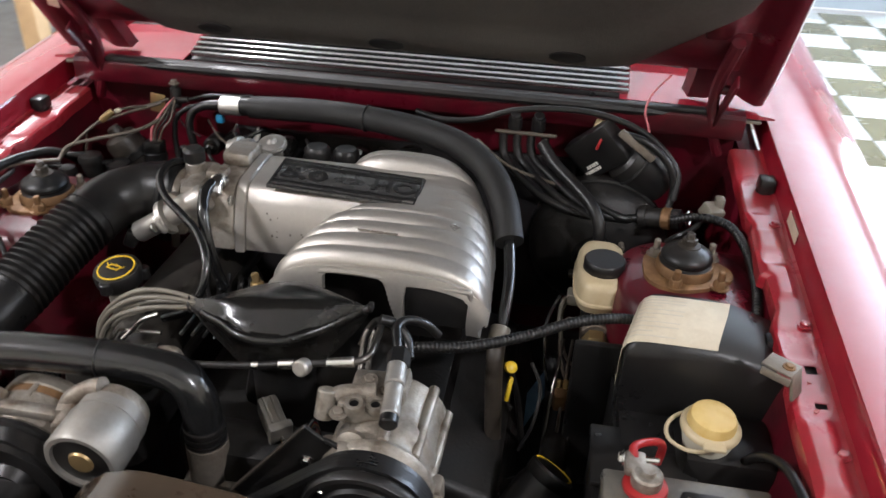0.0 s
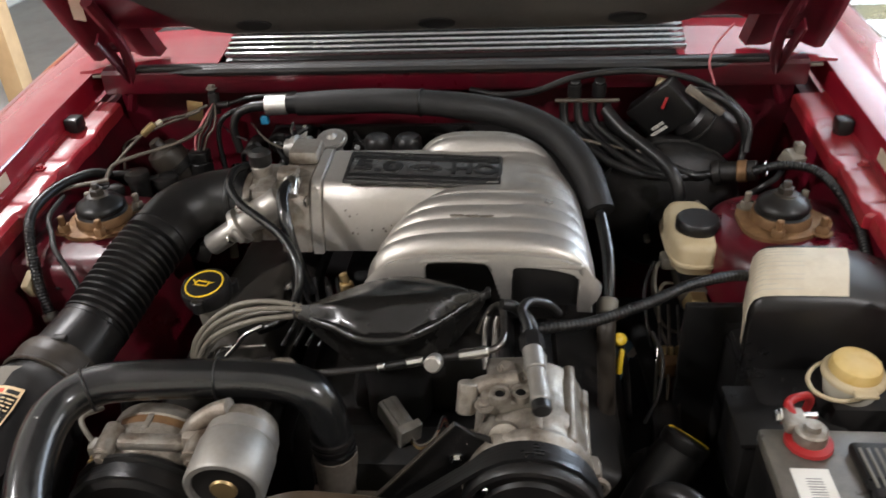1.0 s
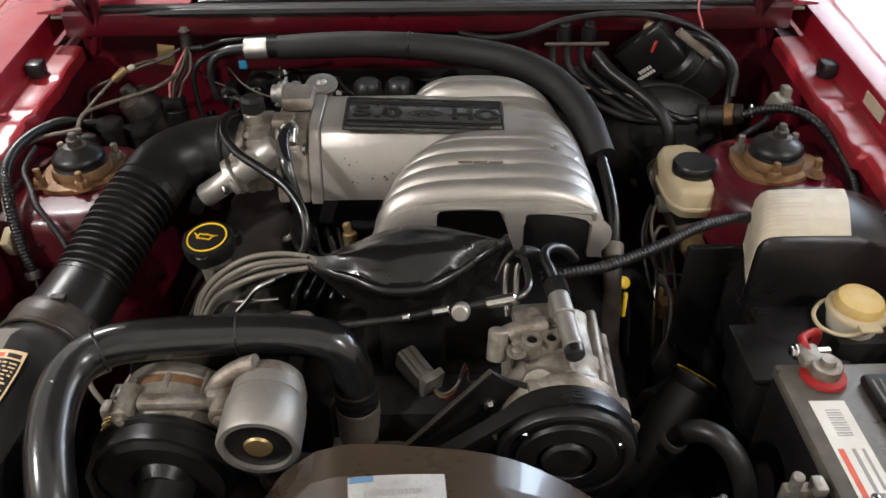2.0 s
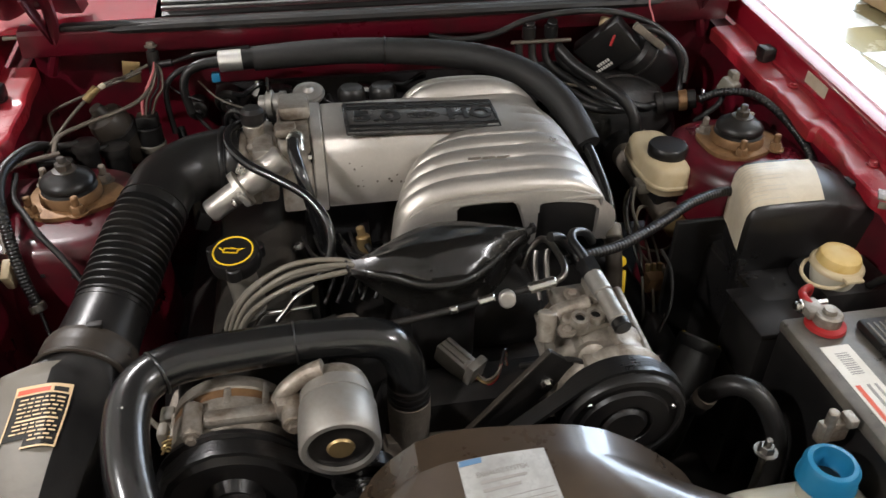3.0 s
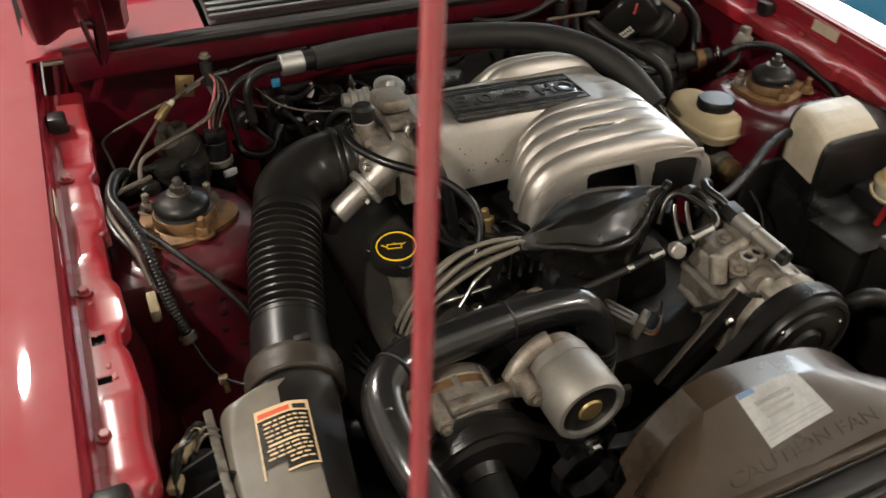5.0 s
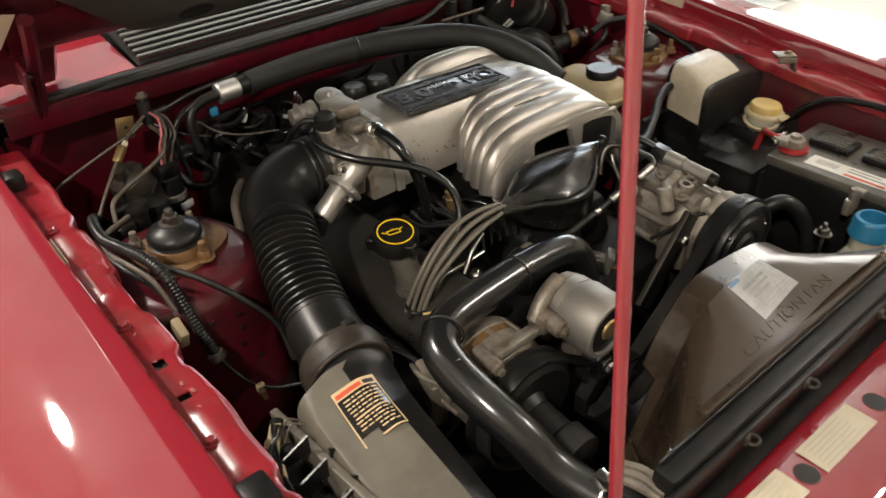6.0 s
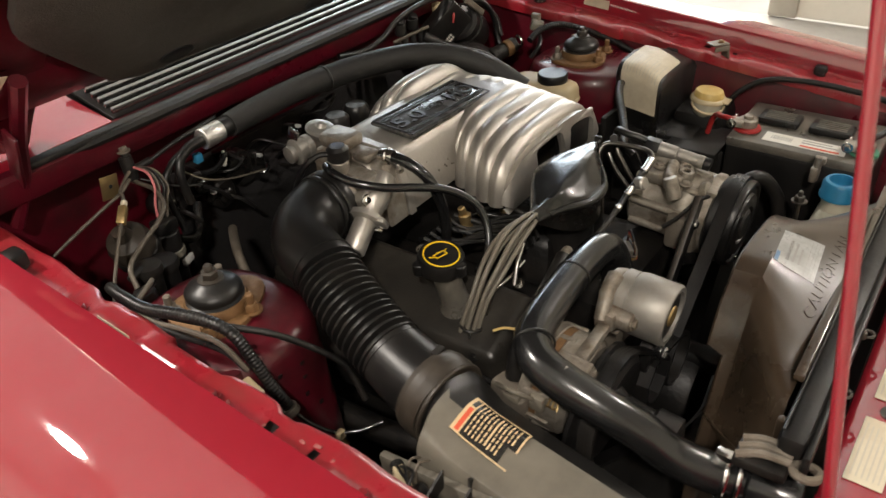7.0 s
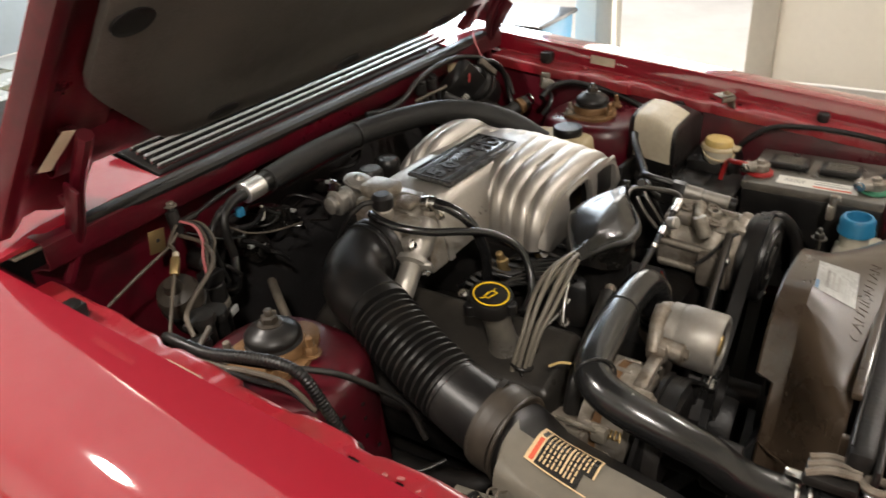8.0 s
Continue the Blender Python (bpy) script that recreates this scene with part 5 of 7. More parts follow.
part("hub", lathe([(0.05, 0), (0.055, 0.01), (0.055, 0.05), (0.02, 0.055), (0.02, 0.12)], (0.0, -0.57, 0.50), (0, 1, 0), 28), DIRTY_BLACK, fan)
for k in range(7):
    a = 2 * math.pi * k / 7
    rows = []
    for q in range(6):
        r = 0.05 + 0.145 * q / 5
        w = 0.035 + 0.012 * q / 5
        c, s = math.cos(a), math.sin(a)
        rows.append([(r * c - s * w * f, -0.55 + 0.022 * f, 0.50 + r * s + c * w * f) for f in (-1, -0.3, 0.3, 1)])
    part("blade", sheet(rows, 0.003), BLACK, fan)

# spark plug lead cover and leads
dc = thing("distributor_cover", "dull black moulded cover over the distributor", "cover", (-0.02, -0.26, 0.70))
# stations along the car's width: x, back y and z, fold y and z, front edge y and z, skirt y and z
COVER = [(-0.141, -0.249, 0.757, -0.254, 0.763, -0.261, 0.754, -0.256, 0.747), (-0.130, -0.247, 0.759, -0.256, 0.766, -0.267, 0.755, -0.262, 0.744), (-0.112, -0.240, 0.763, -0.262, 0.770, -0.278, 0.757, -0.272, 0.732),
         (-0.087, -0.226, 0.767, -0.267, 0.776, -0.288, 0.757, -0.283, 0.717), (-0.060, -0.211, 0.770, -0.267, 0.780, -0.304, 0.755, -0.299, 0.709), (-0.030, -0.200, 0.772, -0.265, 0.782, -0.309, 0.754, -0.303, 0.706),
         (0.0, -0.201, 0.774, -0.264, 0.783, -0.305, 0.755, -0.299, 0.706), (0.027, -0.209, 0.775, -0.262, 0.783, -0.290, 0.758, -0.286, 0.709), (0.050, -0.220, 0.776, -0.257, 0.781, -0.272, 0.761, -0.270, 0.716),
         (0.070, -0.231, 0.776, -0.250, 0.780, -0.257, 0.766, -0.256, 0.735), (0.084, -0.239, 0.776, -0.246, 0.779, -0.250, 0.771, -0.249, 0.753), (0.092, -0.2425, 0.775, -0.2445, 0.776, -0.247, 0.773, -0.2465, 0.766)]
tracks = [smooth_path([(r[0], r[k], r[k + 1]) for r in COVER], 4) for k in (1, 3, 5, 7)]
secs = []
for back, fold, front_, skirt in zip(*tracks):
    x = back.x
    fat = min(1.0, (back.y - front_.y) / 0.06)

    def at(p, q, f, up=0.0):
        w = 0.0016 * fat * math.sin(70 * x + 9 * f) + 0.0022 * fat * noise.noise((x * 22, f * 2.1, 1.7))
        return (x, lerp(p.y, q.y, f), lerp(p.z, q.z, f) + up * fat + w)
    secs.append([(x, back.y + 0.004 * fat, back.z - 0.05 * fat), (x, back.y + 0.003 * fat, back.z - 0.012 * fat), (x, back.y + 0.001, back.z - 0.003), (x, back.y - 0.005 * fat, back.z + 0.001),
                 at(back, fold, 0.3), at(back, fold, 0.55), at(back, fold, 0.8), at(back, fold, 1.0, 0.0006), at(fold, front_, 0.25, 0.001), at(fold, front_, 0.5, -0.0016), at(fold, front_, 0.72, -0.003),
                 (x, front_.y + 0.009 * fat, front_.z + 0.0025), (x, front_.y + 0.0045 * fat, front_.z + 0.0048), (x, front_.y, front_.z + 0.003), (x, front_.y - 0.0018 * fat, front_.z - 0.002), (x, front_.y - 0.0008, front_.z - 0.007 * fat), (x, front_.y + 0.0045 * fat, front_.z - 0.012 * fat),
                 (x, lerp(front_.y + 0.006 * fat, skirt.y, 0.5), lerp(front_.z - 0.012 * fat, skirt.z, 0.5)), (x, skirt.y, skirt.z)])
part("shell", rings(bmesh.new(), secs), GLOSS_BLACK, dc, "", 70)
part("tip_clip", join(rod((0.086, -0.2445, 0.772), (0.096, -0.243, 0.777), 0.0055), box((0.095, -0.243, 0.778), (0.007, 0.012, 0.010), 0.002)), BLACK, dc)
part("distributor", join(rod((-0.02, -0.252, 0.60), (-0.02, -0.252, 0.745), 0.042), rod((-0.02, -0.265, 0.52), (-0.02, -0.265, 0.60), 0.03)), BLACK, dc)
part("tie", torus((-0.139, -0.254, 0.755), (1, 0.1, 0.1), 0.0105, 0.0020, 24, 6), RUBBER, dc)
for k, (a, dy, dz) in enumerate(((-1.1, 0.009, 0.003), (-0.5, 0.002, 0.010), (0.1, -0.006, 0.008), (0.7, -0.010, -0.001), (1.3, -0.002, -0.008), (0.2, 0.006, -0.006))):
    e = thing("ignition_lead", "beige rubber spark plug lead curving down", "cable", (-0.277, -0.255, 0.6), "ignition leads")
    part("lead", tube([(-0.130, -0.255 + dy * 0.5, 0.756 + dz * 0.5), (-0.150, -0.255 + dy, 0.7565 + dz), (-0.182, -0.2545 + dy * 1.5, 0.755 + dz * 1.3), (-0.214 + 0.003 * a, -0.255 + dy * 1.7, 0.747 + dz * 1.4), (-0.245 + 0.006 * a, -0.256 + dy * 1.5, 0.730 + dz), (-0.268 + 0.008 * a, -0.254 + dy, 0.705 + dz * 0.6), (-0.282 + 0.008 * a, -0.250 + dy, 0.678), (-0.289 + 0.008 * a, -0.247 + dy, 0.652), (-0.294 + 0.009 * a, -0.252 + dy, 0.62), (-0.298 + 0.01 * a, -0.262 + dy, 0.57)], 0.0033, 10), WIRE_GREY, e)
ltie = thing("cable_tie", "black plastic tie round the ignition leads", "cable tie", (-0.287, -0.2485, 0.662))
part("band", torus((-0.287, -0.2485, 0.662), (-0.2, 0.1, -1), 0.0150, 0.0022, 24, 6), RUBBER, ltie)
part("tail", rod((-0.300, -0.254, 0.662), (-0.312, -0.262, 0.664), 0.0018, n=8), RUBBER, ltie)
wl = thing("chrome_wire_loom", "thin bright metal tube bent beside the ignition leads", "tube", (-0.24, -0.31, 0.68))
part("tube", tube([(-0.264, -0.258, 0.655), (-0.256, -0.258, 0.682), (-0.245, -0.259, 0.6985), (-0.232, -0.266, 0.707), (-0.213, -0.270, 0.711), (-0.18, -0.268, 0.712)], 0.0030, 10), STEEL, wl)
part("tube", tube([(-0.2276, -0.281, 0.7047), (-0.215, -0.276, 0.717), (-0.2016, -0.272, 0.7318), (-0.180, -0.266, 0.741)], 0.0034, 10), STEEL, wl)

# short hose behind the radiator hose
bh = thing("bypass_hose", "black rubber hose with a bare metal end beside the radiator hose", "hose", (-0.24, -0.33, 0.70))
part("hose", tube([(-0.156, -0.3165, 0.722), (-0.185, -0.322, 0.718), (-0.24, -0.331, 0.711), (-0.295, -0.340, 0.703), (-0.325, -0.345, 0.690), (-0.335, -0.345, 0.655)], 0.0115, 14), RUBBER, bh)
part("metal_end", tube([(-0.160, -0.317, 0.7215), (-0.146, -0.315, 0.723), (-0.138, -0.313, 0.720), (-0.134, -0.310, 0.705)], 0.0080, 14), ALU_GRIMY, bh, "bare metal end")
part("tie", torus((-0.308, -0.343, 0.701), (1, 0.2, 0.35), 0.0125, 0.0018, 24, 6), RUBBER, bh)
part("yellow_tail", tube([(-0.306, -0.330, 0.706), (-0.312, -0.316, 0.706), (-0.320, -0.305, 0.702)], 0.0018, 6), YELLOW, bh, "yellowed tie tail")

# fuel line in front of the cover, with fittings
fline = thing("fuel_line", "thin black fuel line with bright fittings and bent steel end", "pipe", (0, -0.33, 0.72))
part("pipe", tube([(-0.12, -0.330, 0.722), (-0.085, -0.336, 0.730), (-0.024, -0.335, 0.7385), (0.0153, -0.3335, 0.7465), (0.0664, -0.334, 0.7565), (0.094, -0.333, 0.762)], 0.0045, 10), DIRTY_BLACK, fline)
for a, b, r in (((-0.028, -0.335, 0.7383), (-0.018, -0.335, 0.7396), 0.0054), ((0.006, -0.334, 0.7445), (0.026, -0.3335, 0.7485), 0.0060), ((0.0655, -0.334, 0.7563), (0.099, -0.333, 0.763), 0.0066)):
    part("fitting", rod(a, b, r), STEEL, fline, "bright fitting")
part("screw_cap", lathe([(0.009, 0), (0.010, 0.003), (0.010, 0.014), (0.008, 0.016)], (0.040, -0.335, 0.750), (-0.2, -0.9, 0.3), 18), ALU, fline)
part("bent_pipe", tube([(0.098, -0.333, 0.763), (0.106, -0.3305, 0.765), (0.1125, -0.323, 0.767), (0.1153, -0.310, 0.768), (0.1148, -0.285, 0.768), (0.113, -0.263, 0.767), (0.1075, -0.249, 0.764), (0.099, -0.2445, 0.755), (0.090, -0.247, 0.740), (0.083, -0.252, 0.724)], 0.0042, 10), DARK_STEEL, fline, "bent bare steel pipe")
for dx, dy, low in ((0.0, 0.0, 0.0), (0.012, -0.008, 0.006)):
    part("return_pipe", tube([(0.096 + dx, -0.262 + dy, 0.757 + low), (0.093 + dx, -0.268 + dy, 0.748 + low), (0.092 + dx, -0.282 + dy, 0.728 + low), (0.094 + dx, -0.300 + dy, 0.708)], 0.0038, 10), DARK_STEEL, fline, "dusty dark return pipe")



# fan shroud
sh = thing("fan_shroud", "smoky brown translucent plastic fan shroud, scuffed", "fan shroud", (0, -0.6, 0.42))
RING_L = [(-0.236, 0.38), (-0.235, 0.47), (-0.224, 0.53), (-0.192, 0.61), (-0.165, 0.66), (-0.135, 0.715), (-0.100, 0.748)]
BOX_L = [(-0.282, 0.38), (-0.282, 0.47), (-0.282, 0.54), (-0.281, 0.605), (-0.274, 0.65), (-0.246, 0.690), (-0.172, 0.702)]
RING_M = [(-0.100, 0.748), (-0.06, 0.7575), (0.025, 0.749), (0.062, 0.741)]
BOX_M = [(-0.172, 0.702), (-0.066, 0.722), (0.059, 0.735), (0.12, 0.735)]
RING_R = [(0.062, 0.741), (0.098, 0.724), (0.15, 0.684), (0.203, 0.625), (0.236, 0.54), (0.24, 0.38)]
BOX_R = [(0.12, 0.735), (0.17, 0.730), (0.235, 0.712), (0.29, 0.67), (0.31, 0.56), (0.31, 0.38)]


def flow(pts, sub):
    return [(p.x, p.z) for p in smooth_path([(x, 0, z) for x, z in pts], sub)]


ring = flow(RING_L, 8) + flow(RING_M, 6)[1:] + flow(RING_R, 6)[1:]
front = flow(BOX_L, 8) + flow(BOX_M, 6)[1:] + flow(BOX_R, 6)[1:]
rows = []
for (rx, rz), (fx, fz) in zip(ring, front):
    yr = -0.548 if rx < -0.165 else -0.527
    n = Vector((rx, 0, rz - 0.50)).normalized()
    row = [(rx - n.x * 0.010, yr + 0.001, rz - n.z * 0.010), (rx - n.x * 0.003, yr, rz - n.z * 0.003), (rx, yr - 0.003, rz), (rx, -0.562, rz), (rx + n.x * 0.001, -0.565, rz + n.z * 0.0005)]
    for g in (0.2, 0.4, 0.6, 0.8, 1.0):
        row.append((lerp(rx, fx, g), lerp(-0.565, -0.645, g), lerp(rz, fz, g)))
    rows.append(row)
part("shell", sheet(rows, 0.003), SHROUD, sh, "", 24)
part("ridge", tube([(-0.204, -0.552, 0.588), (-0.222, -0.575, 0.590), (-0.278, -0.652, 0.598)], 0.0018, 6), SHROUD, sh)
part("step_panel", sheet([[(lerp(-0.234, -0.286, g) - 0.004, lerp(-0.566, -0.65, g), z) for g in (0.1, 0.5, 1.0)] for z in (0.40, 0.48, 0.535, 0.545)], 0.004), SHROUD, sh)
part("slot", box((-0.277, -0.632, 0.583), (0.006, 0.026, 0.008), 0.002, rot=(0, 0, -40)), LABEL_BLACK, sh)
part("scuff", box((-0.258, -0.615, 0.560), (0.004, 0.016, 0.012), 0.001, rot=(0, 0, -35)), SCUFFED, sh, "pale scuffed spot")
part("rim_flange", join(box((0.02, -0.648, 0.7215), (0.50, 0.012, 0.010), 0.003), box((-0.275, -0.650, 0.6), (0.012, 0.014, 0.20), 0.003), box((0.315, -0.650, 0.6), (0.012, 0.014, 0.22), 0.003)), SHROUD, sh)


def shroud_z(x, y):
    g = (-0.565 - y) / 0.08
    line_at = [(lerp(a[0], b[0], g), lerp(a[1], b[1], g)) for a, b in zip(ring, front)]
    for (x0, z0), (x1, z1) in zip(line_at, line_at[1:]):
        if x0 <= x <= x1:
            return lerp(z0, z1, (x - x0) / max(1e-6, x1 - x0))
    return 0.74


def drape(b, lift):
    for v in b.verts:
        v.co.z = shroud_z(v.co.x, v.co.y) + lift + v.co.z
    return b


SL = pose(-0.022, -0.589, 0, 0, 0, 5)


def patch(x0, x1, y0, y1, lift, h=0.0003):
    grid = [[SL @ Vector((lerp(x0, x1, a / 12), lerp(y0, y1, c / 6), 0)) for a in range(13)] for c in range(7)]
    return drape(sheet(grid, h), lift)


stk = part("label", patch(-0.042, 0.042, -0.026, 0.026, 0.0008), SCUFFED, sh, "scuffed white printed label with a blue corner", 0)
part("blue_band", patch(-0.041, -0.020, 0.021, 0.0255, 0.0013), LABEL_BLUE, stk, "", 0)
part("words", drape(text_mesh("EXHAUST SYSTEM", 0.0062, SL @ pose(-0.004, 0.011, 0), 0.0001, 0.0001), 0.0014), LABEL_GREY, stk, "", 0)
for x0, x1, y in ((-0.026, 0.018, 0.003), (-0.026, 0.010, -0.004)):
    part("print", patch(x0, x1, y, y + 0.0026, 0.0013), LABEL_GREY, stk, "", 0)
for y in (-0.012, -0.017, -0.021):
    part("print", patch(-0.038, 0.038, y, y + 0.0005, 0.0013), LABEL_GREY, stk, "", 0)
part("raised_lettering", drape(text_mesh("CAUTION FAN", 0.025, pose(-0.026, -0.6285, 0) @ Matrix.Diagonal((1.06, 0.74, 1, 1)), 0.0006), 0.0005), SHROUD, sh, "raised moulded words", 0)

# radiator
rad = thing("radiator", "black radiator with a flat plastic top tank", "radiator", (0.02, -0.66, 0.36))
part("top_tank", box((0.02, -0.667, 0.695), (0.68, 0.030, 0.045), 0.01), DIRTY_BLACK, rad, "grimy black top tank")
part("core", box((0.02, -0.664, 0.52), (0.68, 0.012, 0.30), 0.003), DIRTY_BLACK, rad)
part("outlet", rod((-0.31, -0.66, 0.632), (-0.315, -0.625, 0.632), 0.020), DIRTY_BLACK, rad)
part("seal_strip", box((0.02, -0.685, 0.695), (0.7, 0.008, 0.03), 0.003), RUBBER, rad)
part("tank_rib", rod((-0.31, -0.6555, 0.7182), (0.33, -0.6555, 0.7182), 0.0018, n=8), DIRTY_BLACK, rad)
for x in (-0.085, -0.205, 0.09):
    part("tank_clip", join(box((x, -0.689, 0.701), (0.014, 0.008, 0.012), 0.003, rot=(0, 0, 20)), torus((x + 0.004, -0.694, 0.700), (0, 0, 1), 0.007, 0.002, 16, 6)), BROWN_RUBBER, rad, "browned plastic clip")
part("neck", lathe([(0.020, 0), (0.027, 0.006), (0.029, 0.02), (0.029, 0.05), (0.026, 0.058), (0.020, 0.06)], (-0.322, -0.632, 0.634), (0.12, -1, 0), 28), HOSE, rad, "dark barrel shaped radiator neck")
pb = thing("prop_rod_bracket", "grimy grey cast bracket with ridges and a ring", "bracket", (-0.325, -0.65, 0.66))
for k in range(3):
    part("ridge", tube([(-0.338 + 0.011 * k, -0.620, 0.686 + 0.002 * k), (-0.331 + 0.011 * k, -0.642, 0.693), (-0.326 + 0.008 * k, -0.672, 0.692)], 0.0048, 8), ALU_DARK, pb)
part("base", box((-0.326, -0.645, 0.680), (0.036, 0.055, 0.014), 0.004), DIRTY_BLACK, pb)
part("ring", torus((-0.328, -0.688, 0.690), (0.2, 0, 1), 0.013, 0.0048, 22, 8), ALU_DARK, pb)

# strut mounts
def strut(s):
    e = thing("strut_mount", "black rubber strut mount on a rusty tan steel plate", "strut mount", (s * 0.507, -0.012, 0.736), "strut mounts")
    cx, cy, z0 = s * 0.502, -0.006, 0.736
    base = []
    for z, k in ((z0, 1.0), (z0 + 0.006, 1.0), (z0 + 0.007, 0.97)):
        base.append([(cx + k * 0.064 * math.cos(a) * (1 + 0.10 * math.cos(3 * a)), cy + k * 0.055 * math.sin(a) * (1 + 0.08 * math.cos(3 * a)), z) for a in [2 * math.pi * q / 36 for q in range(36)]])
    part("plate", rings(bmesh.new(), base), TAN_PLATE, e, "tan rusty plate")
    part("cup", lathe([(0.039, 0.006), (0.0415, 0.008), (0.0405, 0.018), (0.039, 0.021), (0.036, 0.021)], (cx, cy, z0), n=36), RUST, e)
    part("dome", lathe([(0.036, 0.010), (0.0375, 0.014), (0.0372, 0.021), (0.0335, 0.0235), (0.0335, 0.0265), (0.0365, 0.0285), (0.0365, 0.032), (0.0335, 0.037), (0.026, 0.042), (0.0185, 0.0455), (0.016, 0.048)], (cx, cy, z0), n=36), RUBBER, e, "black rubber dome")
    part("nut", join(lathe([(0.0165, 0.045), (0.0165, 0.049), (0.013, 0.050)], (cx, cy, z0), n=24), lathe([(0.011, 0.049), (0.011, 0.058), (0.009, 0.060)], (cx, cy, z0), n=6), lathe([(0.006, 0.058), (0.006, 0.066), (0.0045, 0.068)], (cx, cy, z0), n=14)), BROWN_RUBBER, e, "grimy brown top nut")
    for dx, dy in ((s * 0.046, -0.037), (-s * 0.016, -0.047), (s * 0.042, 0.040), (-s * 0.038, 0.036)):
        part("stud", join(hexbolt((cx + dx, cy + dy, z0 + 0.006), (0, 0, 1), 0.0095, 0.012), rod((cx + dx, cy + dy, z0 + 0.014), (cx + dx, cy + dy, z0 + 0.032), 0.005)), RUST if dy < 0 else ALU_DARK, e)


strut(-1)
strut(1)

# brake master cylinder
mc = thing("brake_master_cylinder", "cream brake fluid reservoir with black cap on a cast cylinder", "brake reservoir", (0.388, 0.0, 0.62))
secs = []
for z, k, w in ((0.672, 0.82, 0.030), (0.677, 0.95, 0.036), (0.688, 1.0, 0.0385), (0.690, 1.03, 0.0405), (0.694, 1.03, 0.0405), (0.696, 1.0, 0.0385), (0.714, 0.97, 0.037), (0.722, 0.92, 0.033), (0.7255, 0.82, 0.026)):
    row = []
    for q in range(44):
        a = 2 * math.pi * q / 44
        c, s = math.cos(a), math.sin(a)
        row.append((0.388 + w * math.copysign(abs(c) ** 0.6, c), 0.018 + 0.074 * k * math.copysign(abs(s) ** 0.6, s), z + 0.10 * 0.0))
    secs.append(row)
part("reservoir", rings(bmesh.new(), secs), CREAM, mc, "cream plastic reservoir")
part("saddle", box((0.388, 0.015, 0.663), (0.046, 0.110, 0.022), 0.006), DIRTY_BLACK, mc, "dark clamp saddle")
part("cap", join(lathe([(0.029, 0), (0.031, 0.003), (0.031, 0.017), (0.0285, 0.020), (0.012, 0.0205)], (0.390, 0.0, 0.722), (0, 0, 1), 36)), BLACK, mc, "black screw cap")
part("cylinder", join(rod((0.388, -0.055, 0.636), (0.388, 0.17, 0.645), 0.023), rod((0.388, -0.078, 0.635), (0.388, -0.05, 0.636), 0.016)), ALU_DARK, mc, "cast master cylinder")
part("hex_end", lathe([(0.020, 0), (0.020, 0.02), (0.017, 0.022)], (0.388, -0.060, 0.636), (0, -1, 0), 6), BRASS, mc)
for k, (y, r) in enumerate(((0.03, 0.0035), (-0.02, 0.0035))):
    part("brake_line", tube([(0.362, y, 0.64), (0.345, y - 0.01, 0.645), (0.338, y - 0.02, 0.62), (0.345, y - 0.04, 0.58), (0.36, y - 0.07, 0.57), (0.39, y - 0.085, 0.575), (0.41, y - 0.08, 0.59)], r * 0.8, 8), ALU_DARK, mc, "thin steel brake line")
part("level_switch", join(box((0.352, -0.01, 0.675), (0.022, 0.026, 0.02), 0.004), tube([(0.345, -0.01, 0.675), (0.335, -0.02, 0.67), (0.333, -0.03, 0.645), (0.34, -0.05, 0.62)], 0.003, 8)), DUSTY_SHEEN, mc)
part("sensor_plug", join(box((0.437, 0.022, 0.712), (0.025, 0.014, 0.012), 0.003, rot=(0, 0, 25)), tube([(0.428, 0.015, 0.708), (0.424, 0.0, 0.70), (0.426, -0.01, 0.69)], 0.004, 8)), CREAM, mc, "cream wire plug")
part("drop_connector", box((0.375, -0.104, 0.53), (0.020, 0.018, 0.06), 0.004), RUST, mc, "rusty line connector")
part("drop_line", tube([(0.372, -0.09, 0.575), (0.372, -0.10, 0.555), (0.375, -0.104, 0.5)], 0.003, 8), ALU_DARK, mc)
boost = thing("brake_booster", "large black brake booster drum on the firewall", "brake booster", (0.39, 0.25, 0.6))
part("drum", lathe([(0.03, 0.0), (0.06, 0.004), (0.10, 0.018), (0.118, 0.04), (0.119, 0.058), (0.119, 0.09), (0.08, 0.12)], (0.388, 0.16, 0.645), (0, 1, 0), 44), DIRTY_BLACK, boost)
part("crimp_band", lathe([(0.117, 0.055), (0.123, 0.057), (0.123, 0.068), (0.117, 0.070)], (0.388, 0.16, 0.645), (0, 1, 0), 44), BLACK, boost)
part("collar", lathe([(0.030, -0.012), (0.040, -0.010), (0.042, 0.004), (0.036, 0.006)], (0.388, 0.16, 0.645), (0, 1, 0), 28), DIRTY_BLACK, boost)
for a in (40, 220):
    t = math.radians(a)
    part("stud", rod((0.388 + 0.05 * math.cos(t), 0.166, 0.645 + 0.05 * math.sin(t)), (0.388 + 0.05 * math.cos(t), 0.145, 0.645 + 0.05 * math.sin(t)), 0.005), ALU_DARK, boost)

# heater hose in foam
hh = thing("heater_hose", "thick black foam covered hose curving round the intake", "hose", (0.1, 0.2, 0.75))
part("foam", tube([(-0.245, 0.236, 0.830), (-0.18, 0.238, 0.832), (-0.10, 0.236, 0.834), (-0.01, 0.222, 0.834), (0.07, 0.196, 0.834), (0.14, 0.158, 0.832), (0.195, 0.105, 0.820), (0.229, 0.045, 0.796), (0.247, -0.015, 0.760)], [0.0195, 0.021, 0.021, 0.0215, 0.0225, 0.0225, 0.0225, 0.0225, 0.022], 20), FOAM, hh)
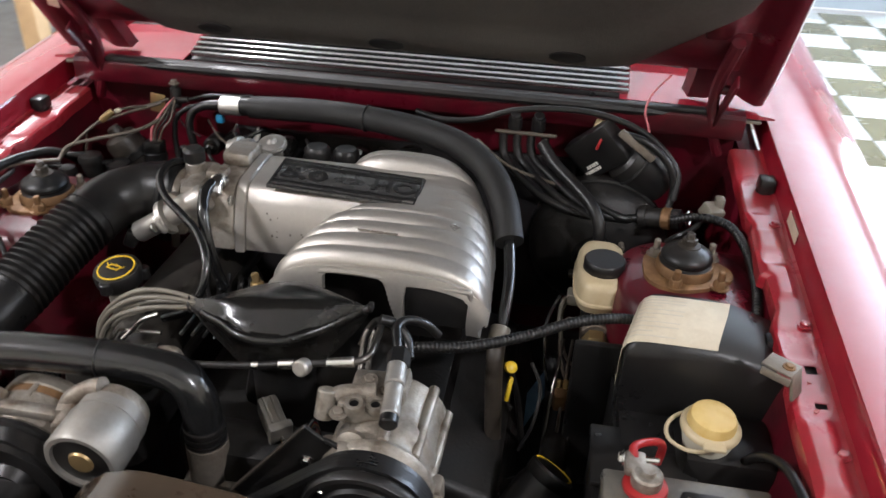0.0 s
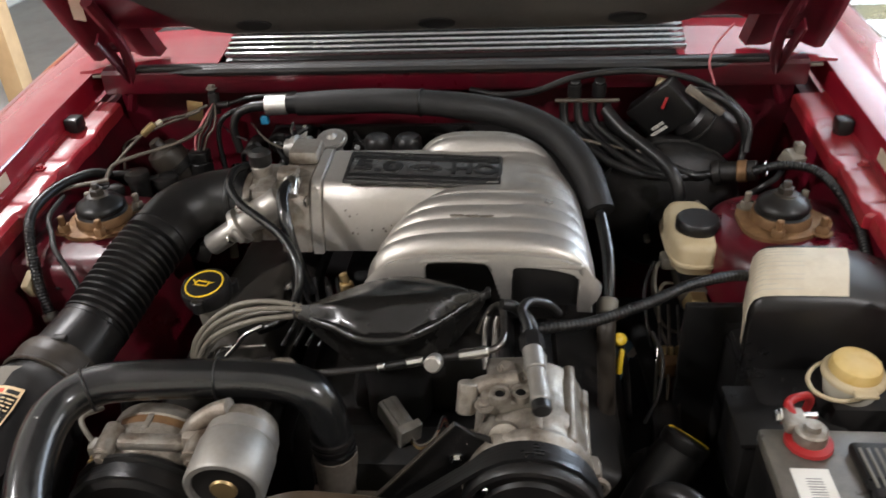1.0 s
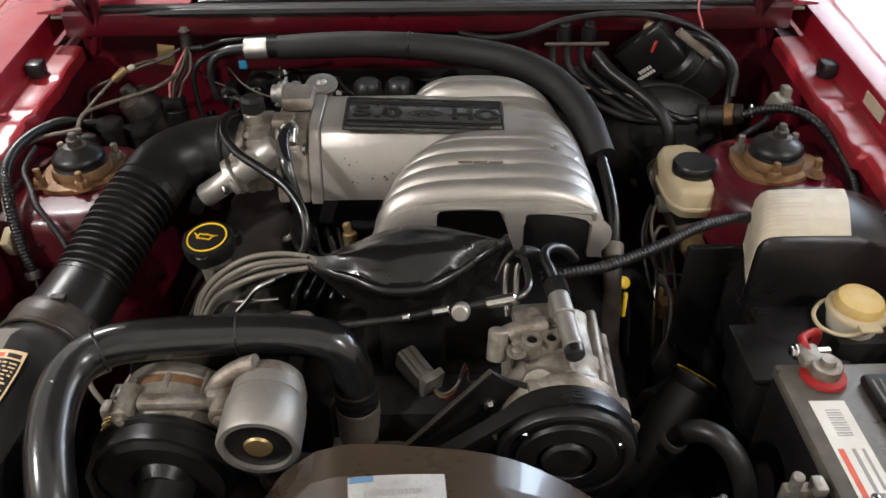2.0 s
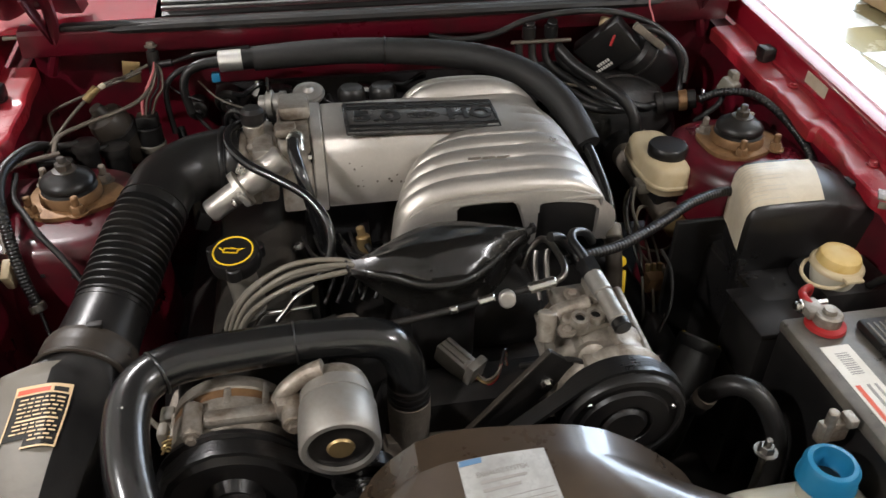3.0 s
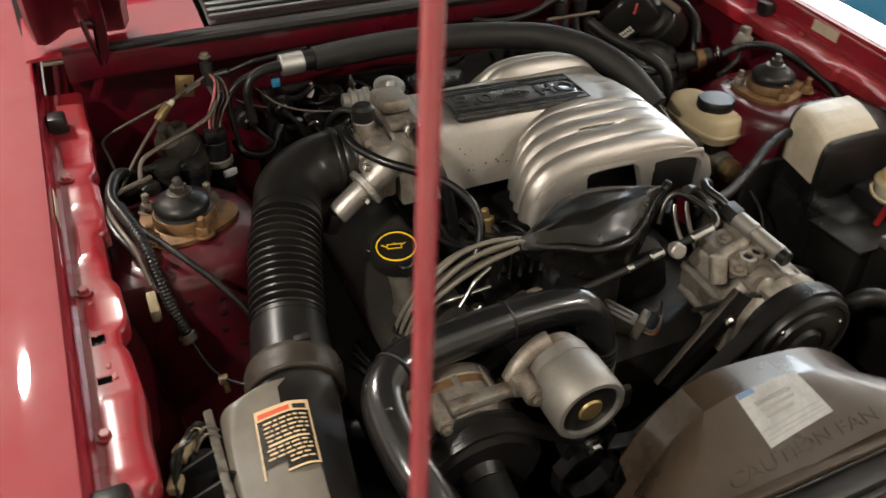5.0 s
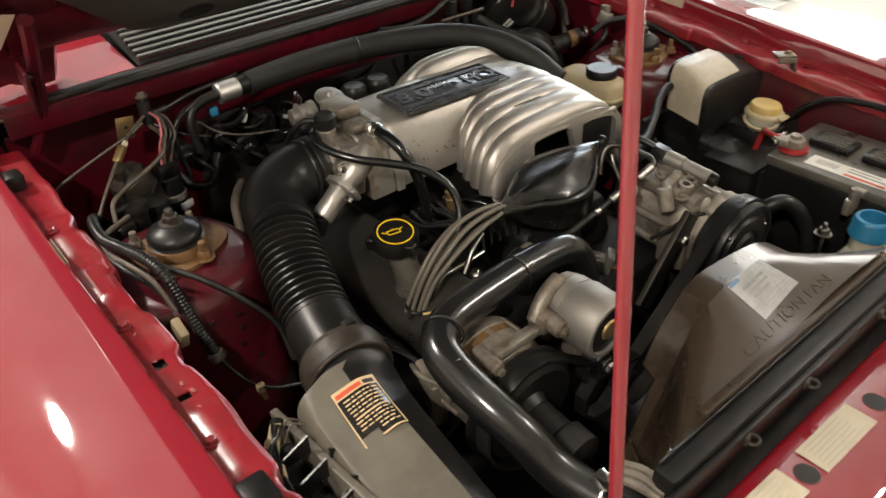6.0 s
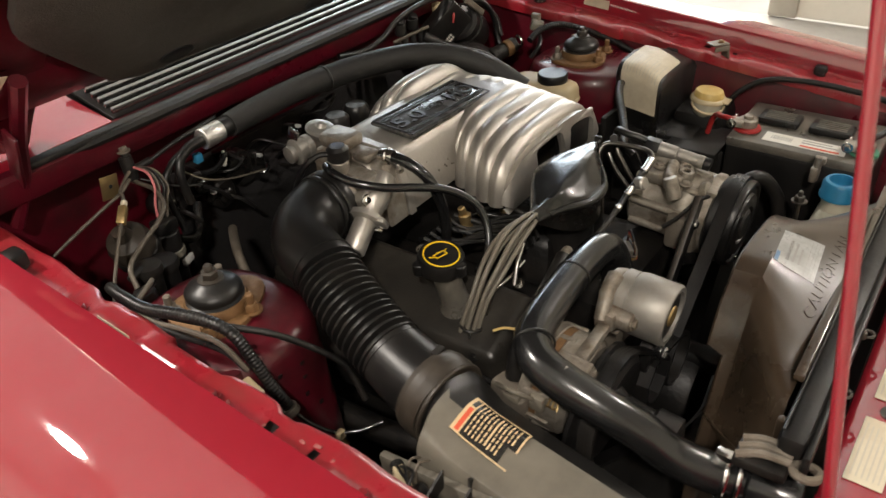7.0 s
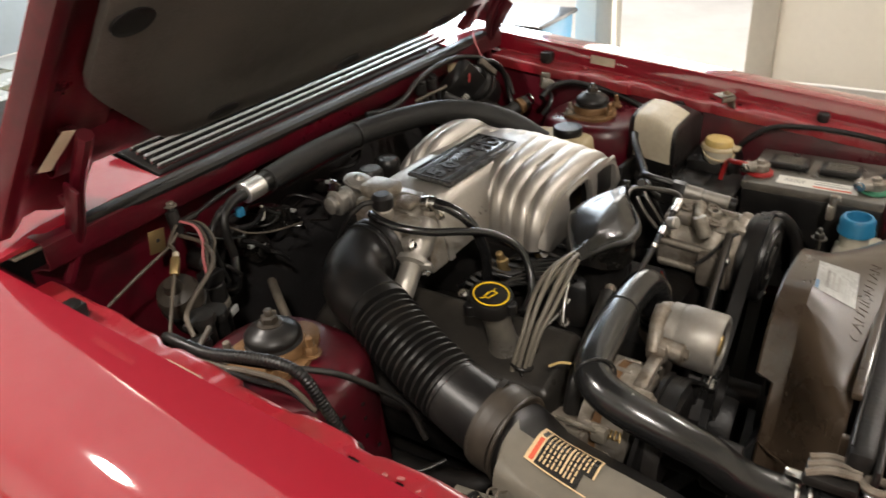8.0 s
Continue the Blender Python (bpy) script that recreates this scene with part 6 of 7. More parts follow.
part("silver_band", rod((-0.300, 0.235, 0.829), (-0.262, 0.236, 0.830), 0.0172), FOIL, hh, "shiny silver tape band")
part("inner_hose", tube([(-0.30, 0.235, 0.829), (-0.33, 0.233, 0.826), (-0.352, 0.228, 0.815), (-0.36, 0.222, 0.79), (-0.355, 0.22, 0.75)], [0.0095, 0.0085, 0.0075, 0.0070, 0.0070], 14), RUBBER, hh)
part("band", rod((-0.264, 0.236, 0.830), (-0.235, 0.237, 0.831), 0.0165), RUBBER, hh)
part("tie", torus((-0.03, 0.226, 0.834), (1, -0.15, 0), 0.0222, 0.002, 24, 6), RUBBER, hh)
part("pipe", tube([(0.246, -0.010, 0.764), (0.254, -0.06, 0.735), (0.255, -0.10, 0.715), (0.252, -0.14, 0.686)], 0.0085, 14), HOSE, hh, "glossy dark hose end")
part("end_cap", rod((0.2515, -0.132, 0.690), (0.250, -0.150, 0.678), 0.0145), WIRE_GREY, hh, "beige hose collar")
part("lower_pipe", tube([(0.250, -0.148, 0.679), (0.249, -0.165, 0.655), (0.252, -0.175, 0.60), (0.258, -0.18, 0.50)], 0.0125, 12), BROWN_RUBBER, hh, "browned hose running down")
part("blue_clip", box((-0.309, 0.243, 0.800), (0.014, 0.012, 0.016), 0.003), BLUE, hh, "small blue clip")

# fender side box with a draped label
cb = thing("relay_cover_box", "black plastic box cover with a cream label wrapped over it", "box", (0.5, -0.2, 0.5))
RELAY = [(-0.115, 0.442, 0.762), (-0.120, 0.437, 0.770), (-0.16, 0.427, 0.772), (-0.19, 0.418, 0.766), (-0.214, 0.411, 0.758), (-0.222, 0.412, 0.748)]
secs = []
for y, xl, zt in RELAY:
    xr = 0.612
    pr = [(xl, 0.55), (xl, zt - 0.030), (xl + 0.001, zt - 0.016), (xl + 0.005, zt - 0.007), (xl + 0.013, zt - 0.002), (xl + 0.030, zt), (xr - 0.09, zt - 0.001), (xr - 0.05, zt - 0.008), (xr - 0.01, zt - 0.022), (xr, zt - 0.03), (xr, 0.55)]
    secs.append([(x, y, z) for x, z in pr])
part("cover", rings(bmesh.new(), secs), BLACK, cb, "", 50)
rows = []
for k in range(13):
    y = lerp(-0.130, -0.2155, k / 12)
    for (y0, x0, z0), (y1, x1, z1) in zip(RELAY, RELAY[1:]):
        if y1 <= y <= y0:
            xl, zt = lerp(x0, x1, (y - y0) / (y1 - y0)), lerp(z0, z1, (y - y0) / (y1 - y0))
    rows.append([(x - 0.002, y, z + 0.0022) for x, z in [(xl - 0.002, 0.683), (xl - 0.002, zt - 0.030), (xl - 0.001, zt - 0.016), (xl + 0.004, zt - 0.0065), (xl + 0.0125, zt - 0.0015), (xl + 0.030, zt), (xl + 0.06, zt), (xl + 0.112, zt - 0.0005)]])
part("label", sheet(rows, 0.0005), LABEL_CREAM, cb, "cream paper label with faint print", 60)
for k in range(11):
    i = 0.6 + k * 1.02
    i0 = int(i)
    a = [Vector(q) for q in rows[i0]]
    c = [Vector(q) for q in rows[min(12, i0 + 1)]]
    part("print", sheet([[p.lerp(q, w) + Vector((-0.0003, 0, 0.0007)) for p, q in zip(a[2:7 if k % 3 else 6], c[2:7 if k % 3 else 6])] for w in (i - i0, i - i0 + 0.22)], 0.0001), LABEL_FAINT, cb, "", 0)
part("skirt", box((0.51, -0.20, 0.59), (0.19, 0.18, 0.12), 0.012), BLACK, cb)
part("tab", box((0.625, -0.235, 0.742), (0.03, 0.03, 0.010), 0.003), ALU_DARK, cb, "bare metal tab")
part("latch", join(box((0.60, -0.17, 0.748), (0.03, 0.025, 0.018), 0.005), rod((0.615, -0.15, 0.74), (0.615, -0.15, 0.758), 0.009)), BLACK, cb)
tb2 = thing("box_bracket", "dull metal tab bracket between the box and the fender", "bracket", (0.58, -0.267, 0.77))
part("plate", box((0.579, -0.266, 0.7865), (0.036, 0.028, 0.003), 0.001, rot=(0, 0, -36)), ALU_DARK, tb2)
part("lip", box((0.571, -0.279, 0.7795), (0.034, 0.003, 0.010), 0.001, rot=(0, 0, -36)), ALU_DARK, tb2)
part("leg", box((0.596, -0.277, 0.770), (0.004, 0.024, 0.032), 0.001, rot=(0, -14, -36)), ALU_DARK, tb2)
part("bolt", hexbolt((0.586, -0.270, 0.788), (0, 0, 1), 0.005, 0.004), RUST, tb2)

lp = thing("battery_shield", "black shield panel beside the battery, with sheets added for shade", "panel", (0.43, -0.3, 0.5))
part("panel", box((0.445, -0.300, 0.595), (0.12, 0.095, 0.10), 0.012), BLACK, lp)
part("lip", box((0.445, -0.300, 0.643), (0.126, 0.1, 0.008), 0.003), BLACK, lp)
part("foot", box((0.43, -0.30, 0.45), (0.09, 0.08, 0.20), 0.008), BLACK, lp)
part("side_panel", box((0.418, -0.215, 0.50), (0.012, 0.28, 0.28), 0.004), BLACK, lp)
# two black sheets added for the shadow in front of the strut tower
part("rear_shade_sheet", box((0.475, -0.134, 0.52), (0.13, 0.012, 0.28), 0.004), BLACK, lp)
part("lower_shade_sheet", box((0.408, -0.132, 0.55), (0.105, 0.012, 0.27), 0.004), BLACK, lp)

# washer bottle
wb = thing("washer_bottle", "milky washer bottle neck with a dull yellow cap", "bottle", (0.52, -0.28, 0.55))
part("neck", lathe([(0.020, 0), (0.021, 0.05), (0.026, 0.09), (0.0315, 0.116), (0.0315, 0.124)], (0.517, -0.282, 0.57), (0, 0, 1), 32), MILKY, wb)
part("well", box((0.545, -0.27, 0.61), (0.12, 0.10, 0.13), 0.02), BLACK, wb, "black bottle housing")
part("flange", lathe([(0.031, 0), (0.0355, 0.002), (0.0355, 0.006), (0.033, 0.009), (0.030, 0.010)], (0.517, -0.282, 0.692), (0.03, -0.06, 1), 32), CREAM, wb, "cream cap rim")
part("cap", lathe([(0.029, -0.002), (0.0285, 0.008), (0.026, 0.013), (0.019, 0.0155), (0.006, 0.016)], (0.517, -0.282, 0.701), (0.03, -0.06, 1), 32), YELLOW, wb, "dull yellow press cap")
part("cap_lip", box((0.517, -0.318, 0.697), (0.026, 0.014, 0.005), 0.002), CREAM, wb)
part("tether", tube([(0.505, -0.258, 0.693), (0.484, -0.262, 0.692), (0.468, -0.280, 0.688), (0.470, -0.302, 0.685), (0.490, -0.316, 0.685), (0.514, -0.315, 0.688), (0.524, -0.309, 0.692)], 0.0026, 8), CREAM, wb, "cream tether loop")

# battery
bat = thing("battery", "black car battery with dusty grey top and black vent caps", "battery", (0.485, -0.485, 0.46))
part("case", box((0.483, -0.485, 0.57), (0.182, 0.245, 0.20), 0.006), BLACK, bat, "black case")
part("top", box((0.483, -0.485, 0.677), (0.184, 0.247, 0.018), 0.005), BAT_TOP, bat, "dusty grey lid")
for y in (-0.428, -0.520):
    v = part("vent_cap", box((0.497, y, 0.6925), (0.048, 0.074, 0.014), 0.005), BLACK, bat, "black raised vent cap")
    for k in range(5):
        part("moulded_line", box((0.480 + 0.008 * k, y, 0.7), (0.003, 0.052, 0.0012), 0.0004), DUSTY_SHEEN, v)
BMX = frame_from((0.430, -0.485, 0.6865), (0, -1, 0), (1, 0, 0))
bl = part("label", plate(BMX, -0.065, 0.075, -0.022, 0.016, 0.0005), WHITE, bat, "white battery label", 0)
for k in range(11):
    part("bar_line", plate(BMX, -0.052 + 0.0034 * k, -0.0509 + 0.0034 * k + 0.0006 * (k % 2), -0.010, 0.006, 0.0003, 0.0005), LABEL_GREY, bl, "", 0)
part("print", plate(BMX, 0.0, 0.065, -0.018, -0.012, 0.0003, 0.0005), LABEL_RED, bl, "", 0)
part("print", plate(BMX, 0.0, 0.060, -0.004, 0.0, 0.0003, 0.0005), LABEL_GREY, bl, "", 0)
part("print", plate(BMX, 0.0, 0.050, 0.006, 0.009, 0.0003, 0.0005), LABEL_GREY, bl, "", 0)
GREEN = mat("green_corrosion", (0.05, 0.22, 0.13), 0.7, 0, 0.3, 80, bump=0.3)
for y, m in ((-0.385, REDRUB), (-0.585, GREEN)):
    part("post_washer", lathe([(0.022, 0), (0.025, 0.002), (0.024, 0.006), (0.018, 0.008)], (0.437, y, 0.686), n=28), m, bat, "felt post washer")
    t = part("terminal", join(lathe([(0.017, 0), (0.017, 0.014), (0.015, 0.016)], (0.437, y, 0.693), n=24), box((0.425, y + 0.018, 0.702), (0.024, 0.03, 0.014), 0.004), lathe([(0.009, 0), (0.0085, 0.006)], (0.437, y, 0.707), n=16)), ALU_DULL, bat, "lead clamp")
    part("bolt", join(rod((0.412, y + 0.024, 0.703), (0.452, y + 0.026, 0.703), 0.004), hexbolt((0.412, y + 0.024, 0.703), (-1, 0, 0), 0.0065, 0.006)), STEEL, t)
    part("post", lathe([(0.0085, 0.0), (0.008, 0.018)], (0.437, y, 0.697), n=18), ALU_DULL, t)
pc = thing("battery_cable", "red battery cable clipped to the terminal", "cable", (0.43, -0.36, 0.7))
part("cable", tube([(0.426, -0.364, 0.704), (0.423, -0.350, 0.708), (0.432, -0.336, 0.704), (0.452, -0.322, 0.697), (0.462, -0.312, 0.680), (0.462, -0.306, 0.65)], 0.005, 10), REDRUB, pc)
gc = thing("battery_cable", "black battery cable arching along the fender", "cable", (0.5, -0.4, 0.69))
part("cable", tube([(0.44, -0.58, 0.708), (0.47, -0.605, 0.716), (0.53, -0.612, 0.724), (0.575, -0.59, 0.730), (0.588, -0.52, 0.735), (0.586, -0.44, 0.738), (0.578, -0.37, 0.730), (0.566, -0.325, 0.70), (0.555, -0.30, 0.66)], 0.0055, 10), RUBBER, gc)

# coolant overflow tank
ct = thing("coolant_tank", "cream coolant overflow tank with a bright blue neck", "tank", (0.31, -0.58, 0.45))
secs = []
for z, kx, ky in ((0.47, 0.9, 0.9), (0.48, 1.0, 1.0), (0.60, 1.0, 1.0), (0.617, 0.96, 0.94), (0.627, 0.84, 0.78), (0.631, 0.55, 0.5)):
    row = []
    for q in range(40):
        a = 2 * math.pi * q / 40
        c, s = math.cos(a), math.sin(a)
        row.append((0.30 + 0.09 * kx * math.copysign(abs(c) ** 0.5, c), -0.592 + 0.048 * ky * math.copysign(abs(s) ** 0.5, s), z))
    secs.append(row)
part("tank", rings(bmesh.new(), secs), MILKY, ct, "cream plastic tank")
part("neck", lathe([(0.024, 0), (0.024, 0.024), (0.026, 0.027), (0.026, 0.03)], (0.328, -0.576, 0.625), (0, 0, 1), 28), MILKY, ct)
part("blue_collar", lathe([(0.026, 0.024), (0.0305, 0.026), (0.0305, 0.031), (0.0285, 0.034), (0.0285, 0.050), (0.025, 0.055), (0.020, 0.056), (0.0195, 0.030), (0.018, 0.028)], (0.328, -0.576, 0.628), (0, 0, 1), 32), BLUE, ct, "bright blue plastic neck")
part("neck_well", lathe([(0.019, 0.028), (0.004, 0.0282)], (0.328, -0.576, 0.628), (0, 0, 1), 24), LABEL_BLACK, ct)
part("tank_seam", box((0.30, -0.592, 0.598), (0.184, 0.1, 0.004), 0.0015), MILKY, ct)
bkt = thing("hold_down_bracket", "bare metal battery hold-down bolt and bracket", "bracket", (0.36, -0.535, 0.66))
part("bracket", join(box((0.36, -0.528, 0.672), (0.035, 0.012, 0.028), 0.003), rod((0.352, -0.53, 0.66), (0.352, -0.53, 0.705), 0.006), box((0.375, -0.53, 0.688), (0.012, 0.018, 0.012), 0.002)), ALU_DULL, bkt)
part("bolt", join(hexbolt((0.29, -0.525, 0.648), (0, 0, 1), 0.009, 0.010), rod((0.29, -0.525, 0.55), (0.29, -0.525, 0.668), 0.004)), DARK_STEEL, bkt)

# power steering reservoir, low
ps = thing("power_steering_reservoir", "black fluid reservoir with a yellow ringed cap", "reservoir", (0.34, -0.29, 0.5))
PA = Vector((0.50, 0.46, 0.73)).normalized()
PC = Vector((0.337, -0.288, 0.578))
part("bottle", lathe([(0.030, -0.15), (0.033, -0.13), (0.033, -0.02), (0.028, 0.0)], PC, PA, 28), BLACK, ps)
pcap = part("cap", lathe([(0.029, -0.006), (0.031, -0.002), (0.031, 0.010), (0.028, 0.013), (0.01, 0.0135)], PC, PA, 28), BLACK, ps)
part("yellow_print", torus(PC + PA * 0.0132, PA, 0.0265, 0.0012, 40, 6, 0.6), YELLOW_BRIGHT, pcap, "yellow printed arc")
psh = thing("coolant_hose", "thick black hose arching down by the radiator", "hose", (0.31, -0.45, 0.6))
part("hose", tube([(0.272, -0.410, 0.60), (0.279, -0.420, 0.635), (0.294, -0.436, 0.660), (0.313, -0.452, 0.661), (0.330, -0.470, 0.638), (0.339, -0.488, 0.59), (0.338, -0.50, 0.45)], 0.0125, 14), RUBBER, psh)
part("clamp", rod((0.2755, -0.414, 0.615), (0.278, -0.418, 0.629), 0.0138), ALU_DARK, psh, "dusty hose clamp")
dip = thing("dipstick", "bright yellow oil dipstick handle", "dipstick", (0.268, -0.10, 0.55))
part("handle", join(lathe([(0.004, -0.006), (0.0085, -0.004), (0.0095, 0.0), (0.0085, 0.004), (0.004, 0.006)], (0.2715, -0.142, 0.630), (0.3, -0.6, 0.7), 18), box((0.272, -0.158, 0.604), (0.007, 0.012, 0.036), 0.003, rot=(-28, 8, 0))), YELLOW_BRIGHT, dip)
part("tube", tube([(0.271, -0.140, 0.625), (0.285, -0.135, 0.57), (0.30, -0.12, 0.46)], 0.005, 8), DIRTY_BLACK, dip)

# coloured sheets in place of daylit ground showing through a gap
bs = thing("blue_daylit_patch", "pale blue sheet standing for daylit ground deep behind the dipstick", "strap", (0.31, 0.13, 0.352))
part("strap", sheet([[(lerp(0.284, 0.347, f) + w * 0.93, lerp(0.04, 0.212, f) - w * 0.34, 0.355 + 0.002 * math.sin(5 * f)) for w in (-0.016, 0.0, 0.016)] for f in [q / 8 for q in range(9)]], 0.002), DAYLIT_BLUE, bs)
part("tail", sheet([[(0.340 + 0.02 * f + w, 0.150 + 0.03 * f, 0.357) for w in (-0.008, 0.008)] for f in (0, 0.5, 1)], 0.002), WHITE, bs, "white end of the daylit patch")

# cruise control module and small boxes on the firewall
cc = thing("cruise_control_servo", "black control module with a round servo canister", "servo", (0.42, 0.24, 0.76))
MM = frame_from((0.3655, 0.236, 0.803), (0.060, -0.038, 0.065), (-0.049, 0.012, 0.039))
mod = box((0, 0, -0.018), (0.098, 0.075, 0.036), 0.006)
bmesh.ops.transform(mod, matrix=MM, verts=mod.verts[:])
part("module", mod, BLACK, cc, "square black module with small white print")
for k in range(2):
    for q in range(7):
        x = -0.040 + 0.0052 * q + (0.010 if k else 0)
        if k and q > 4:
            continue
        part("print", plate(MM, x, x + 0.0036, -0.026 + 0.009 * k, -0.020 + 0.009 * k, 0.0004, 0.0002), WHITE, cc, "", 0)
part("canister", lathe([(0.034, 0), (0.041, 0.006), (0.043, 0.02), (0.043, 0.075), (0.040, 0.088), (0.030, 0.092)], (0.412, 0.245, 0.806), (0.080, 0.012, -0.058), 36), BLACK, cc, "round black canister")
part("canister_rim", torus((0.432, 0.248, 0.792), (0.080, 0.012, -0.058), 0.0435, 0.003, 36, 6), RUBBER, cc)
part("bracket", box((0.43, 0.214, 0.836), (0.075, 0.010, 0.014), 0.003, rot=(0, 36, 0)), ALU_DARK, cc, "bare metal bracket")
part("round_plug", rod((0.366, 0.262, 0.828), (0.374, 0.272, 0.852), 0.0125), CREAM, cc, "cream round plug")
part("red_lead", tube([(0.384, 0.258, 0.845), (0.380, 0.24, 0.846), (0.372, 0.228, 0.836), (0.366, 0.226, 0.818)], 0.0026, 8), REDRUB, cc)
ev = thing("vacuum_valve", "weathered tan and black valve body on a hose", "valve", (0.48, 0.18, 0.71))
part("body", join(rod((0.46, 0.185, 0.722), (0.515, 0.165, 0.735), 0.017), rod((0.452, 0.187, 0.720), (0.464, 0.183, 0.724), 0.020)), DIRTY_BLACK, ev)
part("tan_end", rod((0.486, 0.172, 0.730), (0.500, 0.167, 0.733), 0.0185), RUST, ev)
part("silver_band", torus((0.525, 0.16, 0.74), (0.5, -0.2, 0.1), 0.012, 0.003, 20, 6), STEEL, ev)

# wiring and small hoses
def line(name, label, category, pts, r, material, ripple=0.0, pitch=0.005, n=10, group=""):
    e = thing(name, label, category, pts[0], group)
    part("run", tube(pts, r, n, 6, ripple, pitch), material, e)
    return e


line("corrugated_conduit", "black corrugated wiring conduit across the engine", "conduit", [(0.135, -0.262, 0.735), (0.17, -0.253, 0.735), (0.22, -0.235, 0.730), (0.292, -0.198, 0.732), (0.35, -0.165, 0.738), (0.41, -0.139, 0.735), (0.45, -0.13, 0.725)], 0.0068, RUBBER, 0.0008, 0.0055)
line("hose_stub", "black rubber stub hose with bent pipe", "hose", [(0.112, -0.262, 0.775), (0.128, -0.258, 0.768), (0.145, -0.262, 0.750), (0.152, -0.28, 0.735)], 0.007, RUBBER)
c1 = line("ac_pipe", "bent bright metal refrigerant pipe", "pipe", [(0.146, -0.318, 0.762), (0.141, -0.298, 0.772), (0.136, -0.275, 0.777), (0.145, -0.258, 0.776), (0.165, -0.245, 0.764), (0.18, -0.235, 0.742)], 0.0058, RUBBER)
part("nut", lathe([(0.014, 0), (0.014, 0.02), (0.011, 0.024)], (0.1475, -0.326, 0.759), (-0.1, 0.97, 0.16), 6), RUBBER, c1)
line("vacuum_hose", "glossy black vacuum hose looping from the throttle body", "hose", [(-0.262, 0.012, 0.825), (-0.276, -0.015, 0.828), (-0.274, -0.050, 0.822), (-0.250, -0.085, 0.812), (-0.215, -0.112, 0.803), (-0.180, -0.138, 0.790), (-0.157, -0.168, 0.768), (-0.155, -0.190, 0.738), (-0.175, -0.205, 0.705), (-0.21, -0.21, 0.69)], 0.0062, HOSE)
line("vacuum_hose", "short glossy black hose from the silver elbow", "hose", [(-0.190, -0.055, 0.825), (-0.190, -0.080, 0.822), (-0.184, -0.105, 0.806), (-0.176, -0.120, 0.775), (-0.168, -0.125, 0.735), (-0.16, -0.12, 0.69)], 0.0085, HOSE)
line("corrugated_conduit", "black corrugated wiring conduit along the fender apron", "conduit", [(-0.540, 0.165, 0.715), (-0.556, 0.140, 0.745), (-0.570, 0.110, 0.764), (-0.580, 0.065, 0.775), (-0.584, 0.015, 0.782), (-0.575, -0.04, 0.790), (-0.565, -0.082, 0.790), (-0.557, -0.108, 0.776), (-0.552, -0.126, 0.742), (-0.547, -0.139, 0.710), (-0.542, -0.147, 0.688), (-0.535, -0.155, 0.662)], 0.0069, RUBBER, 0.0009, 0.0048)
line("steel_tube", "thin grey steel tube beside the strut tower", "tube", [(-0.575, 0.02, 0.768), (-0.56, -0.05, 0.772), (-0.537, -0.09, 0.765), (-0.517, -0.122, 0.757), (-0.488, -0.146, 0.728), (-0.460, -0.176, 0.690), (-0.455, -0.20, 0.64)], 0.0042, DIRTY_BLACK)
line("wire", "thin black wire with a bright plug on the apron", "wire", [(-0.535, -0.155, 0.664), (-0.527, -0.172, 0.645), (-0.515, -0.195, 0.632), (-0.495, -0.22, 0.63), (-0.47, -0.24, 0.635)], 0.0028, HOSE)
line("corrugated_conduit", "black corrugated conduit round the strut tower", "conduit", [(0.49, 0.112, 0.760), (0.53, 0.108, 0.772), (0.570, 0.082, 0.776), (0.590, 0.03, 0.766), (0.597, -0.04, 0.748), (0.594, -0.09, 0.73)], 0.0060, RUBBER, 0.0012, 0.0055)
line("cable", "thin black cable along the cowl", "cable", [(0.05, 0.262, 0.842), (0.10, 0.25, 0.836), (0.16, 0.25, 0.842), (0.22, 0.255, 0.862), (0.30, 0.255, 0.872), (0.38, 0.25, 0.868), (0.45, 0.235, 0.845), (0.50, 0.21, 0.80), (0.50, 0.19, 0.755)], 0.0055, RUBBER)
line("cable", "black wiring loom beside the servo", "cable", [(0.405, 0.222, 0.852), (0.44, 0.212, 0.846), (0.475, 0.208, 0.822), (0.495, 0.205, 0.79), (0.498, 0.20, 0.755), (0.488, 0.18, 0.715)], 0.0062, RUBBER)
line("wire", "thin red wire hanging from the hood corner", "wire", [(0.47, 0.262, 0.945), (0.445, 0.258, 0.912), (0.437, 0.248, 0.884), (0.446, 0.242, 0.858), (0.455, 0.235, 0.825)], 0.0016, PINK)
clip = thing("sensor_connector", "weathered cream connector with an orange seal", "connector", (0.556, 0.128, 0.76))
part("body", join(box((0.552, 0.13, 0.772), (0.03, 0.028, 0.024), 0.004, rot=(20, 10, 30)), box((0.562, 0.138, 0.780), (0.014, 0.02, 0.03), 0.003)), WIRE_GREY, clip)
part("seal", rod((0.545, 0.118, 0.768), (0.552, 0.124, 0.772), 0.008), REDRUB, clip)
part("lead", tube([(0.54, 0.12, 0.765), (0.525, 0.105, 0.752), (0.505, 0.10, 0.74), (0.49, 0.11, 0.72)], 0.005, 8), RUBBER, clip)

# heater pipes behind the intake, right
for k in range(4):
    line("heater_pipe", "black rubber hose dropping from the firewall pipes", "hose", [(0.207 + 0.024 * k, 0.25, 0.822), (0.208 + 0.024 * k, 0.245, 0.80), (0.215 + 0.026 * k, 0.235, 0.782), (0.25 + 0.03 * k, 0.205, 0.757), (0.30 + 0.028 * k, 0.178, 0.735), (0.36 + 0.022 * k, 0.17, 0.722), (0.445, 0.178 + 0.004 * k, 0.722)], 0.0072, RUBBER, group="heater pipes")
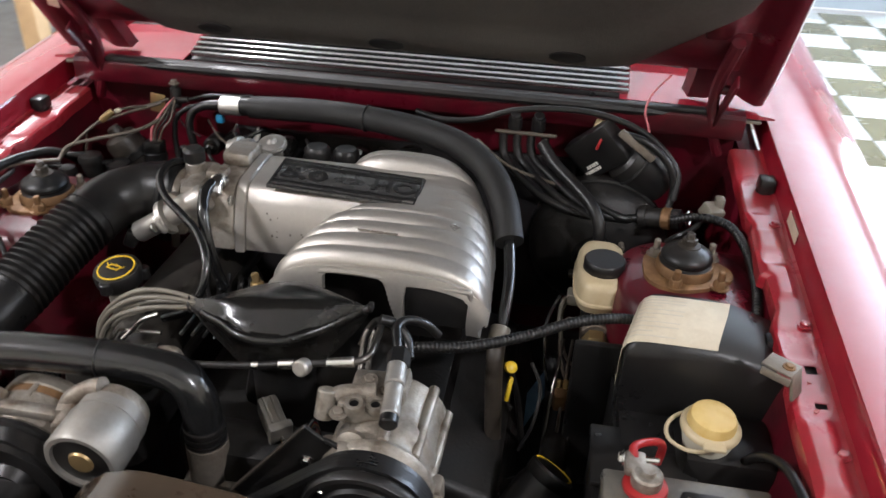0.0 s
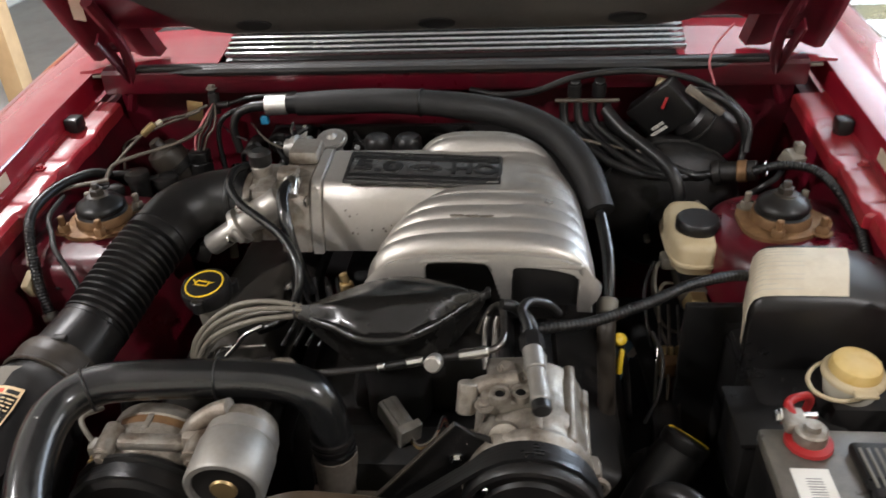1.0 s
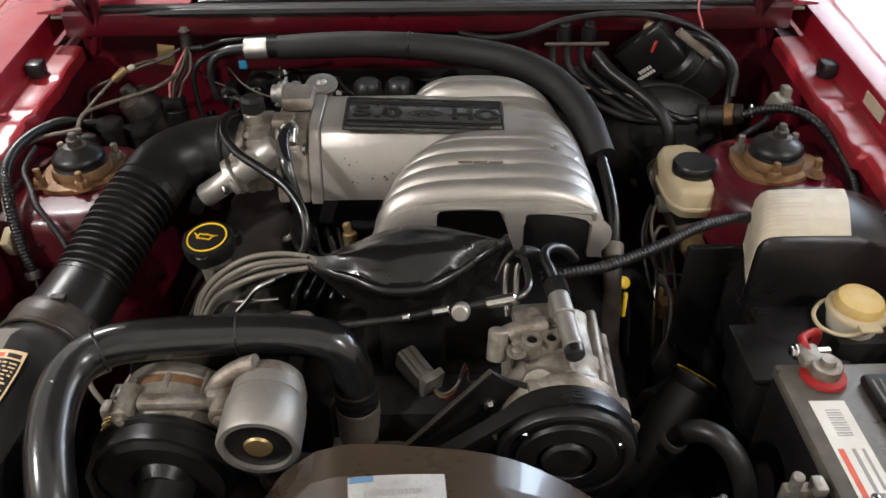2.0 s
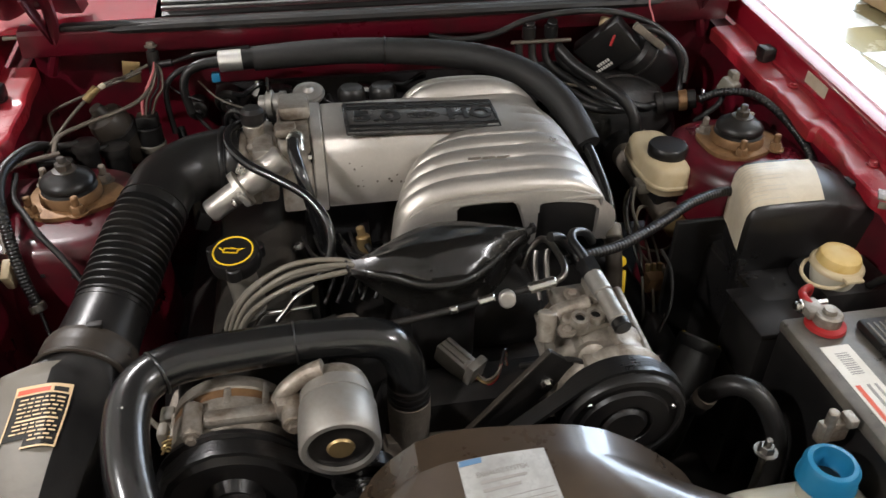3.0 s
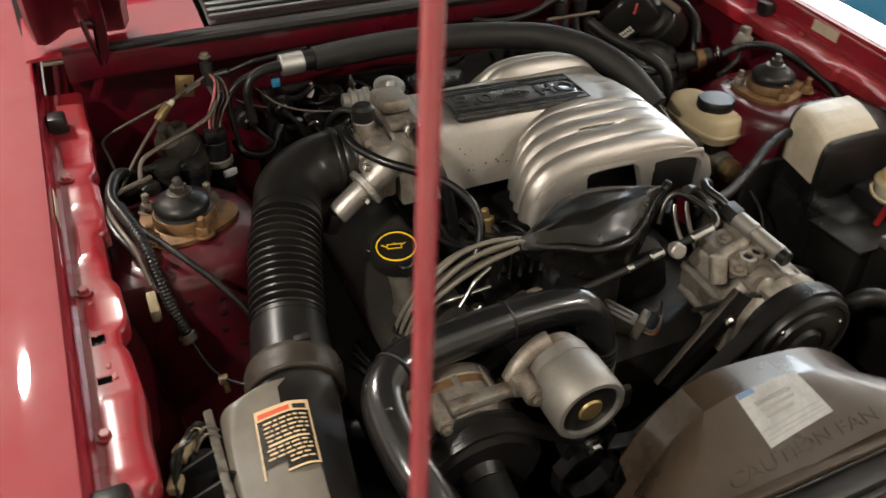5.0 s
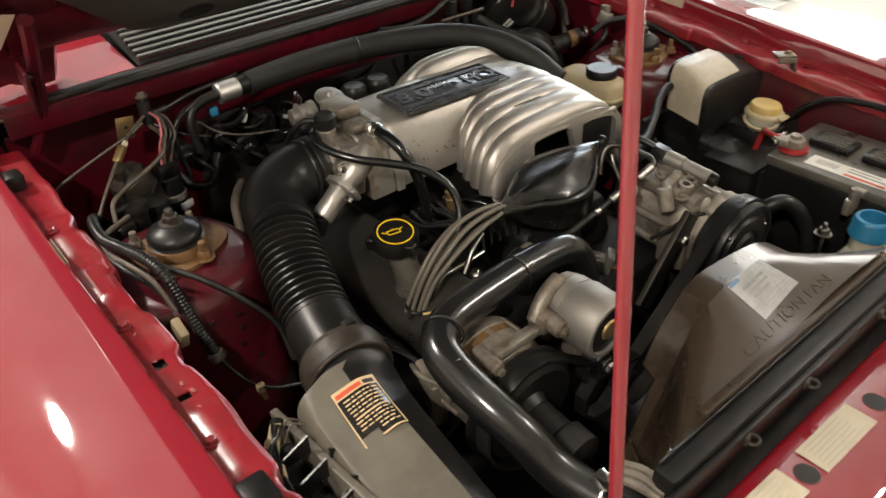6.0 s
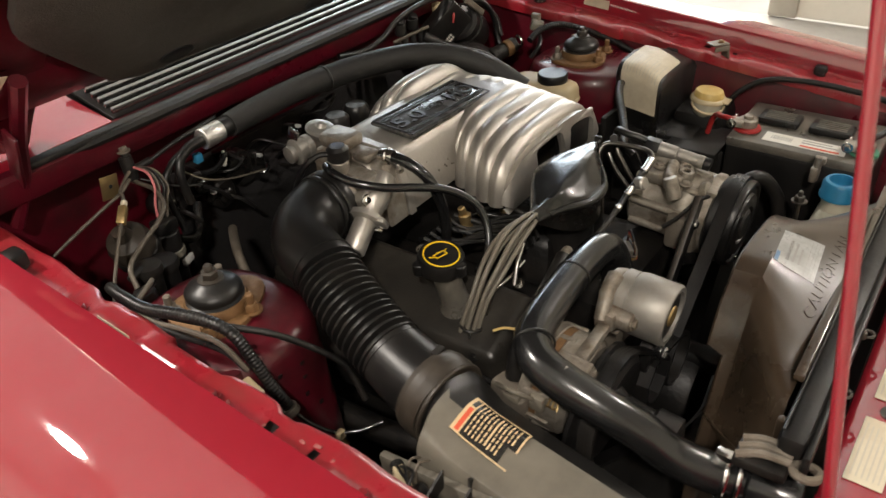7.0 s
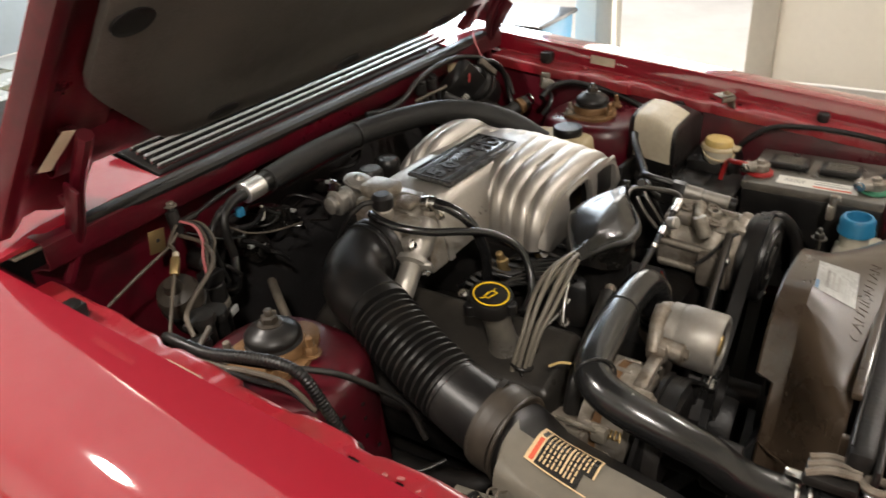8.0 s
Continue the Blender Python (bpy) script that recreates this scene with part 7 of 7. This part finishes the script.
rail = thing("pipe_rail", "thin metal rail holding the firewall pipes", "rail", (0.24, 0.26, 0.825))
part("bar", rod((0.192, 0.247, 0.826), (0.298, 0.240, 0.828), 0.0034), DULL_WIRE, rail)
for x in (0.225, 0.265):
    part("valve", join(rod((x, 0.255, 0.83), (x, 0.255, 0.852), 0.012), rod((x, 0.255, 0.85), (x, 0.25, 0.86), 0.009)), BLACK, rail)
line("hose", "thick black hose curving down to the brake reservoir", "hose", [(0.275, 0.235, 0.815), (0.30, 0.205, 0.793), (0.335, 0.172, 0.775), (0.365, 0.142, 0.757), (0.382, 0.121, 0.731), (0.386, 0.11, 0.69)], 0.0105, RUBBER)
line("cable", "thin dark cable behind the intake", "cable", [(0.16, 0.262, 0.80), (0.22, 0.22, 0.775), (0.29, 0.205, 0.76), (0.34, 0.20, 0.752)], 0.003, ALU_DARK)

# left rear corner: solenoids, vacuum valves and wires
for x, y, z, r in ((-0.506, 0.128, 0.756, 0.017), (-0.470, 0.150, 0.735, 0.019), (-0.535, 0.10, 0.742, 0.012)):
    e = thing("vacuum_canister", "small round black vacuum valve with hose stub", "valve", (x, y, z - 0.05), "vacuum valves")
    part("body", rod((x, y, z - 0.16), (x, y, z), r, bev=0.004), DIRTY_BLACK, e)
    part("cap", lathe([(r + 0.003, -0.006), (r + 0.004, 0.0), (r + 0.002, 0.007), (r * 0.6, 0.009)], (x, y, z - 0.006), n=22), RUBBER, e)
    part("stub", rod((x - 0.008, y, z), (x - 0.034, y - 0.012, z + 0.002), 0.0055), DIRTY_BLACK, e)
coil = thing("ignition_coil", "black cylindrical solenoid coil with a black plug", "coil", (-0.423, 0.2, 0.68))
part("body", rod((-0.424, 0.202, 0.56), (-0.423, 0.201, 0.742), 0.020), BLACK, coil)
part("collar", rod((-0.424, 0.202, 0.700), (-0.424, 0.202, 0.712), 0.0235), DUSTY_SHEEN, coil)
part("plug", box((-0.422, 0.200, 0.752), (0.034, 0.026, 0.02), 0.004), BLACK, coil, "black plug")
for k, m in enumerate((PINK, DULL_WIRE, RUBBER, DULL_WIRE)):
    line("wire", ("thin pink wire in the corner loom", "thin brown wire in the corner loom", "thin black wire in the corner loom", "thin beige wire in the corner loom")[k], "wire", [(-0.428 + 0.005 * k, 0.200, 0.760), (-0.424 + 0.007 * k, 0.204, 0.785), (-0.412 + 0.007 * k, 0.213, 0.806 - 0.002 * k), (-0.404 + 0.004 * k, 0.235, 0.82), (-0.405, 0.265, 0.822)], 0.0020, m, n=6, group="corner loom")
tf = thing("vacuum_tee", "black plastic vacuum tee on the firewall", "fitting", (-0.407, 0.28, 0.82))
part("body", join(rod((-0.407, 0.272, 0.80), (-0.407, 0.278, 0.838), 0.010), rod((-0.407, 0.27, 0.815), (-0.375, 0.262, 0.822), 0.006), rod((-0.407, 0.274, 0.838), (-0.407, 0.276, 0.848), 0.006)), BLACK, tf)
part("nut", hexbolt((-0.407, 0.276, 0.846), (0, 0, 1), 0.007, 0.007), ALU_DARK, tf)
line("wire", "thin grey vacuum line from the tee to the hose", "hose", [(-0.375, 0.262, 0.822), (-0.35, 0.255, 0.832), (-0.33, 0.25, 0.838), (-0.25, 0.258, 0.842)], 0.0035, RUBBER)
ld = line("wire", "cream braided lead with an inline connector", "wire", [(-0.572, 0.115, 0.735), (-0.555, 0.130, 0.755), (-0.525, 0.152, 0.785), (-0.491, 0.177, 0.812), (-0.474, 0.195, 0.818), (-0.462, 0.215, 0.817), (-0.452, 0.236, 0.812), (-0.43, 0.255, 0.815), (-0.415, 0.262, 0.82)], 0.0026, DULL_WIRE)
ic = thing("inline_connector", "tan inline wire connector", "connector", (-0.491, 0.177, 0.812))
part("body", box((-0.491, 0.177, 0.812), (0.028, 0.012, 0.011), 0.003, rot=(0, -34, 36)), BRASS, ic)
part("collar", rod((-0.480, 0.187, 0.8165), (-0.473, 0.195, 0.819), 0.0045), LABEL_CREAM, ic)
line("wire", "grey lead crossing the corner", "wire", [(-0.576, 0.215, 0.712), (-0.580, 0.232, 0.728), (-0.584, 0.248, 0.745), (-0.570, 0.252, 0.758), (-0.525, 0.248, 0.778), (-0.48, 0.24, 0.798), (-0.452, 0.238, 0.808), (-0.425, 0.25, 0.815)], 0.0026, DULL_WIRE)
line("copper_line", "dull copper coloured line across the corner", "pipe", [(-0.545, 0.095, 0.755), (-0.535, 0.115, 0.775), (-0.50, 0.135, 0.783), (-0.455, 0.155, 0.79), (-0.425, 0.18, 0.795), (-0.41, 0.22, 0.80), (-0.41, 0.27, 0.80)], 0.0034, DULL_WIRE)
brk = thing("vacuum_tank", "dull black plastic vacuum reservoir in the corner", "tank", (-0.46, 0.2, 0.72))
part("body", lathe([(0.008, -0.052), (0.026, -0.048), (0.031, -0.036), (0.032, 0.030), (0.028, 0.040), (0.014, 0.046), (0.010, 0.060)], (-0.470, 0.205, 0.730), (-0.42, -0.2, 0.88), 28), BROWN_RUBBER, brk)
part("strap", lathe([(0.0325, -0.004), (0.0345, -0.002), (0.0345, 0.010), (0.0325, 0.012)], (-0.470, 0.205, 0.730), (-0.42, -0.2, 0.88), 28), DIRTY_BLACK, brk)
line("hose", "dull black loop of hose on the firewall", "hose", [(-0.30, 0.29, 0.70), (-0.32, 0.27, 0.675), (-0.345, 0.25, 0.672), (-0.375, 0.245, 0.685), (-0.385, 0.26, 0.705)], 0.008, HOSE)
line("metal_pipe", "bent grey pipe behind the strut tower", "pipe", [(-0.36, 0.11, 0.60), (-0.358, 0.12, 0.65), (-0.350, 0.14, 0.678), (-0.33, 0.17, 0.682), (-0.30, 0.21, 0.675)], 0.0075, ALU_DARK)
line("vacuum_hose", "black vacuum line down from the heater hose", "hose", [(-0.34, 0.24, 0.822), (-0.365, 0.23, 0.818), (-0.385, 0.225, 0.80), (-0.39, 0.22, 0.77), (-0.385, 0.21, 0.72)], 0.0048, RUBBER)
egr = thing("firewall_solenoid", "shiny dark solenoid on the firewall", "solenoid", (-0.21, 0.28, 0.73))
part("body", box((-0.212, 0.288, 0.735), (0.05, 0.05, 0.04), 0.01), GLOSS_BLACK, egr)
part("clip", box((-0.212, 0.262, 0.745), (0.012, 0.006, 0.022), 0.002, rot=(0, 20, 0)), STEEL, egr, "bright metal clip")
tag = thing("paper_tag", "yellowed tag with a hole stuck on the firewall", "tag", (-0.445, 0.29, 0.80))
part("tag", box((-0.445, 0.274, 0.805), (0.028, 0.002, 0.036), 0.0005, rot=(0, 8, 0)), BRASS, tag)
part("eyelet", rod((-0.444, 0.2735, 0.806), (-0.444, 0.2725, 0.806), 0.003), LABEL_BLACK, tag)
cap2 = thing("pcv_valve", "black round valve behind the intake plenum", "valve", (-0.08, 0.14, 0.78))
for x in (-0.095, -0.045):
    part("cap", lathe([(0.020, -0.02), (0.022, 0), (0.022, 0.012), (0.017, 0.018), (0.006, 0.019)], (x, 0.145, 0.792), n=24), BLACK, cap2)
    part("stem", rod((x, 0.145, 0.70), (x, 0.145, 0.78), 0.014), DIRTY_BLACK, cap2)

# connector and harness in front of the distributor
hc = thing("harness_connector", "dark grey plastic connector with coloured leads", "connector", (-0.015, -0.32, 0.63))
part("shell", join(box((-0.016, -0.318, 0.642), (0.026, 0.050, 0.028), 0.004, rot=(14, 0, 38)), *[box((-0.020 + 0.008 * k, -0.322 + 0.006 * k, 0.657), (0.003, 0.040, 0.004), 0.001, rot=(14, 0, 38)) for k in range(2)]), BAT_TOP, hc)
part("plug", box((0.003, -0.342, 0.640), (0.030, 0.012, 0.040), 0.003, rot=(14, 0, 38)), BAT_TOP, hc, "ribbed grey plug collar")
for k, m in enumerate((DULL_WIRE, BRASS, REDRUB, RUBBER)):
    part("lead", tube([(0.004, -0.344, 0.641 - 0.006 * k), (0.016, -0.354, 0.636 - 0.005 * k), (0.031, -0.349, 0.640 - 0.003 * k), (0.043, -0.332, 0.652 + 0.003 * k), (0.048, -0.327, 0.640), (0.048 + 0.003 * k, -0.322, 0.600)], 0.0019, 6), m, hc)
inj = thing("fuel_injector", "small brass coloured injector fitting under the plenum", "injector", (-0.1, -0.13, 0.69))
part("body", join(rod((-0.105, -0.125, 0.66), (-0.108, -0.118, 0.705), 0.010), rod((-0.108, -0.118, 0.70), (-0.112, -0.115, 0.718), 0.006)), BRASS, inj)
inj2 = copy_thing(inj, pose(-0.02, -0.15, 0.685, 10, 0, 40))
for k in range(6):
    x = -0.19 + 0.016 * k
    line("wire", "thin black injector wire", "wire", [(x, -0.10, 0.70), (x + 0.01, -0.13, 0.69 - 0.004 * (k % 3)), (x + 0.03, -0.17, 0.70), (x + 0.035, -0.215, 0.71), (x + 0.02, -0.24, 0.69)], 0.003, RUBBER, n=6, group="injector wires")

# small clips and plugs
tabs = thing("wire_clip", "small cream plastic clip holding the conduit", "clip", (-0.566, -0.125, 0.70))
part("body", box((-0.566, -0.128, 0.705), (0.012, 0.03, 0.03), 0.003, rot=(25, 0, 0)), CREAM, tabs)
pl = thing("wire_plug", "bright plug on a thin wire by the apron", "plug", (-0.53, -0.27, 0.62))
part("body", box((-0.510, -0.204, 0.628), (0.012, 0.010, 0.012), 0.003), CREAM, pl)
part("tip", rod((-0.510, -0.204, 0.622), (-0.508, -0.212, 0.612), 0.004), BRASS, pl)
gt = thing("wire_tab", "small grey plastic tab by the coil", "tab", (-0.44, 0.17, 0.70))
part("body", box((-0.412, 0.178, 0.692), (0.024, 0.006, 0.012), 0.002, rot=(0, 0, 20)), SCUFFED, gt)
bc = thing("wire_clip", "bright white clip on the dark firewall", "clip", (-0.25, 0.27, 0.76))
part("body", join(box((-0.250, 0.262, 0.762), (0.010, 0.008, 0.016), 0.002, rot=(0, 25, 0)), rod((-0.248, 0.262, 0.77), (-0.246, 0.262, 0.78), 0.003)), WHITE, bc)
for k, (x, y, z, r) in enumerate(((-0.30, 0.27, 0.74, 0.022), (-0.245, 0.285, 0.69, 0.026), (-0.355, 0.285, 0.72, 0.018))):
    e = thing("firewall_solenoid", "grimy black round solenoid on the firewall", "solenoid", (x, y, z), "firewall solenoids")
    part("body", rod((x, y + 0.04, z), (x, y, z), r, bev=0.004), DIRTY_BLACK, e)
    part("cap", rod((x, y, z), (x, y - 0.012, z - 0.002), r * 0.62, bev=0.003), GLOSS_BLACK, e)
    part("stub", tube([(x, y - 0.01, z), (x + 0.01, y - 0.03, z - 0.005), (x + 0.03, y - 0.035, z - 0.03)], 0.0035, 8), RUBBER, e)
line("wire", "thin bare wire across the dark firewall", "wire", [(-0.34, 0.255, 0.79), (-0.31, 0.235, 0.765), (-0.27, 0.22, 0.752), (-0.22, 0.20, 0.75)], 0.0016, DULL_WIRE, n=6)
line("wire", "thin dark wire across the corner", "wire", [(-0.405, 0.255, 0.805), (-0.37, 0.225, 0.785), (-0.335, 0.21, 0.775)], 0.0016, RUBBER, n=6)
for k in range(5):
    line("vacuum_hose", "thin grimy black hose over the lower intake", "hose", [(-0.15 + 0.03 * k, -0.06 - 0.01 * k, 0.66), (-0.14 + 0.03 * k, -0.10 - 0.012 * k, 0.69 + 0.004 * (k % 2)), (-0.125 + 0.032 * k, -0.15 - 0.006 * k, 0.685), (-0.12 + 0.03 * k, -0.20, 0.665)], 0.0048, (HOSE, DIRTY_BLACK)[k % 2], group="lower hoses")
bk = thing("alternator_bracket", "dusty grey cast bracket below the radiator hose", "bracket", (-0.335, -0.34, 0.60))
part("plate", box((-0.345, -0.345, 0.612), (0.028, 0.055, 0.080), 0.006, rot=(8, 0, -14)), ALU_DARK, bk)
part("socket", box((-0.3605, -0.349, 0.600), (0.004, 0.026, 0.030), 0.001, rot=(8, 0, -14)), DIRTY_BLACK, bk)
part("tab", box((-0.358, -0.358, 0.648), (0.016, 0.022, 0.012), 0.003), WIRE_GREY, bk)
part("coil_spring", tube([(-0.352 + 0.006 * math.cos(2.2 * k), -0.392 - 0.002 * k, 0.655 + 0.006 * math.sin(2.2 * k)) for k in range(14)], 0.0014, 6, 4), BRASS, bk)
cr = thing("conduit_clamp", "dull grey clamp round the end of the conduit", "clamp", (-0.538, -0.152, 0.67))
part("band", rod((-0.5385, -0.151, 0.671), (-0.535, -0.155, 0.660), 0.0112), BAT_TOP, cr)
for k in range(3):
    line("vacuum_hose", "thin black loop of hose beside the alternator", "hose", [(-0.33 - 0.01 * k, -0.18 - 0.02 * k, 0.60), (-0.345 - 0.008 * k, -0.22 - 0.02 * k, 0.63 + 0.006 * k), (-0.34, -0.27 - 0.015 * k, 0.635), (-0.325, -0.31 - 0.01 * k, 0.61)], 0.0045, HOSE, group="side hoses")
for k in range(2):
    line("wire", "thin dark wire beside the conduit", "wire", [(-0.53, 0.08, 0.766 - 0.006 * k), (-0.578 - 0.006 * k, 0.045, 0.770), (-0.590 - 0.004 * k, 0.0, 0.774), (-0.583 - 0.005 * k, -0.05, 0.778 - 0.006 * k), (-0.570, -0.095, 0.768 - 0.01 * k), (-0.562, -0.125, 0.735)], 0.0034, (DULL_WIRE, RUBBER)[k], n=8, group="apron wires")
rt = thing("radiator_bracket", "dull grey metal bracket on the radiator end", "bracket", (0.33, -0.665, 0.70))
part("plate", box((0.345, -0.655, 0.705), (0.06, 0.03, 0.006), 0.002), ALU_DARK, rt)
part("lip", box((0.345, -0.641, 0.694), (0.06, 0.004, 0.022), 0.0015), ALU_DARK, rt)
for x in (0.328, 0.362):
    part("post", join(rod((x, -0.655, 0.707), (x, -0.655, 0.728), 0.006), rod((x, -0.655, 0.726), (x, -0.655, 0.732), 0.009)), DIRTY_BLACK, rt)

# hoses and fittings low on the driver's side
for k in range(3):
    line("brake_pipe", "thin dark brake pipe dropping beside the booster", "pipe", [(0.345 + 0.014 * k, -0.02, 0.60), (0.340 + 0.014 * k, -0.07, 0.585), (0.335 + 0.016 * k, -0.10, 0.56), (0.33 + 0.018 * k, -0.14, 0.50), (0.33 + 0.018 * k, -0.15, 0.42)], 0.0026, (DARK_STEEL, DULL_WIRE, DARK_STEEL)[k], n=8, group="brake pipes")
pvb = thing("proportioning_valve", "weathered brass block joining the brake pipes", "valve", (0.355, -0.10, 0.55))
part("body", box((0.352, -0.105, 0.553), (0.030, 0.022, 0.034), 0.004, rot=(12, 0, 8)), RUST, pvb)
for k in range(3):
    part("nut", rod((0.343 + 0.010 * k, -0.10, 0.568), (0.343 + 0.010 * k, -0.095, 0.582), 0.0045, n=6), BRASS, pvb)
line("wire", "thin looping black wire by the dipstick", "wire", [(0.30, -0.20, 0.69), (0.315, -0.215, 0.66), (0.31, -0.24, 0.62), (0.295, -0.25, 0.58)], 0.0025, RUBBER, n=6)
line("wire", "thin looping black wire by the booster", "wire", [(0.33, -0.02, 0.68), (0.315, -0.05, 0.65), (0.318, -0.09, 0.61), (0.33, -0.11, 0.57)], 0.0028, HOSE, n=6)

# dark hoses and wires against the firewall
rnd = random.Random(5)
for k in range(9):
    x = -0.30 + 0.034 * k
    y, z = 0.285 + rnd.uniform(-0.02, 0.015), 0.735 + rnd.uniform(-0.03, 0.03)
    dx, dz = rnd.uniform(0.02, 0.07), rnd.uniform(-0.05, 0.03)
    line("vacuum_hose", "thin black hose looping against the firewall", "hose", [(x, 0.312, z - 0.03), (x + 0.004, y, z), (x + dx * 0.5, y - 0.03, z + dz * 0.4), (x + dx, y - 0.02, z + dz), (x + dx + 0.01, 0.310, z + dz - 0.02)], rnd.choice((0.0025, 0.0035, 0.005)), (HOSE, RUBBER, DIRTY_BLACK)[k % 3], n=8, group="firewall hoses")
for x, z in ((-0.27, 0.70), (-0.16, 0.72), (-0.06, 0.735)):
    e = thing("wire_plug", "small glossy black plug on the firewall", "plug", (x, 0.30, z), "firewall plugs")
    part("body", box((x, 0.298, z), (0.026, 0.03, 0.022), 0.004, rot=(0, 12, 8)), GLOSS_BLACK, e)
    part("tab", box((x, 0.282, z + 0.008), (0.010, 0.012, 0.006), 0.002, rot=(0, 12, 8)), SCUFFED, e)

# chipped paint on the fender flanges
rnd = random.Random(12)
for s, n in ((-1, 9), (1, 6)):
    for k in range(n):
        y = rnd.uniform(-0.52, 0.10)
        x = s * rnd.uniform(0.606, 0.638)
        size = (rnd.uniform(0.002, 0.005), rnd.uniform(0.003, 0.011), 0.0012)
        part("paint_chip", box((x, y, lip(y) - 0.0408), size, 0.0005, rot=(0, 0, rnd.uniform(-50, 50)), seg=1), CHIP, car, "pale chipped paint")
